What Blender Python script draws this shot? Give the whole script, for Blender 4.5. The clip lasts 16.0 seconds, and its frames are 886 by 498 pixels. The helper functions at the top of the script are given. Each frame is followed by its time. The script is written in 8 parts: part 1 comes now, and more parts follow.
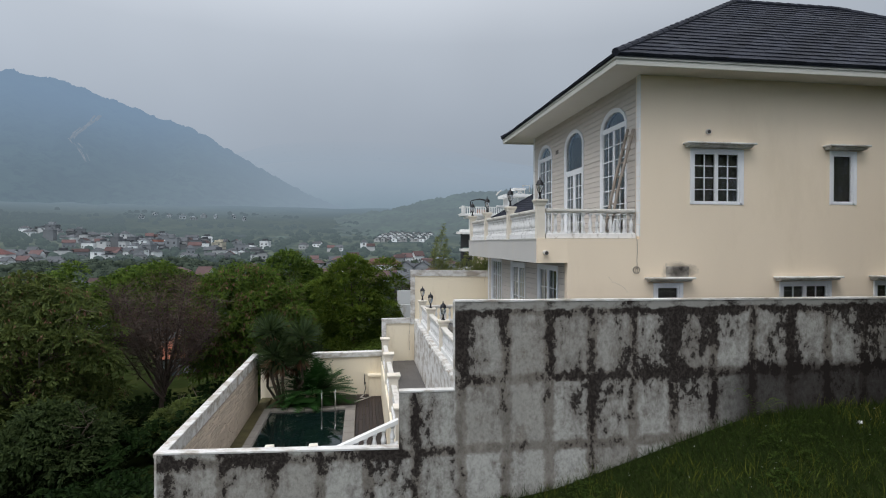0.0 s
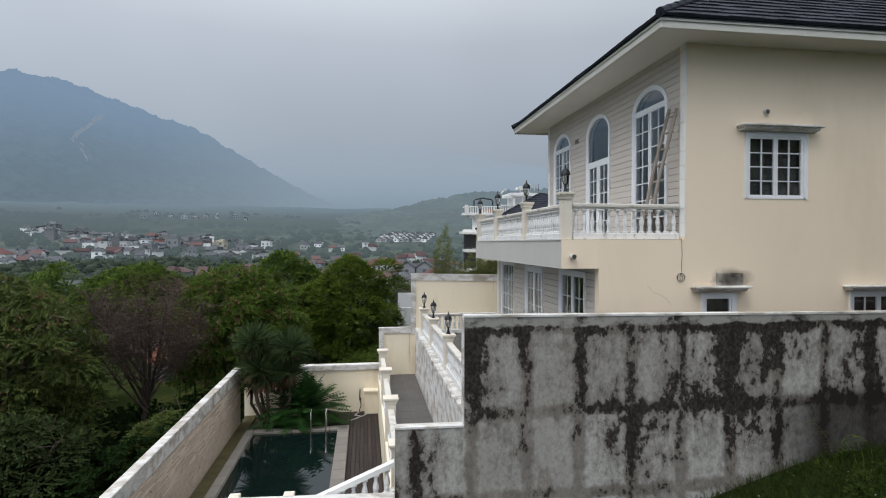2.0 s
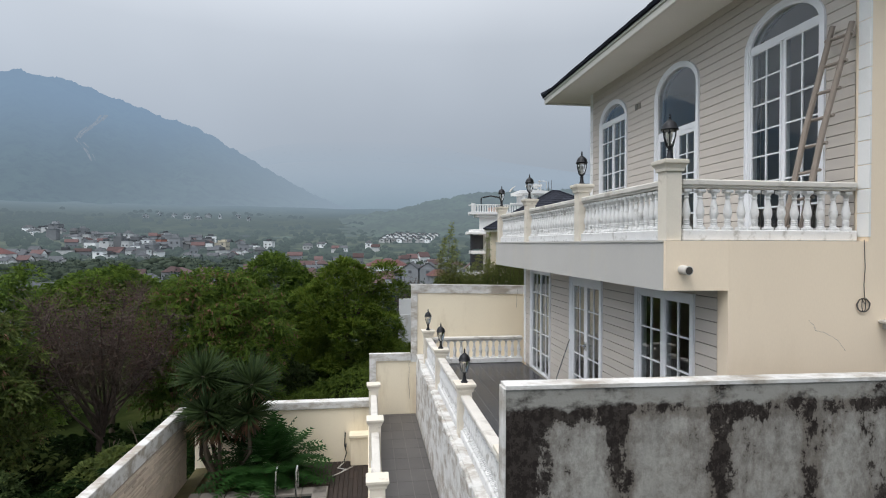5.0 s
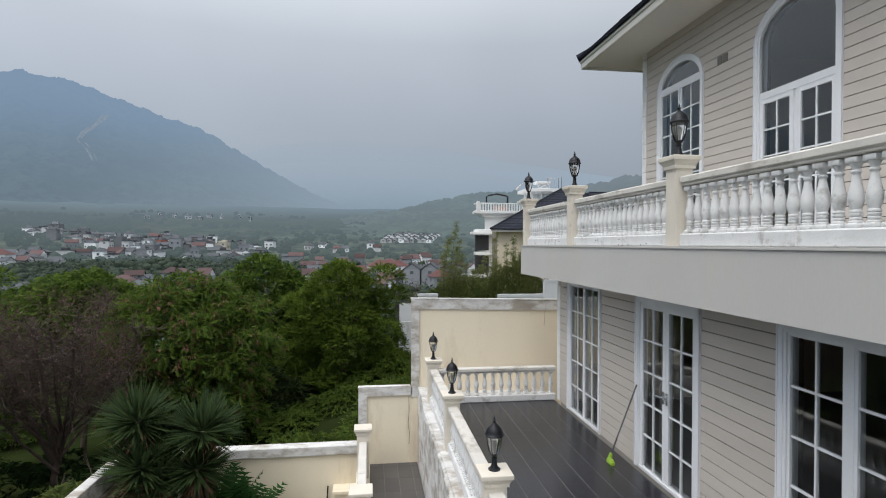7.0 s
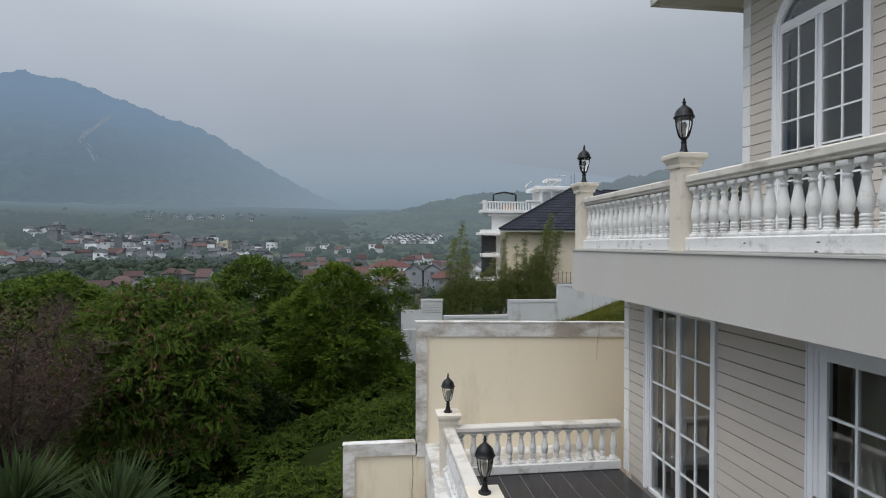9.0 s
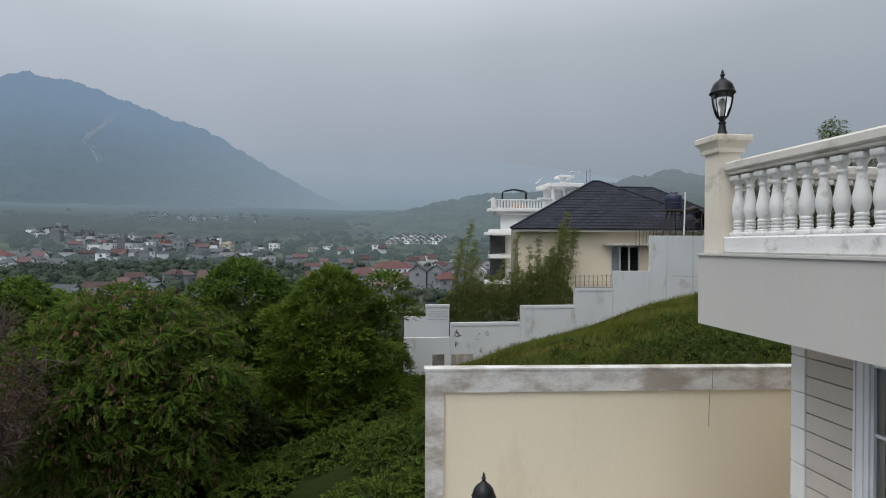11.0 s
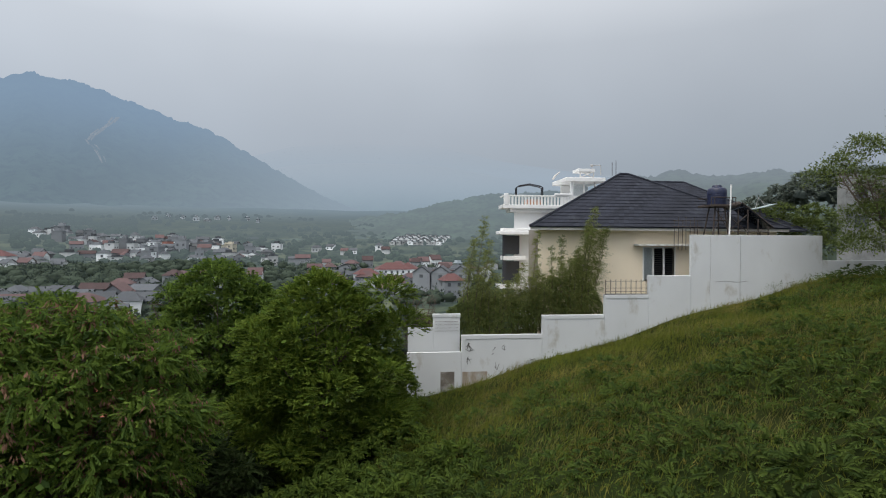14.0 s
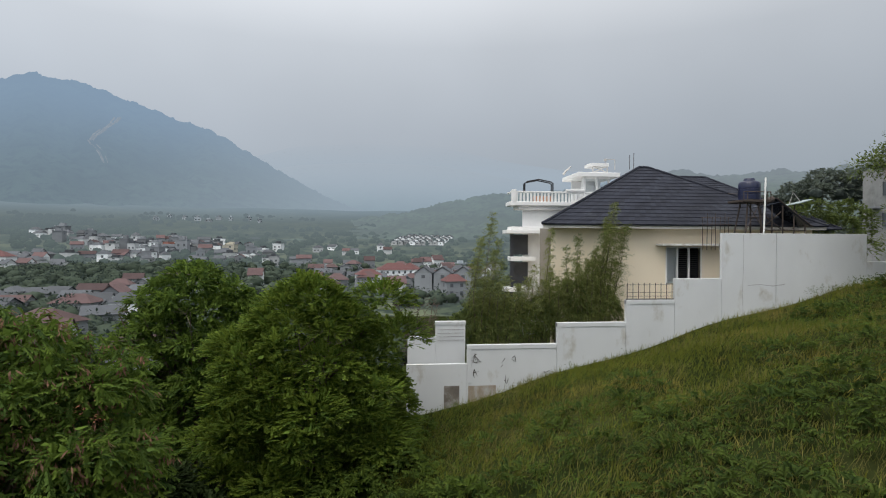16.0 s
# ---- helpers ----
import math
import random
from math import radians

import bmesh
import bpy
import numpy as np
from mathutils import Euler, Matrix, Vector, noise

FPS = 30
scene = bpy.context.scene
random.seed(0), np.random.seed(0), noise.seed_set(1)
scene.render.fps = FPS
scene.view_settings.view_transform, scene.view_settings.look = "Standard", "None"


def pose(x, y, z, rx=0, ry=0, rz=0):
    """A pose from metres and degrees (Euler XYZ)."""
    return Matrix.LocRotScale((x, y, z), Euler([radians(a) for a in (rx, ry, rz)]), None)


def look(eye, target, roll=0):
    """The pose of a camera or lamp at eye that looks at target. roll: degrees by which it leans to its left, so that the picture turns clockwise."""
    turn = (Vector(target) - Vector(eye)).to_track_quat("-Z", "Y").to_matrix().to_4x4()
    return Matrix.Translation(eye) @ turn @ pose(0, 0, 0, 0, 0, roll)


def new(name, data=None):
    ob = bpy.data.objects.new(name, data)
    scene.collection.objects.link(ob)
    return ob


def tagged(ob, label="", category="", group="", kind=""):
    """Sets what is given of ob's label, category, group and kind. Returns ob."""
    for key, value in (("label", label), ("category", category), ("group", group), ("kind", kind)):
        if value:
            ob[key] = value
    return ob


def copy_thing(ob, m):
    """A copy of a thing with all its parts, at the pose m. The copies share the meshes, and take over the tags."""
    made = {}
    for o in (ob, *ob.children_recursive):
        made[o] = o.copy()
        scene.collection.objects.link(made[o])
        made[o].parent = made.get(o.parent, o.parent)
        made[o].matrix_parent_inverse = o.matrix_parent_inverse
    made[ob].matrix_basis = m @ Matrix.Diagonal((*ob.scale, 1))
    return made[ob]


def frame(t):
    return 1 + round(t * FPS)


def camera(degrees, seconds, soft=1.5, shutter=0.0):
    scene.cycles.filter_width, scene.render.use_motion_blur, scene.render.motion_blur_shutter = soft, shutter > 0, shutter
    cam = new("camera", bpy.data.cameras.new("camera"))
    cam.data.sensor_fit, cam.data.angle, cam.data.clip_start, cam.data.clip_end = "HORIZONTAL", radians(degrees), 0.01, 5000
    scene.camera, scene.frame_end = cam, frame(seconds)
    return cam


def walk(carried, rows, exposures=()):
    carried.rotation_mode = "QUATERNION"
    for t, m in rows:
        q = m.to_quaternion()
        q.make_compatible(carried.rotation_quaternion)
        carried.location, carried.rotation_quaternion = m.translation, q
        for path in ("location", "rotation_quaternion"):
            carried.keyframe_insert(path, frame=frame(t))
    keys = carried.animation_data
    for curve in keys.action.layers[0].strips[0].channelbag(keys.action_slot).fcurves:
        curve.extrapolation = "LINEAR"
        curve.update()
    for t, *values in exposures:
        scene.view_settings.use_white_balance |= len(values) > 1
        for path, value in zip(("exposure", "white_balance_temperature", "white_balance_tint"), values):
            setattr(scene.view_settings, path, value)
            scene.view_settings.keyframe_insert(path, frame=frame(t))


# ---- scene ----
cam = camera(78.2, 16.0, soft=1.1)
METRES, EYE, TILT, LEAN, TURN = 24.4, 3.8, -0.9, 0.0, -8.4
ROWS = [
    (0.0, 0.0, 0.0, 0.0, -0.0, 0.3, -0.0),
    (0.5, -0.0006, 0.0183, 0.0005, 0.04, 0.31, -0.02),
    (1.0, -0.0015, 0.0396, 0.0011, 0.09, 0.31, -0.05),
    (1.5, -0.0025, 0.063, 0.0018, 0.14, 0.32, -0.07),
    (2.0, -0.0033, 0.0884, 0.0025, 0.2, 0.32, -0.1),
    (2.5, -0.0046, 0.1149, 0.0032, 0.25, 0.31, -0.1),
    (3.0, -0.0059, 0.1434, 0.004, 0.31, 0.33, -0.13),
    (3.5, -0.0072, 0.1732, 0.0048, 0.37, 0.32, -0.14),
    (4.0, -0.0083, 0.2047, 0.0053, 0.44, 0.35, -0.17),
    (6.5, -0.0161, 0.3693, 0.0102, 0.7, 0.4, -0.22),
    (7.0, -0.0185, 0.4027, 0.0115, 0.75, 0.4, -0.21),
    (7.5, -0.0212, 0.4351, 0.0124, 0.81, 0.4, -0.21),
    (8.0, -0.0239, 0.469, 0.0134, 0.86, 0.43, -0.22),
    (8.5, -0.0264, 0.5032, 0.014, 0.91, 0.48, -0.27),
    (9.0, -0.0299, 0.5368, 0.0151, 0.97, 0.48, -0.24),
    (11.5, -0.0438, 0.7051, 0.0178, 1.41, 0.56, -0.24),
    (12.0, -0.0465, 0.738, 0.0180, 1.47, 0.58, -0.26),
    (12.5, -0.0498, 0.7715, 0.0185, 1.52, 0.63, -0.27),
    (13.0, -0.0535, 0.8036, 0.0192, 1.57, 0.63, -0.29),
    (13.5, -0.057, 0.8363, 0.0191, 1.64, 0.64, -0.3),
    (14.0, -0.0607, 0.8688, 0.0191, 1.7, 0.63, -0.3),
    (14.5, -0.0633, 0.9019, 0.0192, 1.76, 0.66, -0.3),
    (15.0, -0.0648, 0.9348, 0.0189, 1.81, 0.67, -0.29),
    (15.5, -0.066, 0.9671, 0.0192, 1.87, 0.67, -0.29),
    (16.0, -0.0677, 0.9971, 0.0201, 1.92, 0.65, -0.29),
]
walk(cam, [(t, pose(0, 0, EYE, TILT, LEAN, TURN) @ pose(METRES * x, METRES * y, METRES * z, 90 + pitch, roll, yaw)) for t, x, y, z, yaw, pitch, roll in ROWS],
     [(0.0, 0.08, 6450, 10), (2.0, 0.13, 6450, 10), (4.0, 0.27, 6500, 10), (6.5, 0.22, 6500, 10), (8.0, 0.10, 6490, 10), (9.0, 0.0, 6480, 10), (11.5, 0.05, 6530, 10), (13.0, 0.24, 6580, 10), (14.5, 0.27, 6660, 10), (16.0, 0.30, 6740, 10)])

# ---- world and light ----
SUN_DIR = Vector((-0.42, -0.36, 1.0)).normalized()
world = bpy.data.worlds.new("overcast_sky")
scene.world = world
world.use_nodes = True
wn, wl = world.node_tree.nodes, world.node_tree.links
wn.clear()
w_out = wn.new("ShaderNodeOutputWorld")
w_bg = wn.new("ShaderNodeBackground")
w_sky = wn.new("ShaderNodeTexSky")
w_sky.sky_type = "NISHITA"
w_sky.sun_disc = False
w_sky.sun_elevation = math.asin(SUN_DIR.z)
w_sky.sun_rotation = math.atan2(SUN_DIR.x, SUN_DIR.y)
w_sky.air_density, w_sky.dust_density, w_sky.ozone_density = 2.0, 6.0, 2.0
w_co = wn.new("ShaderNodeTexCoord")
w_sep = wn.new("ShaderNodeSeparateXYZ")
wl.new(w_co.outputs["Generated"], w_sep.inputs[0])
w_ramp = wn.new("ShaderNodeValToRGB")
els = w_ramp.color_ramp.elements
els[0].position, els[0].color = 0.0, (0.262, 0.335, 0.425, 1)
els[1].position, els[1].color = 1.0, (1.20, 1.23, 1.30, 1)
for p, c in ((0.08, (0.300, 0.362, 0.435, 1)), (0.20, (0.370, 0.420, 0.492, 1)), (0.34, (0.475, 0.520, 0.585, 1)), (0.55, (0.90, 0.94, 1.0, 1))):
    e = els.new(p)
    e.color = c
wl.new(w_sep.outputs[2], w_ramp.inputs[0])
# slow cloud unevenness
w_noise = wn.new("ShaderNodeTexNoise")
w_noise.inputs["Scale"].default_value = 1.6
w_noise.inputs["Detail"].default_value = 4.0
wl.new(w_co.outputs["Generated"], w_noise.inputs["Vector"])
w_map = wn.new("ShaderNodeMapRange")
w_map.inputs["From Min"].default_value, w_map.inputs["From Max"].default_value = 0.3, 0.7
w_map.inputs["To Min"].default_value, w_map.inputs["To Max"].default_value = 0.93, 1.07
wl.new(w_noise.outputs["Fac"], w_map.inputs["Value"])
w_mul = wn.new("ShaderNodeVectorMath")
w_mul.operation = "SCALE"
wl.new(w_ramp.outputs[0], w_mul.inputs[0])
# the cloud is brighter on the side of the hidden sun
w_dot = wn.new("ShaderNodeVectorMath")
w_dot.operation = "DOT_PRODUCT"
w_dot.inputs[1].default_value = Vector((SUN_DIR.x, SUN_DIR.y, 0)).normalized()
wl.new(w_co.outputs["Generated"], w_dot.inputs[0])
w_glow = wn.new("ShaderNodeMapRange")
w_glow.inputs["From Min"].default_value, w_glow.inputs["From Max"].default_value = -1.0, 0.75
w_glow.inputs["To Min"].default_value, w_glow.inputs["To Max"].default_value = 0.87, 1.38
wl.new(w_dot.outputs["Value"], w_glow.inputs["Value"])
w_gain = wn.new("ShaderNodeMath")
w_gain.operation = "MULTIPLY"
wl.new(w_map.outputs[0], w_gain.inputs[0])
wl.new(w_glow.outputs[0], w_gain.inputs[1])
wl.new(w_gain.outputs[0], w_mul.inputs["Scale"])
w_sk2 = wn.new("ShaderNodeVectorMath")
w_sk2.operation = "SCALE"
w_sk2.inputs["Scale"].default_value = 0.05
wl.new(w_sky.outputs[0], w_sk2.inputs[0])
w_mix = wn.new("ShaderNodeMix")
w_mix.data_type = "RGBA"
w_mix.inputs["Factor"].default_value = 0.88
wl.new(w_sk2.outputs[0], w_mix.inputs["A"])
wl.new(w_mul.outputs[0], w_mix.inputs["B"])
wl.new(w_mix.outputs["Result"], w_bg.inputs["Color"])
w_bg.inputs["Strength"].default_value = 1.0
wl.new(w_bg.outputs[0], w_out.inputs[0])

sun_data = bpy.data.lights.new("sun", "SUN")
sun_data.energy, sun_data.angle, sun_data.color = 1.5, radians(40), (1.0, 0.97, 0.93)
sun = new("sun", sun_data)
sun.matrix_world = look(SUN_DIR * 60, (0, 0, 0))


# ---- materials ----
def mat(name, color, rough=0.7, var=0.12, scale=3.0, fine=40.0, bump=0.15, metal=0.0, stain=None, stain_amt=0.0, stain_scale=1.2,
        stretch=(1, 1, 1), island=0.0, per_object=0.0, spec=0.5, hue=None):
    """A surface with its colour varied at two scales, a second stain colour with a shape of its own, and fine relief."""
    m = bpy.data.materials.new(name)
    m.use_nodes = True
    n, l = m.node_tree.nodes, m.node_tree.links
    bs = n["Principled BSDF"]
    geo = n.new("ShaderNodeNewGeometry")
    mp = n.new("ShaderNodeMapping")
    mp.inputs["Scale"].default_value = stretch
    l.new(geo.outputs["Position"], mp.inputs["Vector"])
    n1, n2 = n.new("ShaderNodeTexNoise"), n.new("ShaderNodeTexNoise")
    n1.inputs["Scale"].default_value, n1.inputs["Detail"].default_value = scale, 5
    n2.inputs["Scale"].default_value, n2.inputs["Detail"].default_value = fine, 3
    l.new(mp.outputs[0], n1.inputs["Vector"])
    l.new(mp.outputs[0], n2.inputs["Vector"])
    add = n.new("ShaderNodeMath")
    add.operation = "ADD"
    l.new(n1.outputs["Fac"], add.inputs[0])
    half = n.new("ShaderNodeMath")
    half.operation = "MULTIPLY"
    half.inputs[1].default_value = 0.5
    l.new(n2.outputs["Fac"], half.inputs[0])
    l.new(half.outputs[0], add.inputs[1])
    rng = n.new("ShaderNodeMapRange")
    rng.inputs["From Min"].default_value, rng.inputs["From Max"].default_value = 0.45, 1.05
    rng.inputs["To Min"].default_value, rng.inputs["To Max"].default_value = 1 - var, 1 + var
    l.new(add.outputs[0], rng.inputs["Value"])
    last = rng.outputs[0]
    if island or per_object:
        if island:
            src, amt = geo.outputs["Random Per Island"], island
        else:
            oi = n.new("ShaderNodeObjectInfo")
            src, amt = oi.outputs["Random"], per_object
        r2 = n.new("ShaderNodeMapRange")
        r2.inputs["To Min"].default_value, r2.inputs["To Max"].default_value = 1 - amt, 1 + amt
        l.new(src, r2.inputs["Value"])
        mm = n.new("ShaderNodeMath")
        mm.operation = "MULTIPLY"
        l.new(last, mm.inputs[0])
        l.new(r2.outputs[0], mm.inputs[1])
        last = mm.outputs[0]
    col = n.new("ShaderNodeRGB")
    col.outputs[0].default_value = (*color, 1)
    base = col.outputs[0]
    if hue is not None:
        hm = n.new("ShaderNodeMix")
        hm.data_type = "RGBA"
        l.new(geo.outputs["Random Per Island"], hm.inputs["Factor"])
        l.new(base, hm.inputs["A"])
        hm.inputs["B"].default_value = (*hue, 1)
        base = hm.outputs["Result"]
    if stain is not None:
        sn = n.new("ShaderNodeTexNoise")
        sn.inputs["Scale"].default_value, sn.inputs["Detail"].default_value, sn.inputs["Roughness"].default_value = stain_scale, 8, 0.65
        l.new(mp.outputs[0], sn.inputs["Vector"])
        sr = n.new("ShaderNodeMapRange")
        sr.inputs["From Min"].default_value, sr.inputs["From Max"].default_value = 0.62 - 0.3 * stain_amt, 0.72 - 0.2 * stain_amt
        l.new(sn.outputs["Fac"], sr.inputs["Value"])
        sm = n.new("ShaderNodeMix")
        sm.data_type = "RGBA"
        l.new(sr.outputs[0], sm.inputs["Factor"])
        l.new(base, sm.inputs["A"])
        sm.inputs["B"].default_value = (*stain, 1)
        base = sm.outputs["Result"]
    sc = n.new("ShaderNodeVectorMath")
    sc.operation = "SCALE"
    l.new(base, sc.inputs[0])
    l.new(last, sc.inputs["Scale"])
    l.new(sc.outputs[0], bs.inputs["Base Color"])
    bs.inputs["Roughness"].default_value, bs.inputs["Metallic"].default_value = rough, metal
    bs.inputs["Specular IOR Level"].default_value = spec
    if bump:
        bp = n.new("ShaderNodeBump")
        bp.inputs["Strength"].default_value, bp.inputs["Distance"].default_value = bump, 0.02
        l.new(add.outputs[0], bp.inputs["Height"])
        l.new(bp.outputs[0], bs.inputs["Normal"])
    return m


def glass_mat(name, tint=(1, 1, 1), rough=0.01):
    m = bpy.data.materials.new(name)
    m.use_nodes = True
    bs = m.node_tree.nodes["Principled BSDF"]
    bs.inputs["Base Color"].default_value = (*tint, 1)
    bs.inputs["Roughness"].default_value = rough
    bs.inputs["Transmission Weight"].default_value = 1.0
    bs.inputs["IOR"].default_value = 1.5
    return m


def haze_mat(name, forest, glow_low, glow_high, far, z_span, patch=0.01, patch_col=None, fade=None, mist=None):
    """Far backdrop slopes: forest and fields with the air's grey-blue haze mixed into the material as emission. far:
    (range, share of glow) twice;
    z_span: heights between which the glow goes from low to high; fade: (axis, from, to, least) where mist swallows the
    slope."""
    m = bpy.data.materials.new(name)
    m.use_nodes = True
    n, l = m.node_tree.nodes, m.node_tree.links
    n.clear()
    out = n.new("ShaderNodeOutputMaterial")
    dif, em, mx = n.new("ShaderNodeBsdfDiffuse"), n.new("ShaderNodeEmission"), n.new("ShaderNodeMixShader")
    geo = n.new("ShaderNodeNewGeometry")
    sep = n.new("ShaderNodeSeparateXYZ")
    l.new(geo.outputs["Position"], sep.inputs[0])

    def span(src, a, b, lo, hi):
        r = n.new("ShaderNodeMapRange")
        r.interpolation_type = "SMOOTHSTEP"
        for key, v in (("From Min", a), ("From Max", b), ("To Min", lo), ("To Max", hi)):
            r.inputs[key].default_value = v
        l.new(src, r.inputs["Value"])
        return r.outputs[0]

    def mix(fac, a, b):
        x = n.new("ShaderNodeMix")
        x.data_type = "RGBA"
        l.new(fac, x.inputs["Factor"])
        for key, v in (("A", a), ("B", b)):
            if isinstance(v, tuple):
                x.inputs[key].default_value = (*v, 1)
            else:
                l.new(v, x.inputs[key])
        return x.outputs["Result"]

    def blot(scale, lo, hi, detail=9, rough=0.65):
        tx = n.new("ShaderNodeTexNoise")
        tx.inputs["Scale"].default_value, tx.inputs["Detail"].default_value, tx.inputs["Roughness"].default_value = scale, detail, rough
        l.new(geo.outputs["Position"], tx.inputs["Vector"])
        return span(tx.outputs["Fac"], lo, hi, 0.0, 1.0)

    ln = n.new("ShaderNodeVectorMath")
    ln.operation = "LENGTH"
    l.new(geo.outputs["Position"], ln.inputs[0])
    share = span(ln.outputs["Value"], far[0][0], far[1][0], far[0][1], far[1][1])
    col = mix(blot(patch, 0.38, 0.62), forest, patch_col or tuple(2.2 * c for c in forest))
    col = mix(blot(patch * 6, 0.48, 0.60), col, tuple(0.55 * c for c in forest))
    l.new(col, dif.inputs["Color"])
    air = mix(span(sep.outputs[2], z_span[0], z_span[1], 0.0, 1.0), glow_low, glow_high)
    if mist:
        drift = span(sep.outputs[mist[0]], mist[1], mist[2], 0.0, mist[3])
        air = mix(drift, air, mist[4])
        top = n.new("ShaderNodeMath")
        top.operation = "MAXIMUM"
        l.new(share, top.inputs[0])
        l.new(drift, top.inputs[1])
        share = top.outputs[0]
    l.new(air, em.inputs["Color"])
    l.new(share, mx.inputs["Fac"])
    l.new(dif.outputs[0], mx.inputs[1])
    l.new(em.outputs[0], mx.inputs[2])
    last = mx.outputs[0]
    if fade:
        clear, m2 = n.new("ShaderNodeBsdfTransparent"), n.new("ShaderNodeMixShader")
        l.new(span(sep.outputs[fade[0]], fade[1], fade[2], 0.0, fade[3]), m2.inputs["Fac"])
        l.new(last, m2.inputs[1])
        l.new(clear.outputs[0], m2.inputs[2])
        last = m2.outputs[0]
    l.new(last, out.inputs["Surface"])
    return m


CREAM = mat("cream_render", (0.84, 0.712, 0.552), 0.85, 0.04, 0.7, 60, 0.08, stain=(0.80, 0.675, 0.515), stain_amt=0.22, stain_scale=0.8, stretch=(1, 1, 0.35))
CREAM_WALL = mat("cream_boundary_render", (0.82, 0.735, 0.575), 0.85, 0.06, 0.8, 60, 0.1, stain=(0.66, 0.57, 0.43), stain_amt=0.3, stain_scale=0.9, stretch=(1, 1, 0.25))
WHITE = mat("white_paint", (0.78, 0.78, 0.77), 0.6, 0.05, 2, 50, 0.06)
WHITE_OLD = mat("weathered_white_paint", (0.64, 0.635, 0.62), 0.85, 0.16, 3.5, 45, 0.3, stain=(0.36, 0.325, 0.28), stain_amt=0.55, stain_scale=2.6, stretch=(0.7, 1, 1.4))
FASCIA = mat("grey_white_render", (0.505, 0.493, 0.472), 0.85, 0.05, 0.8, 60, 0.08, stain=(0.52, 0.50, 0.46), stain_amt=0.3, stain_scale=1.1, stretch=(1, 1, 0.3))
POST = mat("cream_stone_paint", (0.70, 0.648, 0.558), 0.75, 0.06, 3, 50, 0.12, stain=(0.45, 0.40, 0.33), stain_amt=0.08, stain_scale=4)
RAIL = mat("weathered_handrail_paint", (0.62, 0.595, 0.55), 0.8, 0.10, 2.5, 50, 0.15, stain=(0.40, 0.37, 0.33), stain_amt=0.30, stain_scale=3, stretch=(1, 1, 2))
BALUSTER = mat("white_cast_baluster", (0.70, 0.70, 0.695), 0.75, 0.07, 5, 60, 0.18, stain=(0.42, 0.41, 0.39), stain_amt=0.24, stain_scale=6)
CLAD = mat("beige_siding", (0.565, 0.515, 0.462), 0.7, 0.05, 1.2, 30, 0.1, stretch=(1, 1, 6), per_object=0.03)
CLAD_BACK = mat("siding_backing", (0.11, 0.095, 0.085), 0.9, 0.05)
TRIM = mat("white_window_frame", (0.80, 0.81, 0.83), 0.4, 0.03, 3, 40, 0.03)
GLASS = glass_mat("window_glass", (0.80, 0.84, 0.85))
LAMP_GLASS = glass_mat("lantern_glass", (0.9, 0.9, 0.88), 0.08)
BLACK = mat("black_cast_metal", (0.018, 0.019, 0.022), 0.45, 0.2, 12, 90, 0.15, metal=0.6)
ROOF = mat("slate_grey_roof_tile", (0.024, 0.027, 0.038), 0.82, 0.22, 1.4, 9, 0.25, spec=0.22, stain=(0.040, 0.044, 0.056), stain_amt=0.22, stain_scale=0.9, island=0.22)
SOFFIT = mat("soffit_paint", (0.63, 0.61, 0.565), 0.8, 0.05, 1, 30, 0.05)
GUTTER = mat("pale_grey_fascia", (0.56, 0.55, 0.50), 0.6, 0.05, 1, 30, 0.05)
DARKROOM = mat("dim_interior_wall", (0.30, 0.28, 0.25), 0.9, 0.05)
CURTAIN = mat("beige_curtain", (0.52, 0.47, 0.38), 0.9, 0.1, 3, 40, 0.2)
TILE_DARK = mat("charcoal_terrace_tile", (0.020, 0.020, 0.024), 0.26, 0.18, 2, 30, 0.05, per_object=0.15)
GROUT = mat("pale_grout", (0.20, 0.19, 0.18), 0.9, 0.1)
TILE_GREY = mat("grey_walkway_tile", (0.084, 0.079, 0.076), 0.5, 0.15, 2, 30, 0.06, per_object=0.10)
DECK = mat("dark_deck_board", (0.024, 0.015, 0.012), 0.72, 0.35, 4, 40, 0.2, stretch=(6, 0.6, 6), per_object=0.35)
COPING = mat("pool_coping_stone", (0.187, 0.171, 0.151), 0.8, 0.12, 4, 50, 0.2, per_object=0.10)
STONE = mat("stacked_ledge_stone", (0.527, 0.442, 0.357), 0.9, 0.14, 5, 40, 0.35, per_object=0.20)
MOSS = mat("mossy_channel", (0.085, 0.072, 0.028), 0.95, 0.4, 3, 30, 0.4)
WOOD = mat("weathered_ladder_wood", (0.255, 0.215, 0.180), 0.85, 0.2, 6, 40, 0.3, stretch=(1, 1, 0.3))
GREEN_PLASTIC = mat("lime_green_broom_plastic", (0.32, 0.52, 0.05), 0.5, 0.1, 10, 60, 0.1)
PIPE = mat("grey_pvc_pipe", (0.55, 0.53, 0.50), 0.5, 0.08, 8, 60, 0.05)
CABLE = mat("dark_cable", (0.06, 0.055, 0.05), 0.6, 0.1)
NEIGH_WALL = mat("pale_grey_boundary_render", (0.56, 0.578, 0.588), 0.85, 0.06, 0.6, 40, 0.1, stain=(0.40, 0.385, 0.35), stain_amt=0.16, stain_scale=0.7, stretch=(1, 1, 0.6))
NEIGH_CREAM = mat("neighbour_cream_render", (0.875, 0.765, 0.590), 0.85, 0.06, 0.6, 40, 0.08, stretch=(1, 1, 0.4))
TANK_BLUE = mat("blue_tank_plastic", (0.008, 0.013, 0.045), 0.4, 0.1, 4, 40, 0.03)
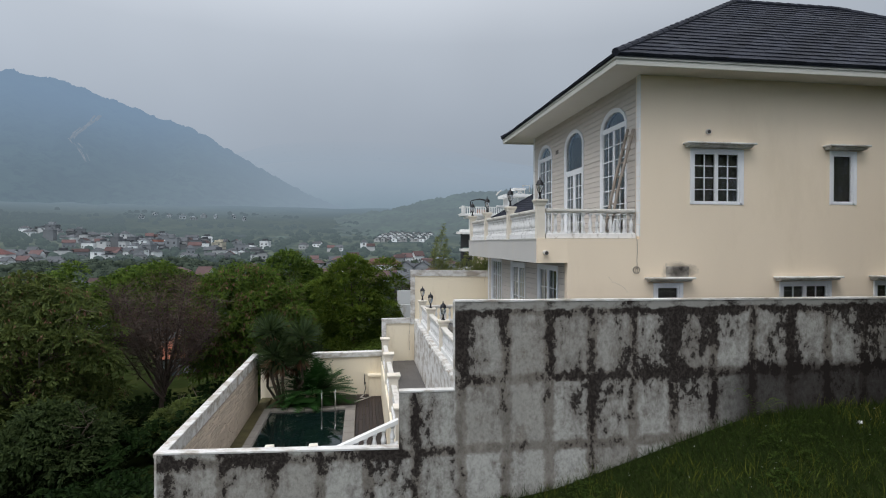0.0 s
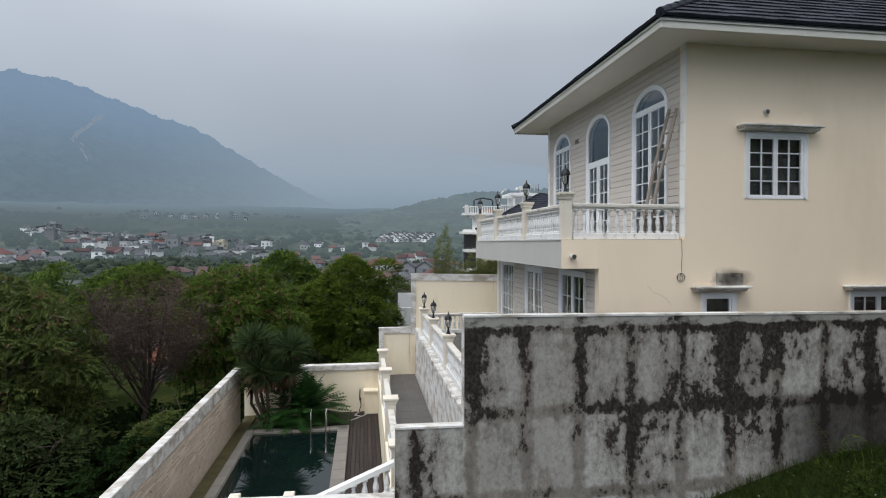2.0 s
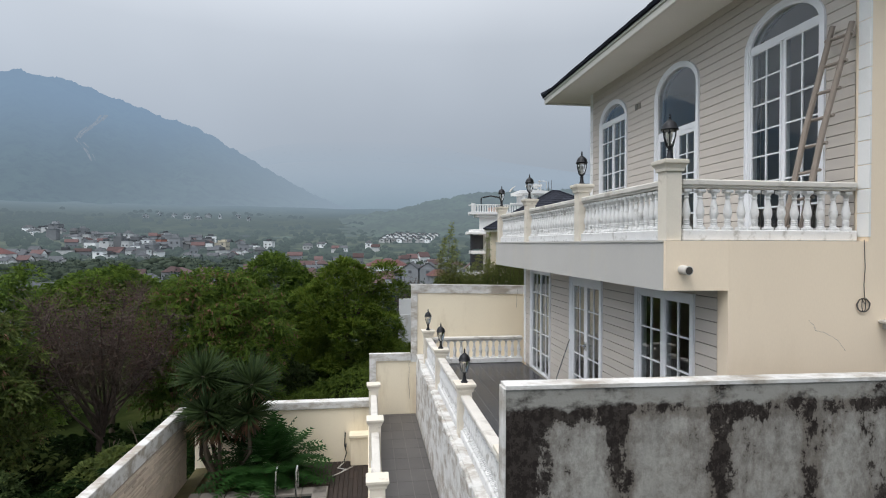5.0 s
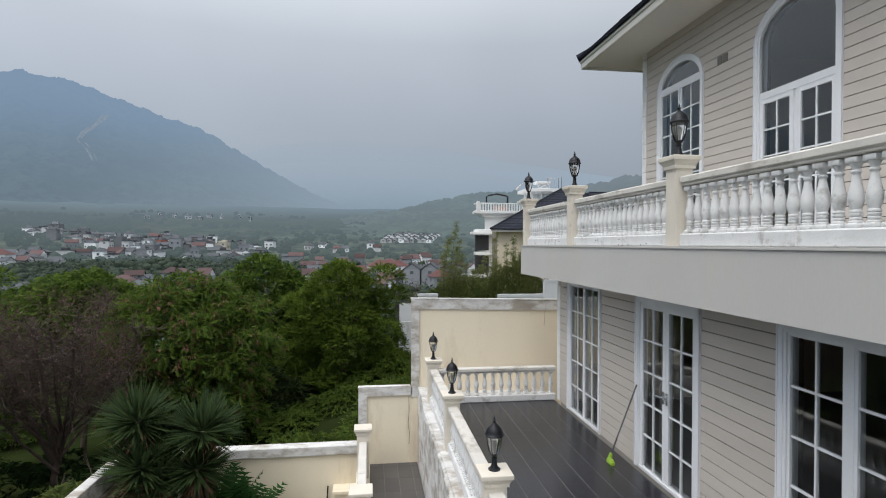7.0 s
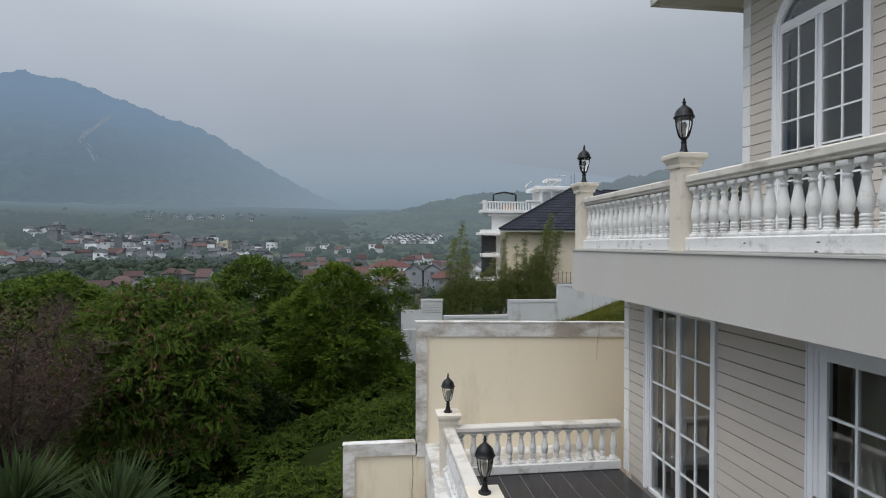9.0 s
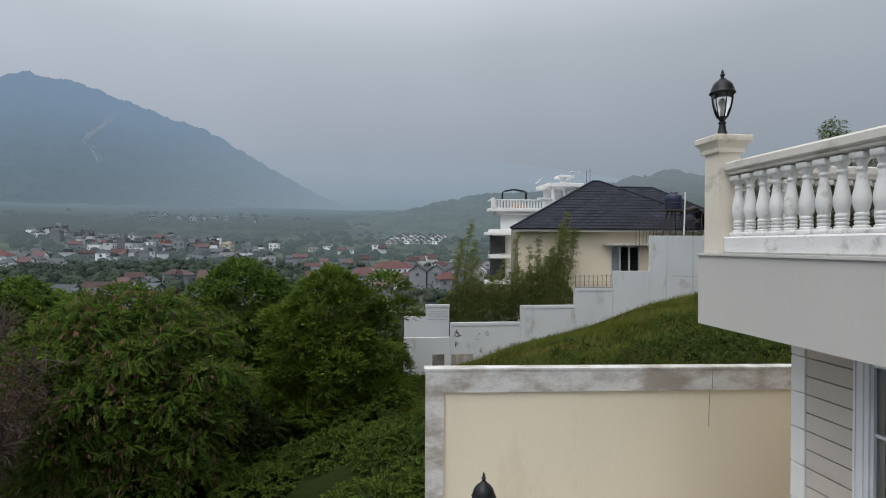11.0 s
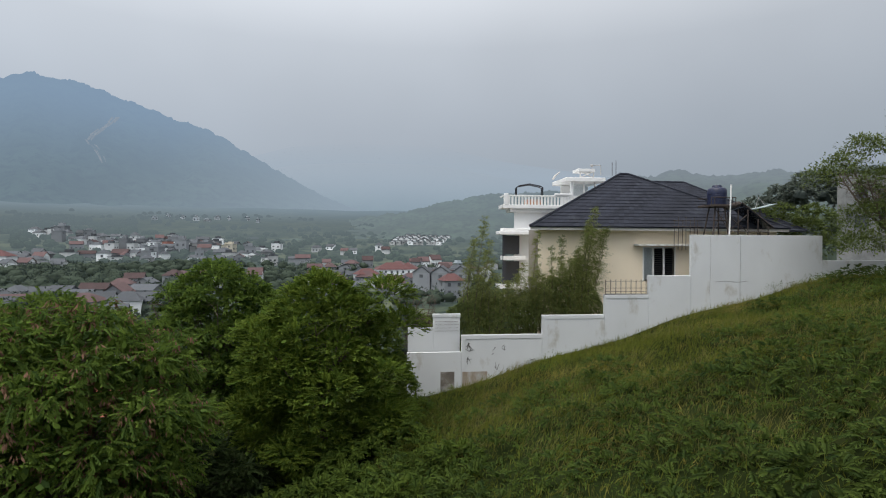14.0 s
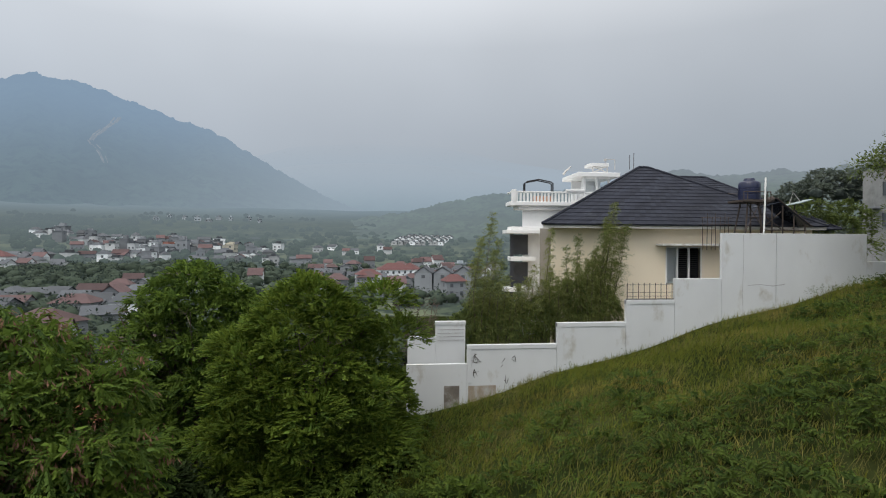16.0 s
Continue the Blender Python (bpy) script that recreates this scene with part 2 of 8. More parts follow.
RUST = mat("rusty_steel", (0.07, 0.055, 0.048), 0.8, 0.3, 8, 60, 0.2, metal=0.3)
STEEL = mat("polished_steel", (0.62, 0.63, 0.64), 0.22, 0.05, 8, 60, 0.02, metal=1.0)
PANEL_DARK = mat("solar_collector", (0.03, 0.035, 0.045), 0.25, 0.1, 4, 40, 0.02)
BARK = mat("brown_bark", (0.10, 0.078, 0.058), 0.95, 0.25, 6, 40, 0.6, stretch=(1, 1, 0.3))
TWIG = mat("dry_twig", (0.070, 0.049, 0.039), 0.95, 0.25, 6, 40, 0.3)


def leaf_mat(name, a, b, rough=0.6, patch=None, patch_amt=0.3, patch_scale=0.3):
    m = mat(name, a, rough, 0.25, 0.5, 6, 0.0, island=0.32, hue=b, spec=0.04, stain=patch, stain_amt=patch_amt, stain_scale=patch_scale)
    n, l = m.node_tree.nodes, m.node_tree.links
    bs = n["Principled BSDF"]
    tr, mx = n.new("ShaderNodeBsdfTranslucent"), n.new("ShaderNodeMixShader")
    l.new(bs.inputs["Base Color"].links[0].from_socket, tr.inputs["Color"])
    mx.inputs["Fac"].default_value = 0.36
    l.new(bs.outputs[0], mx.inputs[1])
    l.new(tr.outputs[0], mx.inputs[2])
    l.new(mx.outputs[0], n["Material Output"].inputs["Surface"])
    return m


LEAF_A = leaf_mat("acacia_leaf", (0.225, 0.305, 0.046), (0.066, 0.112, 0.022))
LEAF_B = leaf_mat("bright_broad_leaf", (0.192, 0.285, 0.048), (0.045, 0.080, 0.022))
# darker leaf for low trees: the stand's deep shade is put into its colour
LEAF_C = leaf_mat("shade_dark_leaf", (0.080, 0.115, 0.040), (0.034, 0.052, 0.022))
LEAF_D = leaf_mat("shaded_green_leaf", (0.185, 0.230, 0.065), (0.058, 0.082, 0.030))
LEAF_BROWN = leaf_mat("dried_leaf", (0.31, 0.175, 0.115), (0.14, 0.085, 0.058))
LEAF_WITHERED = leaf_mat("withered_leaf", (0.165, 0.105, 0.085), (0.070, 0.048, 0.040))
LEAF_CEDAR = leaf_mat("feathery_conifer_leaf", (0.285, 0.315, 0.100), (0.095, 0.120, 0.042))
LEAF_YUCCA = leaf_mat("sword_leaf", (0.085, 0.128, 0.048), (0.024, 0.040, 0.020), 0.5)
LEAF_PHILO = leaf_mat("glossy_lobed_leaf", (0.055, 0.135, 0.035), (0.022, 0.062, 0.018), 0.35)
GRASS = leaf_mat("hill_grass", (0.186, 0.196, 0.030), (0.068, 0.090, 0.018), patch=(0.265, 0.215, 0.055), patch_amt=0.30, patch_scale=0.33)
GRASS_DRY = leaf_mat("dry_grass_head", (0.250, 0.215, 0.075), (0.150, 0.145, 0.045))
WEED = leaf_mat("low_weed_leaf", (0.142, 0.205, 0.036), (0.038, 0.064, 0.015))
LEAF_SHRUB = leaf_mat("ferny_shrub_leaf", (0.128, 0.182, 0.038), (0.032, 0.056, 0.016))
WEED_FORE = leaf_mat("clover_leaf", (0.110, 0.165, 0.036), (0.032, 0.058, 0.014))
# weed colour darkened to carry the shade under the tree crowns
WEED_SHADE = leaf_mat("shade_painted_weed_leaf", (0.022, 0.044, 0.011), (0.010, 0.022, 0.007))
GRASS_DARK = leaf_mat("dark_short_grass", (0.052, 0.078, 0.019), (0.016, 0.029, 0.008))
SOIL = mat("soil_under_growth", (0.020, 0.028, 0.009), 1.0, 0.4, 0.25, 4, 0.5, stain=(0.038, 0.042, 0.014), stain_amt=0.35, stain_scale=0.12, spec=0.0)


def concrete_mat():
    """Old poured wall: light patches in bays with dark weather streaks and blotches between them."""
    m = mat("weathered_concrete", (0.272, 0.256, 0.230), 0.95, 0.20, 2.2, 26, 0.55, spec=0.06)
    n, l = m.node_tree.nodes, m.node_tree.links
    bs = n["Principled BSDF"]
    prev = bs.inputs["Base Color"].links[0].from_socket
    geo = n.new("ShaderNodeNewGeometry")

    def noise_fac(scale, stretch, lo, hi, detail=8, rough=0.7, off=0.0):
        mp = n.new("ShaderNodeMapping")
        mp.inputs["Scale"].default_value = stretch
        mp.inputs["Location"].default_value = (off, 0, off)
        l.new(geo.outputs["Position"], mp.inputs["Vector"])
        t = n.new("ShaderNodeTexNoise")
        t.inputs["Scale"].default_value, t.inputs["Detail"].default_value, t.inputs["Roughness"].default_value = scale, detail, rough
        l.new(mp.outputs[0], t.inputs["Vector"])
        r = n.new("ShaderNodeMapRange")
        r.inputs["From Min"].default_value, r.inputs["From Max"].default_value = lo, hi
        l.new(t.outputs["Fac"], r.inputs["Value"])
        return r.outputs[0]

    def over(col, fac, prev):
        x = n.new("ShaderNodeMix")
        x.data_type = "RGBA"
        l.new(fac, x.inputs["Factor"])
        l.new(prev, x.inputs["A"])
        x.inputs["B"].default_value = (*col, 1)
        return x.outputs["Result"]

    def math2(op, a, b):
        x = n.new("ShaderNodeMath")
        x.operation = op
        x.use_clamp = True
        for i, v in enumerate((a, b)):
            if isinstance(v, float):
                x.inputs[i].default_value = v
            else:
                l.new(v, x.inputs[i])
        return x.outputs[0]

    sep = n.new("ShaderNodeSeparateXYZ")
    l.new(geo.outputs["Position"], sep.inputs[0])
    # poured bays: joints 0.965 m apart, rows 1.45 m high, their edges ragged
    warp = n.new("ShaderNodeTexNoise")
    warp.inputs["Scale"].default_value, warp.inputs["Detail"].default_value, warp.inputs["Roughness"].default_value = 3.2, 10, 0.68
    l.new(geo.outputs["Position"], warp.inputs["Vector"])
    wsc = n.new("ShaderNodeVectorMath")
    wsc.operation = "MULTIPLY_ADD"
    wsc.inputs[1].default_value = (0.30, 0.0, 0.34)
    l.new(warp.outputs["Color"], wsc.inputs[0])
    l.new(geo.outputs["Position"], wsc.inputs[2])
    wof = n.new("ShaderNodeVectorMath")
    wof.operation = "SUBTRACT"
    wof.inputs[1].default_value = (2.05 + 0.15, 0.0, 0.90 + 0.17)
    l.new(wsc.outputs[0], wof.inputs[0])
    swap = n.new("ShaderNodeSeparateXYZ")
    l.new(wof.outputs[0], swap.inputs[0])
    comb = n.new("ShaderNodeCombineXYZ")
    l.new(swap.outputs[0], comb.inputs[0])
    l.new(swap.outputs[2], comb.inputs[1])

    def bays(size, soft):
        br = n.new("ShaderNodeTexBrick")
        br.offset = 0.0
        br.inputs["Scale"].default_value = 1.0
        br.inputs["Brick Width"].default_value, br.inputs["Row Height"].default_value = 0.965, 1.45
        br.inputs["Mortar Size"].default_value, br.inputs["Mortar Smooth"].default_value = size, soft
        br.inputs["Color1"].default_value, br.inputs["Color2"].default_value = (0.35, 0.35, 0.35, 1), (1, 1, 1, 1)
        l.new(comb.outputs[0], br.inputs["Vector"])
        return br.outputs["Fac"], br.outputs["Color"]

    warm = noise_fac(0.9, (1, 1, 1), 0.45, 0.7, off=9.0)
    prev = over((0.175, 0.150, 0.125), math2("MULTIPLY", warm, 0.6), prev)
    # pale remains of plaster inside the bays, some bays barer than others
    wide, share = bays(0.15, 0.8)
    bw = n.new("ShaderNodeRGBToBW")
    l.new(share, bw.inputs[0])
    pale = math2("SUBTRACT", noise_fac(2.2, (1, 1, 0.7), 0.37, 0.44, 10, 0.76, off=12.0), math2("MULTIPLY", wide, 1.25))
    prev = over((0.495, 0.495, 0.470), math2("MULTIPLY", math2("MULTIPLY", pale, bw.outputs[0]), 0.95), prev)
    # trowel marks
    trow = noise_fac(6.0, (1.0, 1.0, 0.5), 0.50, 0.70, 10, 0.75, off=17.0)
    prev = over((0.20, 0.20, 0.19), math2("MULTIPLY", trow, 0.55), prev)
    speck = noise_fac(15.0, (1.0, 1.0, 0.8), 0.46, 0.62, 10, 0.80, off=61.0)
    prev = over((0.135, 0.130, 0.120), math2("MULTIPLY", speck, 0.42), prev)
    # grime and black mould: they gather along the joints and run down from the top, with ragged edges
    near = bays(0.20, 1.0)[0]
    topm = n.new("ShaderNodeMapRange")
    topm.inputs["From Min"].default_value, topm.inputs["From Max"].default_value = -0.8, 1.3
    l.new(sep.outputs[2], topm.inputs["Value"])
    # the lower steps of the wall weep from their own tops
    step = n.new("ShaderNodeMapRange")
    step.inputs["From Min"].default_value, step.inputs["From Max"].default_value = 1.95, 1.88
    l.new(sep.outputs[0], step.inputs["Value"])
    wet = n.new("ShaderNodeMapRange")
    wet.inputs["From Min"].default_value, wet.inputs["From Max"].default_value = -2.6, -0.6
    l.new(sep.outputs[2], wet.inputs["Value"])
    weep = n.new("ShaderNodeMath")
    weep.operation = "MAXIMUM"
    l.new(topm.outputs[0], weep.inputs[0])
    l.new(math2("MULTIPLY", step.outputs[0], wet.outputs[0]), weep.inputs[1])
    high = n.new("ShaderNodeMapRange")
    high.inputs["To Min"].default_value = 0.45
    l.new(weep.outputs[0], high.inputs["Value"])
    blotch = noise_fac(0.62, (1.0, 1.0, 0.55), 0.40, 0.62, 3, 0.5, off=31.0)
    streak = noise_fac(2.4, (1.0, 1.0, 0.22), 0.36, 0.66, 6, 0.6, off=44.0)
    rag = noise_fac(5.5, (1.0, 1.0, 0.7), 0.34, 0.66, 12, 0.80, off=35.0)

    def total(*terms):
        out = None
        for w, src in terms:
            x = n.new("ShaderNodeMath")
            x.operation = "MULTIPLY_ADD"
            l.new(src, x.inputs[0])
            x.inputs[1].default_value = w
            if out is None:
                x.inputs[2].default_value = 0.0
            else:
                l.new(out, x.inputs[2])
            out = x.outputs[0]
        return out

    def between(src, lo, hi):
        r = n.new("ShaderNodeMapRange")
        r.inputs["From Min"].default_value, r.inputs["From Max"].default_value = lo, hi
        l.new(src, r.inputs["Value"])
        return r.outputs[0]

    # the mould mask is stronger towards the east end, and a dark line of it runs under the rim
    east_end = between(swap.outputs[0], 3.9, 6.2)
    under = math2("MULTIPLY", between(swap.outputs[2], 1.16, 1.40), between(noise_fac(1.6, (1, 1, 0.4), 0.40, 0.56, 8, 0.7, off=71.0), 0.0, 1.0))
    field = total((0.085, east_end), (0.17, under), (0.16, near), (0.10, math2("MULTIPLY", near, high.outputs[0])), (0.46, math2("MULTIPLY", blotch, high.outputs[0])), (0.34, math2("MULTIPLY", streak, high.outputs[0])), (0.62, rag))
    prev = over((0.105, 0.088, 0.076), math2("MULTIPLY", between(field, 0.50, 0.88), 0.72), prev)
    allm = math2("MULTIPLY", between(field, 0.845, 0.875), between(speck, -1.6, 0.4))
    # damp where the soil lies high against the wall
    damp = n.new("ShaderNodeMapRange")
    damp.inputs["From Min"].default_value, damp.inputs["From Max"].default_value = 5.2, 6.6
    l.new(swap.outputs[0], damp.inputs["Value"])
    low = n.new("ShaderNodeMapRange")
    low.inputs["From Min"].default_value, low.inputs["From Max"].default_value = 0.30, -0.05
    l.new(swap.outputs[2], low.inputs["Value"])
    allm = math2("ADD", allm, math2("MULTIPLY", math2("MULTIPLY", damp.outputs[0], low.outputs[0]), 0.9))
    prev = over((0.021, 0.017, 0.016), math2("MULTIPLY", allm, 0.96), prev)
    # bare rough rim along the top
    rim = n.new("ShaderNodeMapRange")
    rim.inputs["From Min"].default_value, rim.inputs["From Max"].default_value = 1.47, 1.51
    l.new(swap.outputs[2], rim.inputs["Value"])
    prev = over((0.30, 0.295, 0.275), math2("MULTIPLY", rim.outputs[0], noise_fac(3.0, (0.6, 1, 1), 0.36, 0.50, 9, 0.7, off=51.0)), prev)
    l.new(prev, bs.inputs["Base Color"])
    return m


CONCRETE = concrete_mat()


def water_mat():
    m = bpy.data.materials.new("still_pool_water")
    m.use_nodes = True
    n, l = m.node_tree.nodes, m.node_tree.links
    bs = n["Principled BSDF"]
    bs.inputs["Base Color"].default_value = (0.004, 0.010, 0.009, 1)
    bs.inputs["Roughness"].default_value = 0.03
    bs.inputs["IOR"].default_value = 1.45
    t = n.new("ShaderNodeTexNoise")
    t.inputs["Scale"].default_value = 5.0
    b = n.new("ShaderNodeBump")
    b.inputs["Strength"].default_value, b.inputs["Distance"].default_value = 0.04, 0.02
    l.new(t.outputs["Fac"], b.inputs["Height"])
    l.new(b.outputs[0], bs.inputs["Normal"])
    return m


WATER = water_mat()


# ---- mesh tools ----
class Shape:
    """Collects solids for one mesh."""

    def __init__(self):
        self.v, self.f = [], []

    def add(self, verts, faces):
        o = len(self.v)
        self.v += [tuple(p) for p in verts]
        self.f += [tuple(i + o for i in fc) for fc in faces]
        return self

    def box(self, x0, x1, y0, y1, z0, z1, c=0.0):
        lo, hi = (min(x0, x1), min(y0, y1), min(z0, z1)), (max(x0, x1), max(y0, y1), max(z0, z1))
        c = min(c, 0.45 * min(hi[i] - lo[i] for i in range(3)))
        if c <= 0:
            vs = [(hi[0] if a else lo[0], hi[1] if b else lo[1], hi[2] if d else lo[2]) for a in (0, 1) for b in (0, 1) for d in (0, 1)]
            return self.add(vs, [(0, 1, 3, 2), (4, 6, 7, 5), (0, 4, 5, 1), (2, 3, 7, 6), (0, 2, 6, 4), (1, 5, 7, 3)])
        vs, idx = [], {}
        for s in ((a, b, d) for a in (0, 1) for b in (0, 1) for d in (0, 1)):
            for ax in range(3):
                p = []
                for i in range(3):
                    e = hi[i] if s[i] else lo[i]
                    p.append(e if i == ax else e + (-c if s[i] else c))
                idx[s, ax] = len(vs)
                vs.append(p)
        fs = []
        for ax in range(3):
            o1, o2 = [i for i in range(3) if i != ax]
            for sg in (0, 1):
                q = []
                for a, b in ((0, 0), (1, 0), (1, 1), (0, 1)):
                    s = [0, 0, 0]
                    s[ax], s[o1], s[o2] = sg, a, b
                    q.append(idx[tuple(s), ax])
                fs.append(q)
            for a in (0, 1):
                for b in (0, 1):
                    s = [0, 0, 0]
                    s[o1], s[o2] = a, b
                    s2 = list(s)
                    s2[ax] = 1
                    s, s2 = tuple(s), tuple(s2)
                    fs.append((idx[s, o1], idx[s2, o1], idx[s2, o2], idx[s, o2]))
        for s in ((a, b, d) for a in (0, 1) for b in (0, 1) for d in (0, 1)):
            fs.append((idx[s, 0], idx[s, 1], idx[s, 2]))
        return self.add(vs, fs)

    def prism(self, poly, put, n0, n1):
        """A flat outline (u, v), pushed from n0 to n1; put maps (u, v, n) to the world."""
        k = len(poly)
        vs = [put(u, v, n0) for u, v in poly] + [put(u, v, n1) for u, v in poly]
        fs = [tuple(range(k)), tuple(range(2 * k - 1, k - 1, -1))] + [(i, (i + 1) % k, k + (i + 1) % k, k + i) for i in range(k)]
        return self.add(vs, fs)

    def lathe(self, profile, x=0, y=0, z=0, seg=12, close=True):
        vs = [(x + r * math.cos(2 * math.pi * j / seg), y + r * math.sin(2 * math.pi * j / seg), z + h) for r, h in profile for j in range(seg)]
        fs = [(i * seg + j, i * seg + (j + 1) % seg, (i + 1) * seg + (j + 1) % seg, (i + 1) * seg + j) for i in range(len(profile) - 1) for j in range(seg)]
        if close:
            fs += [tuple(range(seg - 1, -1, -1)), tuple((len(profile) - 1) * seg + j for j in range(seg))]
        return self.add(vs, fs)

    def tube(self, pts, r, seg=6):
        pts = [Vector(p) for p in pts]
        rs = r if isinstance(r, (list, tuple)) else [r] * len(pts)
        vs, fs = [], []
        for i, p in enumerate(pts):
            d = (pts[min(i + 1, len(pts) - 1)] - pts[max(i - 1, 0)]).normalized()
            up = Vector((0, 0, 1)) if abs(d.z) < 0.9 else Vector((1, 0, 0))
            a = d.cross(up).normalized()
            b = d.cross(a)
            vs += [p + rs[i] * (a * math.cos(2 * math.pi * j / seg) + b * math.sin(2 * math.pi * j / seg)) for j in range(seg)]
        for i in range(len(pts) - 1):
            fs += [(i * seg + j, i * seg + (j + 1) % seg, (i + 1) * seg + (j + 1) % seg, (i + 1) * seg + j) for j in range(seg)]
        fs += [tuple(range(seg - 1, -1, -1)), tuple((len(pts) - 1) * seg + j for j in range(seg))]
        return self.add(vs, fs)

    def mesh(self, name, material, smooth=35.0, fix=True):
        me = bpy.data.meshes.new(name)
        me.from_pydata(self.v, [], self.f)
        if fix:
            bm = bmesh.new()
            bm.from_mesh(me)
            bmesh.ops.recalc_face_normals(bm, faces=bm.faces)
            bm.to_mesh(me)
            bm.free()
        if smooth:
            me.shade_smooth()
            me.set_sharp_from_angle(angle=radians(smooth))
        me.materials.append(material)
        return me


def world_of(ob):
    m = ob.matrix_basis.copy()
    return world_of(ob.parent) @ ob.matrix_parent_inverse @ m if ob.parent else m


def part(name, shape, material, parent, label="", at=None, smooth=35.0):
    """One mesh object under a thing or a part. shape: a Shape, or mesh data that is shared; at: its place in the world."""
    me = shape.mesh(name, material, smooth) if isinstance(shape, Shape) else shape
    ob = new(name, me)
    if at is not None:
        ob.matrix_basis = at if isinstance(at, Matrix) else Matrix.Translation(at)
    if parent is not None:
        ob.parent = parent
        ob.matrix_parent_inverse = world_of(parent).inverted()
    if label:
        tagged(ob, label)
    return ob


def thing(name, label, category, at=(0, 0, 0), group="", kind=""):
    ob = new(name)
    ob.empty_display_size = 0.2
    ob.location = at
    return tagged(ob, label, category, group, kind)


def solid(name, shape, material, label, category, group="", kind="", smooth=35.0):
    return tagged(part(name, shape, material, None, smooth=smooth), label, category, group, kind)


rng = random.Random(7)
nrng = np.random.default_rng(7)


# ---- ground ----
def smooth01(a, b, v):
    t = np.clip((v - a) / (b - a), 0, 1)
    return t * t * (3 - 2 * t)


def ground_z(x, y):
    """Height of the open ground: a slope that climbs to the east, falls into the valley and rises again far off."""
    x, y = np.asarray(x, float), np.asarray(y, float)
    z = np.where(x < 14.6, -1.5 + 0.30 * (x - 14.6), -1.5 + 0.25 * (x - 14.6))
    z = np.where(x > 28, 1.85 + 0.06 * (x - 28), z)
    z = np.where(x < -10, -8.9 + 0.10 * (x + 10), z)
    z = z + 0.0865 * (51.5 - np.clip(y, -20, 62)) - 0.9 * smooth01(8, 14, x) * smooth01(24, 10, y) * 1.35
    z = z + 0.22 * np.sin(0.55 * x + 0.3 * y) * np.cos(0.43 * y - 0.2 * x) * smooth01(22, 27, y)
    z = z - 1.3 * smooth01(9, 4, y) * smooth01(3, 9, x)
    z = z - 0.36 * smooth01(20, 12, y) * smooth01(1.5, 4.5, x)
    d = np.hypot(x, y)
    valley = np.interp(d, (90, 200, 300, 400, 450, 500, 600, 700, 900, 1200, 2000), (-17, -19, -18, -15, -12, -7, 5, 18, 47, 95, 200))
    valley = valley + 30 * smooth01(0.32, 0.75, x / np.maximum(d, 1)) * smooth01(120, 330, d)
    w = smooth01(60, 130, d)
    return z * (1 - w) + valley * w


def spaced(near, far, step, grow):
    out, s = [near], step
    while out[-1] < far:
        out.append(out[-1] + s)
        s *= grow
    return out


gx = [-v for v in spaced(4.4, 700, 1.0, 1.12)][::-1] + [-4.2, -3.0, -1.5, 0, 1, 2] + list(np.arange(3, 34, 0.6)) + spaced(34.5, 600, 1.2, 1.13)
gy = [-v for v in spaced(2, 200, 2.0, 1.35)][::-1] + list(np.arange(-1, 11.2, 0.6)) + [11.33, 11.40, 14, 18, 21.75, 22.2] + list(np.arange(22.8, 52, 0.7)) + spaced(52.5, 900, 1.2, 1.09)
GX, GY = np.meshgrid(np.array(gx), np.array(gy), indexing="ij")
GZ = ground_z(GX, GY)
inside = (GX > -4.1) & (GX < 24) & (GY > 11.36) & (GY < 21.9)
GZ = np.where(inside, np.minimum(GZ, -2.9), GZ)
GZ = GZ - 9.0 * smooth01(196, 270, np.hypot(GX, GY))
nx, ny = GX.shape
gv = np.stack([GX, GY, GZ], -1).reshape(-1, 3)
ii, jj = np.meshgrid(np.arange(nx - 1), np.arange(ny - 1), indexing="ij")
a0 = (ii * ny + jj).ravel()
gf = np.stack([a0, a0 + ny, a0 + ny + 1, a0 + 1], -1)
gme = bpy.data.meshes.new("ground")
gme.from_pydata(gv.tolist(), [], gf.tolist())
gme.shade_smooth()
gme.materials.append(SOIL)
tagged(new("ground", gme), "overgrown dark soil slope falling into the valley", "ground", kind="structure")

# ---- boundary walls of the plot ----
C0, C1 = 11.25, 11.42


def concrete_wall():
    s = Shape()
    put = lambda u, v, n: (u, n, v)
    s.prism([(1.92, -4.5), (24, -4.5), (24, 2.40), (1.92, 2.57)], put, C0, C1)
    s.prism([(0.75, -5), (1.92, -5), (1.92, 0.70), (0.75, 0.71)], put, C0 + 0.002, C1)
    s.prism([(-3.97, -6), (0.75, -6), (0.75, -0.46), (-3.97, -0.32)], put, C0, C1)
    w = solid("wall_concrete", s, CONCRETE, "stepped old concrete retaining wall streaked with black mould", "wall", kind="structure")
    # cast frame ribs between the poured bays
    def rib(x0, x1, z0, z1):
        part("rib", Shape().box(x0, x1, C0 - 0.006, C0 + 0.004, z0, z1, 0.005), CONCRETE, w)
    for x in (3.02, 3.95, 4.90, 5.86, 6.93):
        rib(x - 0.045, x + 0.045, -4, 2.36)
    # white painted tops
    for x0, x1, z, z2 in ((1.915, 24, 2.57, 2.40), (0.74, 1.915, 0.71, 0.70), (-3.97, 0.74, -0.32, -0.46)):
        part("coping", Shape().prism([(x0, z), (x1, z2), (x1, z2 + 0.035), (x0, z + 0.035)], put, C0 - 0.012, C1 + 0.02), WHITE_OLD, w, "flaking white painted coping")
    part("edge_strip", Shape().box(1.895, 1.918, C0 - 0.006, C1, 0.74, 2.58, 0.004), WHITE_OLD, w, "white painted edge")
    return w


concrete_wall()


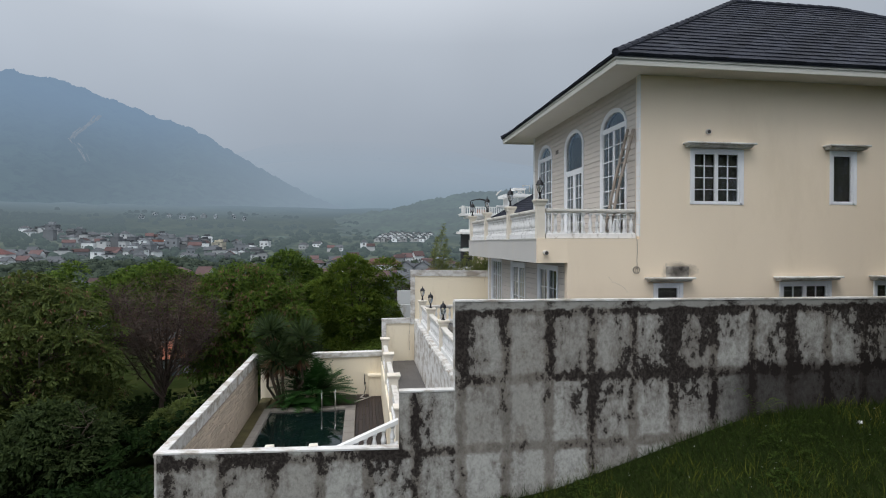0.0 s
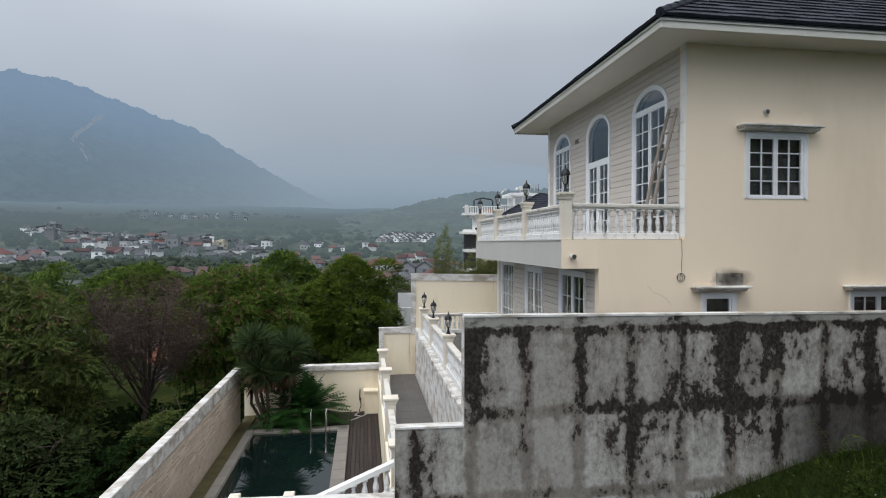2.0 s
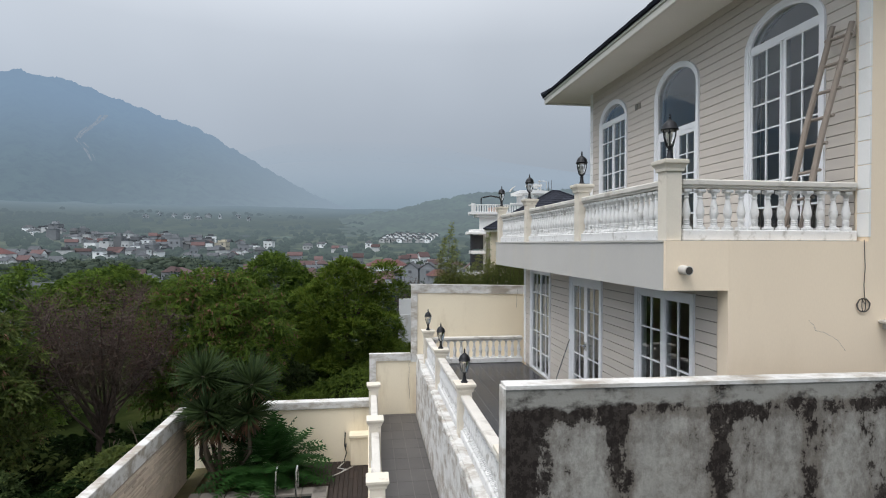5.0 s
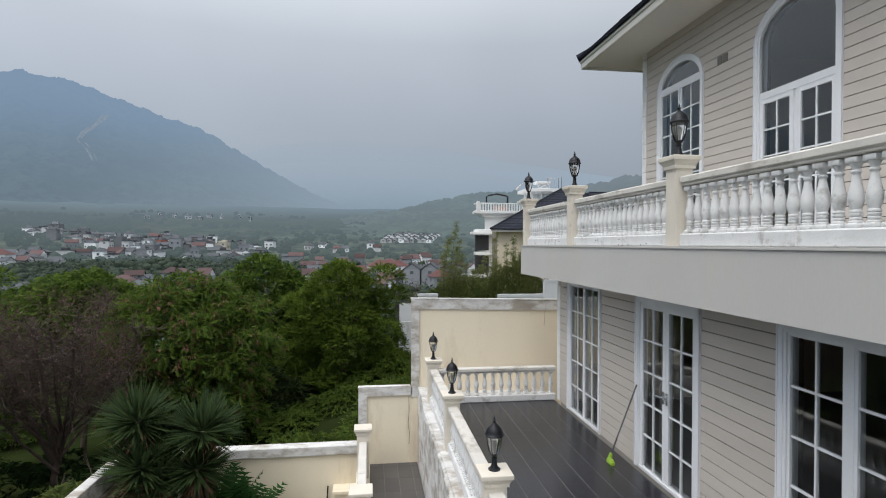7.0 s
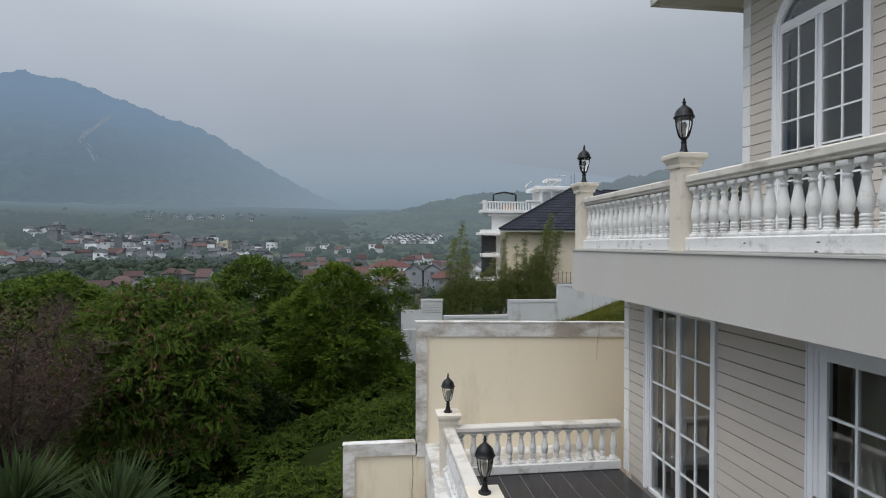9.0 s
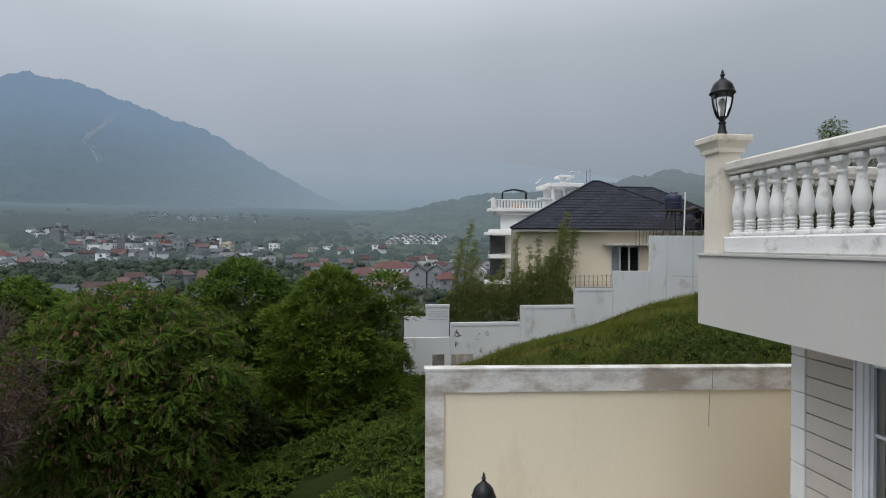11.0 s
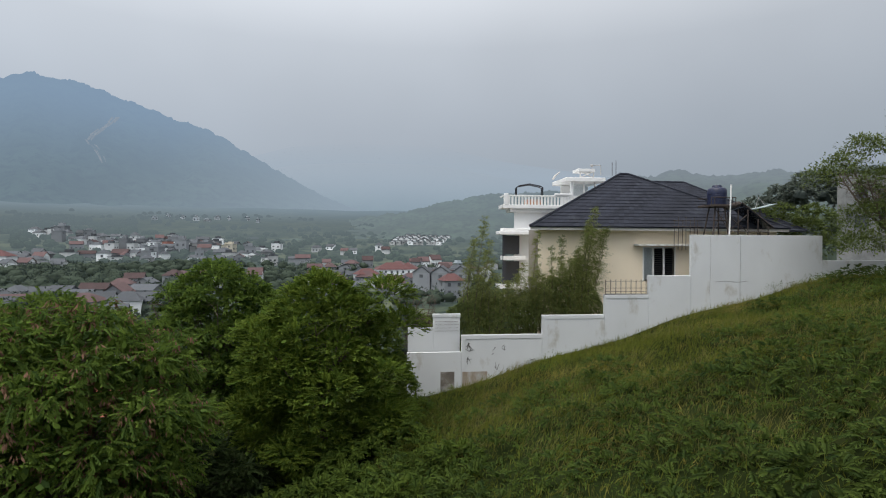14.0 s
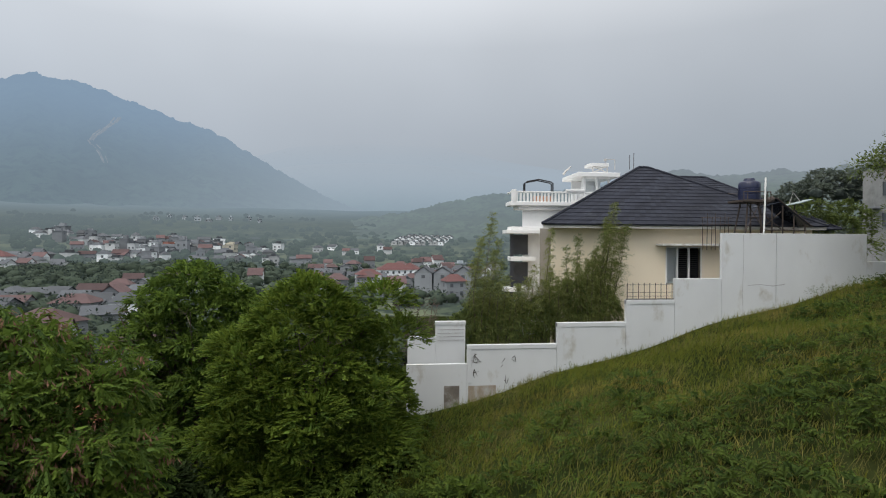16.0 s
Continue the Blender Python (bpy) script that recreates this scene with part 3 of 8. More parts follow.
def pool_walls():
    # side wall with a rough stone facing
    w = solid("wall_pool_side", Shape().box(-4.08, -3.95, C0 + 0.18, 21.3, -6, -0.45, 0.006), WHITE_OLD, "white pool boundary wall faced with ledge stone", "wall", kind="structure")
    part("coping", Shape().box(-4.10, -3.89, C0 + 0.18, 21.32, -0.45, -0.36, 0.012), WHITE_OLD, w, "white painted coping")
    part("inner_band", Shape().box(-3.95, -3.90, C1, 21.3, -0.72, -0.45, 0.006), WHITE_OLD, w)
    lens = (0.45, 0.62, 0.38, 0.8, 0.55)
    meshes = []
    for L in lens:
        s = Shape()
        s.box(0, 0.05, 0, L - 0.010, 0, 0.041, 0.008)
        meshes.append(s.mesh("ledge_stone", STONE))
    rows = 38
    made, rest = 0, Shape()
    for r in range(rows):
        z = -2.33 + r * 0.0418
        y = C1 + 0.02 - 0.3 * rng.random()
        while y < 21.2:
            k = rng.randrange(len(lens))
            y0, y1 = max(y, C1), min(y + lens[k], 21.28)
            dx = 0.02 * rng.random()
            if y > C1 and y + lens[k] < 21.25 and made < 300 and r > 18:
                part("ledge_stone", meshes[k], None, w, at=(-3.95 + dx - 0.012, y, z))
                made += 1
            elif y1 - y0 > 0.05:
                rest.box(-3.96 + dx, -3.912 + dx, y0, y1 - 0.012, z, z + 0.039)
            y += lens[k]
    tagged(part("ledge_stones", rest, STONE, w), kind="stuff")
    # far cream wall behind the pool
    w2 = solid("wall_pool_far", Shape().box(-3.95, 0.75, 22.1, 22.32, -6, -0.69, 0.01), CREAM_WALL, "cream rendered wall behind the pool with white coping", "wall", kind="structure")
    part("coping", Shape().box(-3.95, 0.78, 22.04, 22.34, -0.76, -0.55, 0.015), WHITE_OLD, w2, "white painted coping")
    # stepped end wall of walkway and terrace; its top falls a little to the house
    flat = lambda u, v, n: (u, n, v)
    w3 = solid("wall_terrace_end", Shape().box(0.78, 1.93, 21.82, 21.90, -6, 0.74, 0.004).prism([(1.93, -6), (6.2, -6), (6.2, 2.582), (1.93, 2.66)], flat, 21.80, 21.90), CREAM_WALL,
               "stepped cream end wall with broad white painted border", "wall", kind="structure")
    for x0, x1, z0, z1, dz in ((0.75, 0.93, -0.94, 0.60, 0), (0.75, 1.92, 0.60, 0.78, 0), (1.90, 2.08, 0.56, 2.495, 0), (1.90, 6.2, 2.495, 2.715, -0.080)):
        part("border_band", Shape().prism([(x0, z0), (x1, z0 + dz), (x1, z1 + dz), (x0, z1)], flat, 21.772, 21.80 + 0.021), WHITE_OLD, w3, "weathered white painted border")
    part("coping", Shape().prism([(1.89, 2.717), (6.2, 2.637), (6.2, 2.658), (1.89, 2.738)], flat, 21.765, 21.91), WHITE_OLD, w3, "white painted coping")
    part("coping", Shape().box(0.74, 1.89, 21.77, 21.91, 0.782, 0.805, 0.006), WHITE_OLD, w3, "white painted coping")
    cr = [(1.86, -0.5), (1.87, -0.25), (1.84, -0.05), (1.86, 0.25), (1.85, 0.55)]
    part("crack", Shape().tube([(4.97, 21.771, 2.65), (4.962, 21.771, 2.45), (4.955, 21.7985, 2.42), (4.945, 21.7985, 2.21), (4.942, 21.7985, 2.04)], 0.0024, 5), CABLE, w3, "thin dark crack in the render")
    part("crack", Shape().tube([(x, 21.818, z) for x, z in cr], 0.004, 5), CABLE, w3, "thin dark crack in the render")


pool_walls()

# ---- pool, deck, walkway, terrace floor ----
DECK_Z, WALK_Z, TERR_Z = -2.27, -0.90, 0.77


def pool():
    p = thing("swimming_pool", "still dark green swimming pool with stone coping beside a deck", "pool", (-1.8, 16, -2.2), kind="structure")
    part("basin", Shape().box(-3.25, -0.75, C1, 20.0, -3.6, -3.5).box(-3.27, -3.23, C1, 20.0, -3.6, -2.2), COPING, p)
    part("water", Shape().box(-3.25, -0.62, C1 + 0.01, 19.92, -3.4, -2.21), WATER, p, "still dark water reflecting wall and palms", smooth=0)
    stone = Shape().box(0, 0.36, 0, 0.58, -0.14, 0.05, 0.012).mesh("coping_stone", COPING)
    edge = Shape().box(0, 0.25, 0, 0.58, -0.14, 0.05, 0.012).mesh("coping_stone", COPING)
    y = C1
    while y < 19.9:
        part("coping_stone", edge, None, p, at=(-3.50, y, -2.20))
        part("coping_stone", stone, None, p, at=(-0.62, y, -2.20))
        y += 0.592
    stone2 = Shape().box(0, 0.58, 0, 0.36, -0.14, 0.05, 0.012).mesh("coping_stone", COPING)
    x = -3.24
    while x < -0.7:
        part("coping_stone", stone2, None, p, at=(x, 19.93, -2.20))
        x += 0.592
    # ladder rails
    for x in (-1.45, -0.98):
        pts = [(x, 19.75, -2.6), (x, 19.78, -1.75), (x, 19.86, -1.56), (x, 20.0, -1.50), (x, 20.14, -1.56), (x, 20.2, -1.75), (x, 20.2, -2.1)]
        part("ladder_rail", Shape().tube(pts, 0.024, 8), STEEL, p, "bent stainless steel ladder rail")


pool()
solid("floor_pool", Shape().box(-3.95, 2.05, C1, 22.1, -3.1, -2.33), MOSS, "mossy base layer below the pool surround", "floor", kind="structure")
solid("channel_edge", Shape().box(-3.90, -3.52, C1, 22.05, -2.33, -2.24, 0.01), MOSS, "mossy planted channel along the pool wall", "planter", kind="structure")


def deck():
    d = thing("pool_deck", "dark weathered timber decking beside the pool", "decking", (0, 16, DECK_Z), kind="structure")
    W = 0.118
    board = Shape().box(0, W - 0.008, 0, 2.0, -0.045, 0.0, 0.004).mesh("deck_board", DECK)
    x = -0.25
    i = 0
    while x < 0.9:
        y = C1 + 0.5 * (i % 3) - 1.0
        while y < 22.0:
            y0 = max(y, C1)
            if y >= C1 and y + 2 < 22.1:
                part("deck_board", board, None, d, at=(x, y, DECK_Z))
            else:
                part("deck_board", Shape().box(x, x + W - 0.008, y0, min(y + 1.995, 22.1), DECK_Z - 0.045, DECK_Z, 0.004), DECK, d)
            y += 2.005
        x += W
        i += 1
    for k in range(12):
        y0 = 20.32 + k * 0.15
        part("deck_board", Shape().box(-1.6, -0.26, y0, y0 + 0.14, DECK_Z - 0.045, DECK_Z, 0.004), DECK, d)


deck()


def tiled(name, label, x0, x1, y0, y1, z, w, lng, material, along_y=True):
    f = solid(name, Shape().box(x0, x1, y0, y1, z - 0.14, z - 0.006), GROUT, label, "floor", kind="structure")
    a, b = (w, lng) if along_y else (lng, w)
    me = Shape().box(0, a - 0.008, 0, b - 0.005, -0.01, 0, 0.002).mesh("floor_tile", material)
    x = x0
    while x < x1 - 0.02:
        y = y0
        while y < y1 - 0.02:
            if x + a <= x1 and y + b <= y1:
                part("floor_tile", me, None, f, at=(x, y, z))
            else:
                part("floor_tile", Shape().box(x, min(x + a - 0.01, x1), y, min(y + b - 0.01, y1), z - 0.01, z, 0.002), material, f)
            y += b
        x += a
    return f


tiled("floor_terrace", "charcoal tiled lower terrace floor with pale joints", 2.36, 4.72, C1, 20.58, TERR_Z, 0.295, 2.40, TILE_DARK)
tiled("floor_walkway", "grey tiled sunken walkway floor", 1.0, 2.04, C1, 21.8, WALK_Z, 0.30, 0.60, TILE_GREY)
# retaining walls under terrace and walkway
wt = solid("wall_terrace", Shape().box(2.05, 2.36, C1, 21.8, -6, 0.77, 0.01), WHITE_OLD, "stained white rendered retaining wall below the terrace", "wall", kind="structure")
ledge = Shape()
y = C1
while y < 20.6:
    L = 0.10 + 0.22 * rng.random()
    d = 0.02 + 0.045 * rng.random()
    ledge.box(2.05 - d, 2.06, y, min(y + L + 0.01, 20.6), 0.57 + 0.06 * rng.random(), 0.74 + 0.03 * rng.random(), 0.015)
    y += L
part("ragged_ledge", ledge, WHITE_OLD, wt, "broken rough plaster ledge")
solid("slab_terrace", Shape().box(2.36, 4.8, C1, 21.8, -2.9, 0.64), WHITE_OLD, "rendered fill below the terrace floor", "wall", kind="structure")
solid("wall_walkway", Shape().box(0.72, 1.0, C1, 21.8, -6, WALK_Z, 0.01), CREAM_WALL, "cream retaining wall of the sunken walkway", "wall", kind="structure")
solid("slab_walkway", Shape().box(1.0, 2.05, C1, 21.8, -3, WALK_Z - 0.15), CREAM_WALL, "rendered fill below the walkway floor", "wall", kind="structure")

# ---- balustrades ----
BAL_PROFILE = ((0.052, 0.000), (0.052, 0.028), (0.038, 0.036), (0.045, 0.046), (0.045, 0.056), (0.037, 0.062), (0.046, 0.070), (0.046, 0.082), (0.037, 0.088), (0.045, 0.096), (0.045, 0.108), (0.037, 0.116),
               (0.049, 0.150), (0.057, 0.190), (0.056, 0.222), (0.046, 0.275), (0.035, 0.328), (0.029, 0.365), (0.028, 0.380), (0.037, 0.388), (0.037, 0.400), (0.028, 0.407), (0.030, 0.424), (0.047, 0.452), (0.052, 0.470))


def baluster_mesh(h, k=1.0):
    s = Shape()
    f = h / 0.52
    s.lathe([(r * k, 0.02 * f + z * f) for r, z in BAL_PROFILE], seg=9)
    s.box(-0.056 * k, 0.056 * k, -0.056 * k, 0.056 * k, 0, 0.035 * f, 0.006)
    s.box(-0.056 * k, 0.056 * k, -0.056 * k, 0.056 * k, h - 0.045 * f, h, 0.006)
    return s.mesh("baluster", BALUSTER, 50)


def post_mesh(w, h):
    """Square post with a moulded cap, turned from one profile."""
    a = w / 2
    prof = [(a - 0.004, 0), (a, 0.004), (a, h - 0.138), (a + 0.020, h - 0.132), (a + 0.022, h - 0.126), (a + 0.022, h - 0.098), (a + 0.028, h - 0.090), (a + 0.034, h - 0.072), (a + 0.048, h - 0.052),
            (a + 0.056, h - 0.046), (a + 0.058, h - 0.040), (a + 0.058, h - 0.006), (a + 0.052, h)]
    s = Shape().lathe([(r * math.sqrt(2), z) for r, z in prof], seg=4)
    c = math.sqrt(0.5)
    s.v = [((p[0] - p[1]) * c, (p[0] + p[1]) * c, p[2]) for p in s.v]
    return s.mesh("post", POST, 20)


def balustrade(label, posts, runs, z0, post_h, rail_top, plinth, bal_mesh, pm, spacing=0.147, group="", rail_w=0.16, post_w=0.27):
    """posts: their centres. runs: (x0, y0, x1, y1) from post to post."""
    t = thing("balustrade", label, "balustrade", (posts[0][0], posts[0][1], z0), group)
    for x, y in posts:
        part("post", pm, None, t, at=(x, y, z0))
    for x0, y0, x1, y1 in runs:
        dx, dy = x1 - x0, y1 - y0
        L = math.hypot(dx, dy)
        ex, ey = (rail_w / 2 if dy else 0), (rail_w / 2 if dx else 0)
        X0, X1, Y0, Y1 = min(x0, x1), max(x0, x1), min(y0, y1), max(y0, y1)
        part("plinth", Shape().box(X0 - ex, X1 + ex, Y0 - ey, Y1 + ey, z0, z0 + plinth, 0.012), BALUSTER, t, "chipped white plinth")
        hr = Shape().box(X0 - ex, X1 + ex, Y0 - ey, Y1 + ey, rail_top - 0.075, rail_top, 0.014)
        hr.box(X0 - ex * 0.75, X1 + ex * 0.75, Y0 - ey * 0.75, Y1 + ey * 0.75, rail_top - 0.10, rail_top - 0.07, 0.008)
        part("handrail", hr, RAIL, t)
        n = max(1, round(L / (spacing if dy else 0.174)))
        for i in range(n):
            f = (i + 0.5) / n
            part("baluster", bal_mesh, None, t, at=(x0 + dx * f, y0 + dy * f, z0 + plinth))
    return t


SLAB_T = 3.912
bx, px = 4.185, 0.095
post_hi = post_mesh(0.185, 0.925)
bal_hi = baluster_mesh(0.47, 0.85)
py = [12.445, 15.06, 17.96, 20.44]
runs = [(bx, py[i] + px, bx, py[i + 1] - px) for i in range(3)] + [(bx + px, 12.445, 6.54, 12.445), (bx + px, 20.44, 6.54, 20.44)]
balcony_rail = balustrade("white cast balustrade with cream posts round the upper balcony", [(bx - 0.025, v) for v in py], runs, SLAB_T, 0.925, SLAB_T + 0.71, 0.13, bal_hi, post_hi, spacing=0.134)

post_lo = post_mesh(0.215, 0.865)
bal_lo = baluster_mesh(0.46, 0.90)
tx, ty = 2.25, [12.3, 15.2, 18.08, 20.58]
runs = [(tx, ty[i] + px, tx, ty[i + 1] - px) for i in range(3)] + [(tx + px, 20.52, 4.74, 20.52)]
balustrade("weathered white balustrade edging the lower terrace", [(tx, v) for v in ty], runs, TERR_Z, 0.865, TERR_Z + 0.68, 0.13, bal_lo, post_lo)

wx, wy = 0.86, [12.3, 15.3, 18.3, 21.2]
runs = [(wx, wy[i] + px, wx, wy[i + 1] - px) for i in range(3)]
balustrade("cream balustrade between sunken walkway and pool deck", [(wx, v) for v in wy], runs, WALK_Z, 1.03, WALK_Z + 0.76, 0.16, bal_lo, post_mesh(0.25, 1.03), post_w=0.25)


def stair():
    """Steps from the walkway down to the deck, with a raking balustrade."""
    s = thing("stair", "white steps with raking balustrade down to the pool deck", "stairs", (0, 11.9, DECK_Z))
    n = 8
    rise, run = (WALK_Z - DECK_Z) / n, 0.27
    for i in range(n - 1):
        x1 = 0.72 - i * run
        part("step", Shape().box(x1 - run, x1, C1 + 0.005, 12.45, DECK_Z, WALK_Z - (i + 1) * rise, 0.008), COPING, s)
    y = 11.55
    put = lambda u, v, w: (u, y + w, v)
    k = rise / run
    line = lambda x: -0.02 + (x - 0.72) * 0.41
    part("handrail", Shape().prism([(0.74, line(0.74)), (0.74, line(0.74) + 0.09), (-0.72, line(-0.72) + 0.09), (-0.72, line(-0.72))], put, -0.07, 0.07), WHITE, s)
    part("stringer", Shape().prism([(0.74, line(0.74) - 0.50), (0.74, line(0.74) - 0.40), (-0.72, line(-0.72) - 0.40), (-0.72, line(-0.72) - 0.50)], put, -0.07, 0.07), WHITE, s)
    for i in range(7):
        x = 0.62 - i * 0.19
        part("baluster", baluster_mesh(0.42), None, s, at=(x, y, line(x) - 0.415))
    for i, x in enumerate((-1.02, -1.9)):
        part("post", Shape().box(x - 0.09, x + 0.09, y - 0.09, y + 0.09, DECK_Z, -0.36 if i else -0.38, 0.01), POST, s)


stair()

# ---- lanterns on the posts ----
def lantern_parts():
    base = Shape().lathe([(0.072, 0), (0.072, 0.012), (0.050, 0.022), (0.036, 0.05), (0.030, 0.085), (0.026, 0.10), (0.034, 0.108), (0.034, 0.118), (0.020, 0.125), (0.044, 0.150), (0.052, 0.158)], seg=12)
    rim = Shape().lathe([(0.088, 0.330), (0.112, 0.332), (0.116, 0.342), (0.104, 0.352), (0.100, 0.372), (0.085, 0.402), (0.062, 0.424), (0.040, 0.436), (0.030, 0.446), (0.016, 0.456), (0.016, 0.470),
                         (0.024, 0.478), (0.010, 0.490), (0.013, 0.500), (0.003, 0.520)], seg=12)
    bars = []
    for j in range(6):
        a = 2 * math.pi * j / 6
        bars.append(Shape().tube([(r * math.cos(a), r * math.sin(a), z) for r, z in ((0.046, 0.155), (0.066, 0.20), (0.083, 0.26), (0.092, 0.335))], 0.0055, 5))
    glass = Shape().lathe([(0.044, 0.157), (0.063, 0.20), (0.080, 0.26), (0.089, 0.332)], seg=12)
    bulb = Shape().lathe([(0.014, 0.16), (0.014, 0.21), (0.012, 0.225), (0.022, 0.25), (0.024, 0.27), (0.012, 0.295), (0.003, 0.30)], seg=8)
    for sh in [base, rim, glass, bulb] + bars:
        sh.v = [(p[0] * 0.86, p[1] * 0.86, p[2] * 1.05) for p in sh.v]
    return [("base", base.mesh("base", BLACK))] + [("bar", b.mesh("bar", BLACK)) for b in bars] + [("glass", glass.mesh("glass", LAMP_GLASS)), ("bulb", bulb.mesh("bulb", FASCIA)), ("cap", rim.mesh("cap", BLACK))]


lant = thing("post_lantern", "black metal lantern with glass body on a balustrade post", "lamp", (bx - 0.03, py[0], SLAB_T + 0.925), "lanterns on the posts")
for nm, me in lantern_parts():
    part(nm, me, None, lant, at=(bx - 0.03, py[0], SLAB_T + 0.925))
for x, y, z in [(bx - 0.03, v, SLAB_T + 0.925) for v in py[1:]] + [(tx, v, TERR_Z + 0.865) for v in ty]:
    copy_thing(lant, pose(x, y, z, 0, 0, rng.uniform(-20, 20)))

# ---- the house ----
XF, XL, YS, YN = 6.57, 4.77, 12.25, 20.41
house = thing("house", "two-storey cream house with beige siding, arched windows and dark hipped roof", "house", (12, 16, 0))


class Opening:
    def __init__(self, a0, a1, z0, z1, spring=None):
        self.c, self.h, self.z0, self.z1, self.spring = (a0 + a1) / 2, (a1 - a0) / 2, z0, z1, spring

    def half(self, z):
        if z < self.z0 - 1e-6 or z > self.z1 + 1e-6:
            return 0.0
        if self.spring is None or z <= self.spring:
            return self.h
        k = (z - self.spring) / (self.z1 - self.spring)
        return self.h * math.sqrt(max(0.0, 1 - k * k))

    def outline(self, grow=0.0, n=16, foot=True):
        """The outline from the lower left, over the top, to the lower right."""
        h = self.h + grow
        if self.spring is None:
            return [(self.c - h, self.z0), (self.c - h, self.z1 + grow), (self.c + h, self.z1 + grow), (self.c + h, self.z0)]
        r = self.z1 - self.spring + grow
        return [(self.c - h, self.z0)] + [(self.c - h * math.cos(math.pi * i / n), self.spring + r * math.sin(math.pi * i / n)) for i in range(n + 1)] + [(self.c + h, self.z0)]


def pieces(a0, a1, z0, z1, openings):
    """Outlines (a, z) of the band z0..z1 between the openings."""
    cut = sorted((o for o in openings if o.half(0.5 * (z0 + z1)) > 0 or o.half(z0 + 1e-4) > 0 or o.half(z1 - 1e-4) > 0), key=lambda o: o.c)
    ends = [None] + cut + [None]
    out = []
    for L, R in zip(ends[:-1], ends[1:]):
        zs = {z0, z1}
        for o in (L, R):
            if o is not None:
                zs |= {z for z in (o.z1, o.spring or o.z1) if z0 < z < z1}
                if o.spring is not None and z1 > o.spring:
                    lo, hi = max(z0, o.spring), min(z1, o.z1)
                    zs |= {lo + (hi - lo) * math.sin(math.pi / 2 * i / 6) for i in range(7)}
        zs = sorted(zs)
        left = [(a0 if L is None else L.c + L.half(z), z) for z in zs]
        right = [(a1 if R is None else R.c - R.half(z), z) for z in zs]
        if max(r[0] - l[0] for l, r in zip(left, right)) > 0.02:
            poly = left + right[::-1]
            clean = [p for i, p in enumerate(poly) if (p[0] - poly[i - 1][0]) ** 2 + (p[1] - poly[i - 1][1]) ** 2 > 1e-8]
            out.append(clean)
    return out


def weld(ob):
    """Joins the touching pieces of one part."""
    bm = bmesh.new()
    bm.from_mesh(ob.data)
    bmesh.ops.remove_doubles(bm, verts=bm.verts, dist=0.0006)
    bm.to_mesh(ob.data)
    bm.free()
    return ob


def wall_mesh(a0, a1, z0, z1, openings, put, n0, n1):
    s = Shape()
    zs = sorted({z0, z1} | {v for o in openings for v in (o.z0, o.z1, o.spring or o.z1) if z0 < v < z1})
    for lo, hi in zip(zs[:-1], zs[1:]):
        for poly in pieces(a0, a1, lo, hi, openings):
            s.prism(poly, put, n0, n1)
    return s


put_up = lambda u, v, n: (XF - n, u, v)      # upper front, facing west
put_lo = lambda u, v, n: (XL - n, u, v)      # lower front, facing west
put_s = lambda u, v, n: (u, YS - n, v)       # side, facing south

ARCH = [Opening(12.95, 14.32, 3.97, 7.28, 6.82), Opening(15.67, 17.04, 3.97, 7.28, 6.82), Opening(18.41, 19.74, 3.97, 7.28, 6.82)]
DOORS = [Opening(12.95, 14.33, 0.79, 3.17), Opening(15.67, 17.06, 0.79, 3.155), Opening(18.40, 19.75, 0.79, 3.20)]
SIDE = [Opening(7.92, 9.25, 4.75, 6.06), Opening(11.75, 12.42, 4.78, 6.09), Opening(6.98, 7.655, 2.25, 2.80), Opening(10.355, 11.72, 1.5, 2.80), Opening(13.05, 14.4, 1.5, 2.80)]

w_up = part("front_wall", wall_mesh(YS + 0.2, YN, 3.4, 7.88, ARCH, put_up, -0.2, -0.03), CLAD_BACK, house)
w_lo = part("lower_front_wall", wall_mesh(YS + 0.2, YN, -0.5, 3.4, DOORS, put_lo, -0.2, -0.03), CLAD_BACK, house)
side = wall_mesh(XL, 21.2, -0.5, SLAB_T, SIDE, put_s, -0.2, 0.0)
up = wall_mesh(XF, 21.2, SLAB_T, 7.88, SIDE, put_s, -0.2, 0.0)
weld(part("side_wall", side.add(up.v, up.f), CREAM, house, "smooth cream rendered side wall"))
part("side_parapet", Shape().prism([(4.042, YS + 0.055), (XL, YS + 0.001), (XL, YS + 0.113), (4.042, YS + 0.113)], lambda u, v, n: (u, v, n), 3.343, SLAB_T - 0.002), CREAM, house, smooth=0)
part("far_wall", Shape().box(XL + 0.025, 21.2, YN - 0.2, YN, -0.5, 3.4).box(XF + 0.025, 21.2, YN - 0.2, YN, 3.4, 7.88), CREAM, house)
part("back_wall", Shape().box(21.2, 21.4, YS, YN, -0.5, 7.88), CREAM, house)
part("upper_floor", Shape().box(XL - 0.02 + 0.05, 21.2, YS + 0.2, YN - 0.2, 3.40, 3.90), DARKROOM, house)
part("ground_floor", Shape().box(XL, 21.2, YS + 0.2, YN - 0.2, 0.50, 0.80), DARKROOM, house)
part("upper_ceiling", Shape().box(XF - 0.95, 21.3, YS - 0.55, YN + 0.55, 7.89, 7.93), SOFFIT, house)
part("inner_wall", Shape().box(11.4, 11.5, YS + 0.2, YN - 0.2, 0.80, 3.4).box(11.4, 11.5, YS + 0.2, YN - 0.2, 3.9, 7.8), DARKROOM, house)
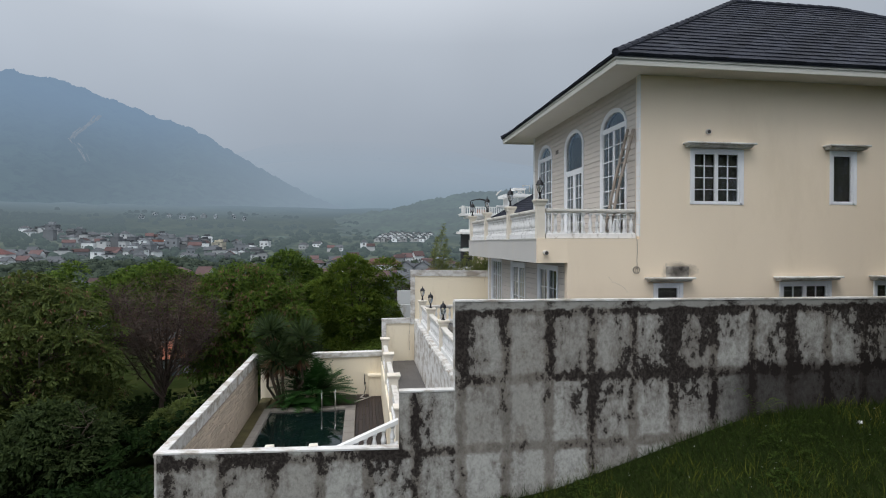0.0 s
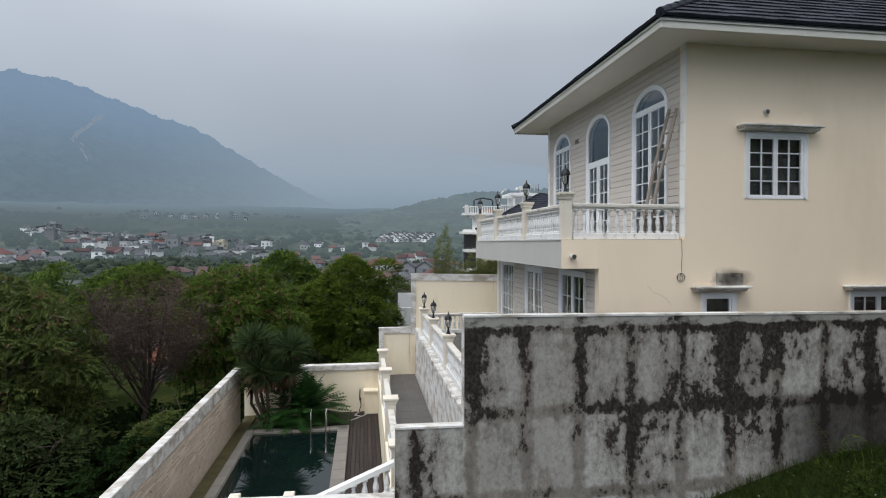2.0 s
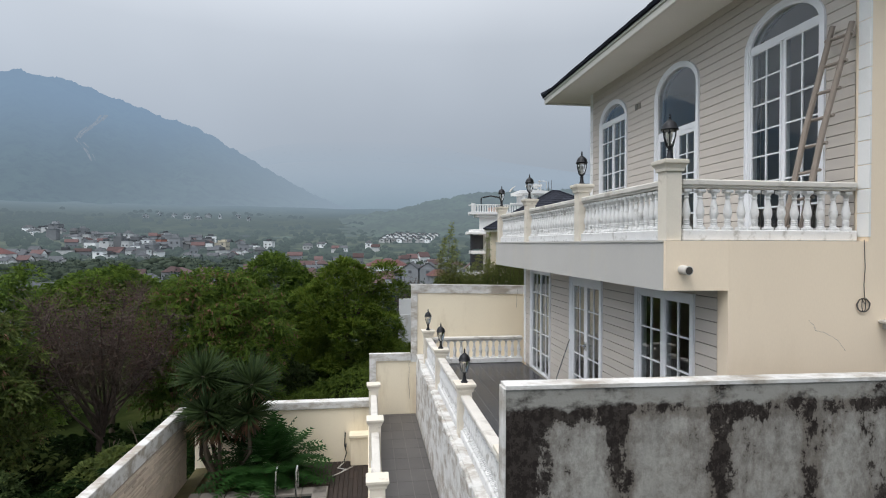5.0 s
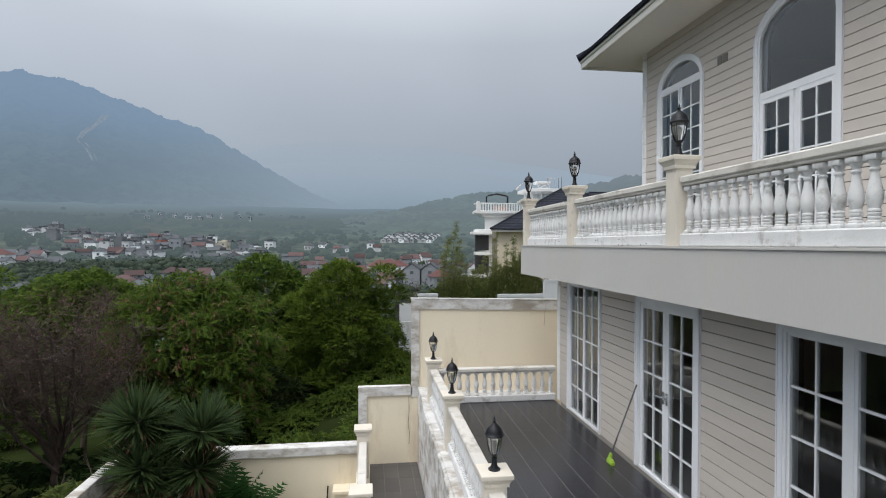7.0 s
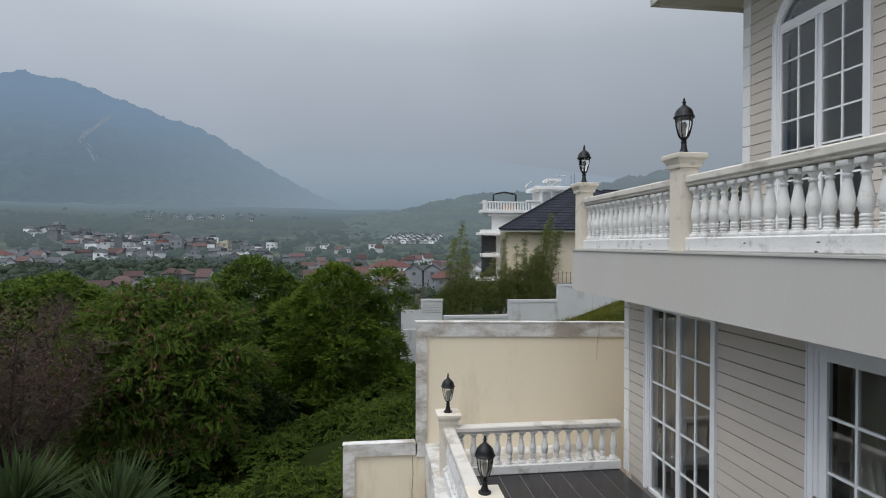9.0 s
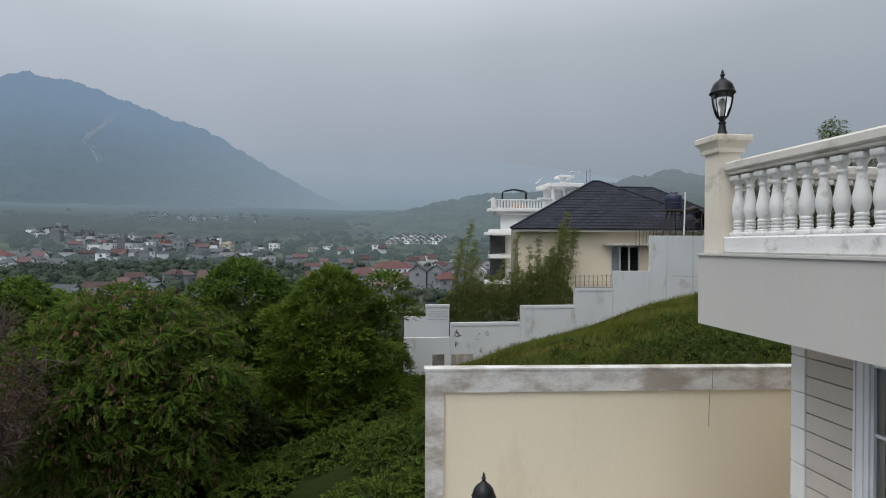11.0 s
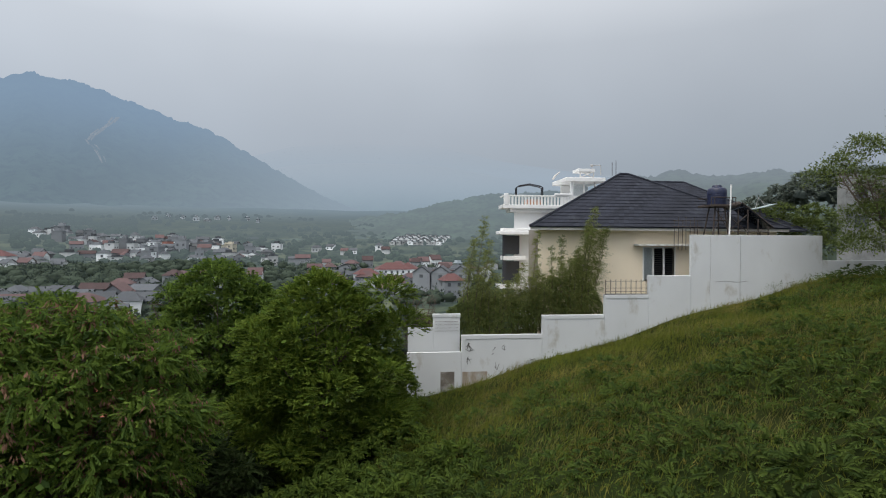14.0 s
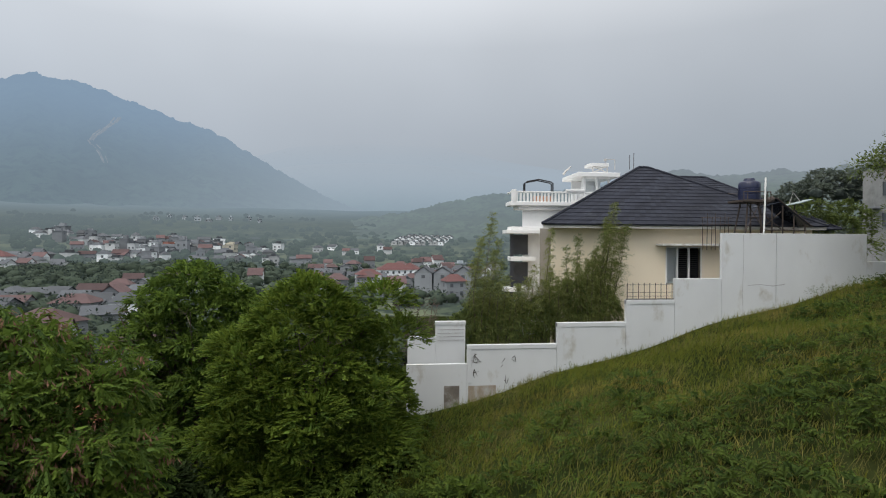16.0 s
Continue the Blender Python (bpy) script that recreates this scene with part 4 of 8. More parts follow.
# balcony slab with its deep front
part("balcony_slab", Shape().box(4.04, XF, YS + 0.115, 20.57, 3.335, SLAB_T, 0.0), FASCIA, house, "grey-white rendered balcony front")
part("balcony_lip", Shape().box(4.025, 4.06, YS + 0.115, 20.585, SLAB_T - 0.02, SLAB_T - 0.004, 0.0), FASCIA, house)

# siding, board by board
PITCH = 0.1439


def siding(a0, a1, z0, z1, openings, put, wall):
    z = z0
    while z < z1 - 0.03:
        hi = min(z + PITCH - 0.011, z1)
        for poly in pieces(a0, a1, z, hi, openings):
            part("siding_board", Shape().prism(poly, put, -0.03, 0.0), CLAD, wall, smooth=0)
        z += PITCH


siding(YS + 0.19, YN - 0.10, 3.965, 7.84, ARCH, put_up, w_up)
siding(YS + 0.19, YN - 0.08, 0.795, 3.36, DOORS, put_lo, w_lo)

# corner boards, one to two courses of siding
for y0, y1 in ((YS - 0.012, YS + 0.15), (YN - 0.145, YN + 0.01)):
    z = 3.965
    while z < 7.8:
        part("corner_board", Shape().box(XF - 0.012, XF + 0.02, y0, y1, z, min(z + 2 * PITCH - 0.008, 7.84), 0.005), WHITE, house)
        z += 2 * PITCH
z = 0.795
while z < 3.3:
    part("corner_board", Shape().box(XL - 0.012, XL + 0.02, YN - 0.135, YN + 0.012, z, min(z + 2 * PITCH - 0.008, 3.37), 0.005), WHITE, house)
    z += 2 * PITCH


def bar(s, put, u0, u1, v0, v1, n0, n1):
    s.prism([(u0, v0), (u1, v0), (u1, v1), (u0, v1)], put, n0, n1)


def pane(put, u0, u1, v0, v1, parent, n=-0.035):
    s = Shape()
    s.prism([(u0, v0), (u1, v0), (u1, v1), (u0, v1)], put, n, n + 0.005)
    part("pane", s, GLASS, parent, smooth=0)


def ring(s, outer, inner, put, n0, n1):
    """A band between two outlines of equal length."""
    k = len(outer)
    for i in range(k - 1):
        s.prism([outer[i], outer[i + 1], inner[i + 1], inner[i]], put, n0, n1)


def leaf(parent_name, house_, put, u0, u1, v0, v1, cols, rows, fr=0.045, bw=0.022, label="", handle=False, kick=0.0):
    """A glazed sash or door leaf with its bars and panes."""
    s = Shape()
    bar(s, put, u0, u0 + fr, v0, v1, -0.06, -0.005)
    bar(s, put, u1 - fr, u1, v0, v1, -0.06, -0.005)
    bar(s, put, u0 + fr, u1 - fr, v1 - fr, v1, -0.06, -0.007)
    bar(s, put, u0 + fr, u1 - fr, v0, v0 + fr + kick, -0.06, -0.007)
    U0, U1, V0, V1 = u0 + fr, u1 - fr, v0 + fr + kick, v1 - fr
    for i in range(1, cols):
        u = U0 + (U1 - U0) * i / cols
        bar(s, put, u - bw / 2, u + bw / 2, V0, V1, -0.048, -0.015)
    for j in range(1, rows):
        v = V0 + (V1 - V0) * j / rows
        bar(s, put, U0, U1, v - bw / 2, v + bw / 2, -0.046, -0.017)
    p = part(parent_name, s, TRIM, house_, label, smooth=0)
    for i in range(cols):
        for j in range(rows):
            pane(put, U0 + (U1 - U0) * i / cols, U0 + (U1 - U0) * (i + 1) / cols, V0 + (V1 - V0) * j / rows, V0 + (V1 - V0) * (j + 1) / rows, p)
    if handle:
        h = Shape()
        u = u0 + fr / 2 if handle > 0 else u1 - fr / 2
        h.tube([put(u, 1.95, -0.01), put(u, 1.95, 0.06), put(u + 0.10 * handle, 1.95, 0.06)], 0.010, 6)
        h.box(*[c for pair in zip(*sorted([put(u - 0.02, 1.86, -0.006), put(u + 0.02, 2.02, 0.005)])) for c in sorted(pair)], 0.003)
        part("handle", h, STEEL, p, "bright metal lever handle")
    return p


def outer_frame(o, put, fr=0.035, trim=0.07, name="window_frame"):
    s = Shape()
    inner = Opening(o.c - o.h + fr, o.c + o.h - fr, o.z0, o.z1 - fr, None if o.spring is None else o.spring)
    ring(s, o.outline(), inner.outline(), put, -0.12, 0.012)
    ring(s, o.outline(trim), o.outline(0.0), put, -0.005, 0.022)
    ring(s, o.outline(trim), o.outline(trim - 0.016), put, 0.02, 0.032)
    bar(s, put, o.c - o.h, o.c + o.h, o.z0, o.z0 + 0.04, -0.12, 0.012)
    return part(name, s, TRIM, house, "white painted frame", smooth=0), inner


def arch_window(o, door):
    frame_ob, inn = outer_frame(o, put_up)
    tr = 6.06 if door else 6.85
    t0, t1 = tr - 0.05, tr + 0.05
    s = Shape()
    bar(s, put_up, o.c - inn.h, o.c + inn.h, t0, t1, -0.11, 0.002)
    bar(s, put_up, o.c - 0.03, o.c + 0.03, o.z0 + 0.04, t0, -0.11, -0.03)
    part("transom", s, TRIM, frame_ob, smooth=0)
    # curved head glass
    ol = inn.outline()
    pts = [p for p in ol if p[1] >= t1]
    pts = [(o.c - inn.h, t1)] + [p for p in pts if p[1] > t1] + [(o.c + inn.h, t1)]
    part("head_pane", Shape().prism(pts, put_up, -0.035, -0.03), GLASS, frame_ob, smooth=0)
    rows = 5 if door else 7
    for sgn in (-1, 1):
        u0, u1 = (o.c - inn.h, o.c - 0.03) if sgn < 0 else (o.c + 0.03, o.c + inn.h)
        leaf("casement", house, put_up, u0, u1, o.z0 + 0.04, t0, 2, rows, fr=0.065 if door else 0.024)


for k, o in enumerate(ARCH):
    arch_window(o, k == 1)


def door_unit(o, rows, leaves_gap, handle, fr, kick=0.0):
    frame_ob, inn = outer_frame(o, put_lo, name="door_frame")
    if leaves_gap:
        s = Shape()
        bar(s, put_lo, o.c - leaves_gap, o.c + leaves_gap, o.z0, inn.z1, -0.11, 0.0)
        part("mullion", s, TRIM, frame_ob, smooth=0)
    g = max(leaves_gap, 0.003)
    leaf("door_leaf", house, put_lo, o.c - inn.h, o.c - g, o.z0 + 0.01, inn.z1, 2, rows, fr=fr, handle=-1 if handle else 0, kick=kick)
    leaf("door_leaf", house, put_lo, o.c + g, o.c + inn.h, o.z0 + 0.01, inn.z1, 2, rows, fr=fr, handle=1 if handle else 0, kick=kick)


door_unit(DOORS[0], 5, 0.04, False, 0.030)
door_unit(DOORS[1], 5, 0.0, True, 0.07, -0.03)
door_unit(DOORS[2], 5, 0.016, False, 0.022)


DULL_CLOTH = mat("dull_curtain_cloth", (0.105, 0.100, 0.088), 0.95, 0.15, 3, 40, 0.1, stretch=(6, 6, 0.4))


def side_window(o, sashes, cols, rows, hood):
    frame_ob, inn = outer_frame(o, put_s, 0.04, 0.045)
    w = 2 * inn.h / sashes
    for i in range(sashes):
        u0 = o.c - inn.h + i * w
        leaf("casement", house, put_s, u0 + 0.004, u0 + w - 0.004, o.z0 + 0.04, inn.z1, cols, rows, fr=0.042, bw=0.02)
    # a dull curtain hangs close behind the glass, in shallow folds
    folds, n = Shape(), max(8, int(o.h * 40))
    us = [o.c - o.h + 0.02 + 2 * (o.h - 0.02) * i / n for i in range(n + 1)]
    folds.add([put_s(us[i], v, -0.115 + 0.012 * math.sin(i * 1.7)) for i in range(n + 1) for v in (o.z0 + 0.03, o.z1 - 0.02)], [(2 * i, 2 * i + 2, 2 * i + 3, 2 * i + 1) for i in range(n)])
    part("curtain", folds.mesh("curtain", DULL_CLOTH, 60, fix=False), None, house, "dull brown-grey curtain behind the glass")
    h0, h1, z = hood
    s = Shape()
    s.prism([(0, 0), (-0.16, 0.015), (-0.20, 0.045), (-0.21, 0.085), (0, 0.10)], lambda u, v, n: (n, YS + u + 0.001, z + v), h0 + 0.07, h1 - 0.07)
    s.box(h0, h1, YS - 0.25, YS + 0.0, z + 0.07, z + 0.115, 0.012)
    part("hood", s, WHITE_OLD, house, "moulded concrete window hood stained along its edge")


side_window(SIDE[0], 2, 2, 4, (7.68, 9.50, 6.12))
side_window(SIDE[1], 1, 1, 1, (11.50, 12.68, 6.15))
side_window(SIDE[2], 1, 1, 1, (6.70, 7.90, 2.87))
side_window(SIDE[3], 2, 2, 2, (10.14, 11.93, 2.86))
side_window(SIDE[4], 2, 2, 2, (12.85, 14.7, 2.86))

# ---- roof ----
EX0, EX1, EY0, EY1, EZ = 5.58, 22.4, 11.45, 21.30, 7.93
RX0, RX1, RY, RZ = 12.05, 15.9, 16.35, 11.68


def eaves():
    # boxed eave: soffit, fascia and gutter edge
    s = Shape()
    for x0, x1, y0, y1 in ((EX0 + 0.06, EX1 - 0.06, EY0 + 0.06, YS - 0.0), (EX0 + 0.06, EX1 - 0.06, YN, EY1 - 0.06), (EX0 + 0.06, XF, YS, YN), (21.4, EX1 - 0.06, YS, YN)):
        s.box(x0, x1, y0, y1, EZ - 0.10, EZ - 0.07)
    part("soffit", s, SOFFIT, house, "painted boarded soffit")
    for x0, x1, y0, y1 in ((EX0, EX1, EY0, EY0 + 0.06), (EX0, EX1, EY1 - 0.06, EY1), (EX0, EX0 + 0.06, EY0 + 0.06, EY1 - 0.06), (EX1 - 0.06, EX1, EY0 + 0.06, EY1 - 0.06)):
        part("fascia", Shape().box(x0, x1, y0, y1, EZ - 0.16, EZ + 0.04, 0.01), GUTTER, house, "pale grey eaves fascia")
    # stepped lip of the gutter board
    g = Shape()
    g.box(EX0 - 0.025, EX1 + 0.025, EY0 - 0.025, EY0 - 0.002, EZ - 0.03, EZ + 0.035, 0.006)
    g.box(EX0 - 0.025, EX0 - 0.002, EY0 - 0.002, EY1, EZ - 0.03, EZ + 0.035, 0.006)
    part("gutter_lip", g, GUTTER, house)


eaves()


def hip_roof(parent, x0, x1, y0, y1, z, rx0, rx1, ry, rz, course=0.30, slant=0.0, name="roof"):
    """A hipped roof of lapped tile courses with ridge and hip caps."""
    a, b, c, d = Vector((x0, y0, z)), Vector((x1, y0, z)), Vector((x1, y1, z)), Vector((x0 + slant, y1, z))
    e, f = Vector((rx0, ry, rz)), Vector((rx1, ry, rz))
    low = Vector((0, 0, -0.05))
    s = Shape()
    s.add([p + low for p in (a, b, c, d, e, f)], [(0, 1, 5, 4), (1, 2, 5), (2, 3, 4, 5), (3, 0, 4), (0, 3, 2, 1)])
    roof = part(name, s, ROOF, parent, "dark slate-grey lapped tile roof", smooth=0)
    for p0, p1, q0, q1 in ((a, b, e, f), (d, a, e, e), (b, c, f, f), (c, d, f, e)):
        L = ((q0 + q1) / 2 - (p0 + p1) / 2).length
        n = round(L / course)
        nrm = (p1 - p0).cross(q0 - p0).normalized()
        for i in range(n):
            t0, t1 = i / n, min((i + 1.25) / n, 1)
            l0, r0 = p0.lerp(q0, t0), p1.lerp(q1, t0)
            l1, r1 = p0.lerp(q0, t1), p1.lerp(q1, t1)
            width = (r0 - l0).length
            if width < 0.15:
                continue
            st = Shape()
            k = max(1, round(width / 0.34))
            # each tile butts the next with a hairline gap and its own small lift
            for j in range(k):
                u0, u1 = j / k, (j + 1) / k - 0.006 / width
                lift = 0.032 + 0.014 * rng.random()
                A, B = l0.lerp(r0, u0) + nrm * lift, l0.lerp(r0, u1) + nrm * lift
                C, D = l1.lerp(r1, u1) + nrm * 0.006, l1.lerp(r1, u0) + nrm * 0.006
                A2, B2 = l0.lerp(r0, u0) - nrm * 0.02, l0.lerp(r0, u1) - nrm * 0.02
                st.add([A, B, C, D, A2, B2], [(0, 1, 2, 3), (0, 4, 5, 1)])
            part("tile_course", st.mesh("tile_course", ROOF, 0, fix=False), None, roof)
    caps = Shape()
    for p, q in ((a, e), (b, f), (c, f), (d, e), (e, f)):
        n = max(2, round((q - p).length / 0.38))
        for i in range(n):
            m0, m1 = p.lerp(q, i / n), p.lerp(q, (i + 1.06) / n)
            caps.tube([m0 + Vector((0, 0, 0.03)), m1 + Vector((0, 0, 0.015))], [0.088, 0.084], 8)
    part("ridge_cap", caps, ROOF, parent, "rounded ridge and hip caps")
    return roof


hip_roof(house, EX0 - 0.05, EX1 + 0.05, EY0 - 0.05, EY1 + 0.05, EZ + 0.07, RX0, RX1, RY, RZ)


# ---- far backdrop ----
HEAD, FOC = radians(6.48), 968.0


def bearing(px):
    return HEAD + math.atan((px - 784) / FOC)


def rise(px, py, r):
    """Height above the world's zero of a far point at bearing px, sight line py, at range r."""
    return 3.9 + (437 - py) / FOC * r * math.cos(bearing(px) - HEAD)


def backdrop(name, label, profile, r0, r1, z0, material, rough=6.0, gully=0.08, tree=2.0, cols=260, rows=26, seed=0.0):
    """A far mountain side that rises from z0 at range r0 to its ridge at range r1."""
    xs = np.linspace(profile[0][0], profile[-1][0], cols)
    ys = np.interp(xs, [p[0] for p in profile], [p[1] for p in profile])
    ker = np.ones(5) / 5
    ys[2:-2] = np.convolve(ys, ker, "valid")
    vs = []
    for px, py in zip(xs, ys):
        az = bearing(px)
        top = rise(px, py, r1)
        for k in range(rows + 3):
            s = min(k / rows, 1.0) if k <= rows else 1.0
            r = r0 + (r1 - r0) * (k / rows)
            h = z0 + (top - z0) * (s ** 1.15) if k <= rows else z0 + (top - z0) * (1 - 0.08 * (k - rows))
            x, y = 1.0 + r * math.sin(az), 12.0 + r * math.cos(az)
            g = noise.noise(Vector((az * 22 + seed, k * 0.10, seed))) + 0.5 * noise.noise(Vector((az * 60 + seed, k * 0.25, 3 + seed)))
            h += g * gully * (top - z0) * math.sin(math.pi * min(s, 1)) + tree * noise.noise(Vector((x * 0.05, y * 0.05, seed)))
            if k >= rows - 1:
                h += tree * 0.8 * noise.noise(Vector((az * 500, seed, k)))
            vs.append((x, y, h))
    n = rows + 3
    fs = [(i * n + k, (i + 1) * n + k, (i + 1) * n + k + 1, i * n + k + 1) for i in range(cols - 1) for k in range(n - 1)]
    me = bpy.data.meshes.new(name)
    me.from_pydata(vs, [], fs)
    me.shade_smooth()
    me.materials.append(material)
    return tagged(new(name, me), label, "mountain", kind="structure")


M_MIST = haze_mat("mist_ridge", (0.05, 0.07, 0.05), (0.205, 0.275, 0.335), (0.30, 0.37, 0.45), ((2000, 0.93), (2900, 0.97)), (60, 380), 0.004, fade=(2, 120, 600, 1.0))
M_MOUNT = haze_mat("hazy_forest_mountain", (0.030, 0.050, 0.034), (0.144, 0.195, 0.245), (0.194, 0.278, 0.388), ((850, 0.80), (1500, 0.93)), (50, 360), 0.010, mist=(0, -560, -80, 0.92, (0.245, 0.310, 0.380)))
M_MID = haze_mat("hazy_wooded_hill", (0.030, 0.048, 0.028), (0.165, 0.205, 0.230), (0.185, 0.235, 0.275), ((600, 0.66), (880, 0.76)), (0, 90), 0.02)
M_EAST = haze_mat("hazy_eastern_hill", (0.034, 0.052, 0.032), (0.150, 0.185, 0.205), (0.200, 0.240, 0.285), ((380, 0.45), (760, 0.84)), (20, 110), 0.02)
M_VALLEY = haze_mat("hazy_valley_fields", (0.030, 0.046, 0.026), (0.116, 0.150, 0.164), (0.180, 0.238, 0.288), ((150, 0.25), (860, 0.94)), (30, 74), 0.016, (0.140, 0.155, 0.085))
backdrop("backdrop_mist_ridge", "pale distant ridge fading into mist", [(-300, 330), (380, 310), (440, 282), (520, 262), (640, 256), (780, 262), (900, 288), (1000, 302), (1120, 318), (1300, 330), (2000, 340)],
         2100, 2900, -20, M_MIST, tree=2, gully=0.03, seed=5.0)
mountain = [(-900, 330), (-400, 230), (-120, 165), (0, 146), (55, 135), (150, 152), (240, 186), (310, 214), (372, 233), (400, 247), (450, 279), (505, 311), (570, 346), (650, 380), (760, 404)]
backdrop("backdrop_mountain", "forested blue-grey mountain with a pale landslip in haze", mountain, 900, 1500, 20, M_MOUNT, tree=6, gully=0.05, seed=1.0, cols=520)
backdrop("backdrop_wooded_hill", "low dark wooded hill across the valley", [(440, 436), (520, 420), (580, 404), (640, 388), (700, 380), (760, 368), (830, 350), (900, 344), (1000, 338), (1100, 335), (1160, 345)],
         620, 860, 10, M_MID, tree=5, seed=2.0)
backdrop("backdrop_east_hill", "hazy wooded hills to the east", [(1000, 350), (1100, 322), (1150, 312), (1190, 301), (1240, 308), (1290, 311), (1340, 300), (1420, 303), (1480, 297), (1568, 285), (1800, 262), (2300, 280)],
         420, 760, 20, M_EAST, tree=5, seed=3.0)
# the landslip on the mountain's flank
SCAR = haze_mat("hazy_bare_rock", (0.30, 0.28, 0.25), (0.19, 0.24, 0.30), (0.22, 0.29, 0.38), ((850, 0.80), (1500, 0.84)), (60, 400), 0.05, (0.10, 0.11, 0.10))


def flank(px, py):
    """Where the sight line meets the mountain's mean flank."""
    top = rise(px, float(np.interp(px, [p[0] for p in mountain], [p[1] for p in mountain])), 1500)
    for r in range(905, 1500, 5):
        if rise(px, py, r) < 20 + (top - 20) * ((r - 900) / 600) ** 1.15:
            break
    a = bearing(px)
    r -= 45
    return (1 + r * math.sin(a), 12 + r * math.cos(a), rise(px, py, r))


scar = Shape()
line = [(212, 212), (204, 221), (196, 227), (186, 233), (172, 243), (165, 252), (170, 260), (180, 270), (186, 280), (191, 292)]
for i in range(len(line) - 1):
    (pa, qa), (pb, qb) = line[i], line[i + 1]
    for k in range(3):
        w, d = 0.8 + 1.6 * rng.random(), rng.uniform(-6, 6)
        scar.add([flank(pa + d - w, qa), flank(pa + d + w, qa + 1.5), flank(pb + d + w * 0.6, qb + 2), flank(pb + d - w * 0.6, qb)], [(0, 1, 2, 3)])
tagged(part("backdrop_landslip", scar.mesh("backdrop_landslip", SCAR, 0, fix=False), None, None), "pale bare landslip on the hazy mountain", "landslip", kind="structure")

# valley floor with fields behind the town
xs_v, r_v = np.linspace(-700, 2000, 150), np.array([190, 220, 255, 300, 350, 400, 430, 460, 490, 520, 560, 600, 650, 700, 770, 850, 930, 1020])
vv = []
for px in xs_v:
    a = bearing(px)
    for r in r_v:
        x, y = 1 + r * math.sin(a), 12 + r * math.cos(a)
        vv.append((x, y, float(ground_z(x, y)) + 0.6 + (0 if r < 200 else 2.0 * noise.noise(Vector((x * 0.012, y * 0.012, 0)))) - (3.0 if r < 200 else 0)))
k = len(r_v)
me = bpy.data.meshes.new("backdrop_valley")
me.from_pydata(vv, [], [(i * k + j, (i + 1) * k + j, (i + 1) * k + j + 1, i * k + j + 1) for i in range(len(xs_v) - 1) for j in range(k - 1)])
me.shade_smooth()
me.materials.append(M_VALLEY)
tagged(new("backdrop_valley", me), "misty green fields rising behind the town", "valley", kind="structure")


def valley_ground(x, y):
    r = math.hypot(x - 1, y - 12)
    return float(ground_z(x, y)) + (0.6 + 2.0 * noise.noise(Vector((x * 0.012, y * 0.012, 0))) if r > 200 else 0)


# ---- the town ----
# distance haze is put into these base colours, most of it in the far wall
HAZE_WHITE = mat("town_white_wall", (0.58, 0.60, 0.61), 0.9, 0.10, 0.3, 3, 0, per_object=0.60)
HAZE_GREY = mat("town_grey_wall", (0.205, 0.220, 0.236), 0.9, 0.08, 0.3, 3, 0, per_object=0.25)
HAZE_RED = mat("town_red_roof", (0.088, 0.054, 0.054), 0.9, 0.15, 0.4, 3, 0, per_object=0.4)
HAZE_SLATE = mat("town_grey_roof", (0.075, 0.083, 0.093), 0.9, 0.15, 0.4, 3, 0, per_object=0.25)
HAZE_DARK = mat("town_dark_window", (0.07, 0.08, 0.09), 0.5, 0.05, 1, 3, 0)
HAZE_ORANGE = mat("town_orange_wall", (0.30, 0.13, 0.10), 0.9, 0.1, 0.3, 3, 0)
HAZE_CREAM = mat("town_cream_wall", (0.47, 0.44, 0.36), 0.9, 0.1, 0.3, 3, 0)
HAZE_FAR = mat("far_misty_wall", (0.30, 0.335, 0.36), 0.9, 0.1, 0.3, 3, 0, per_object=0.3)


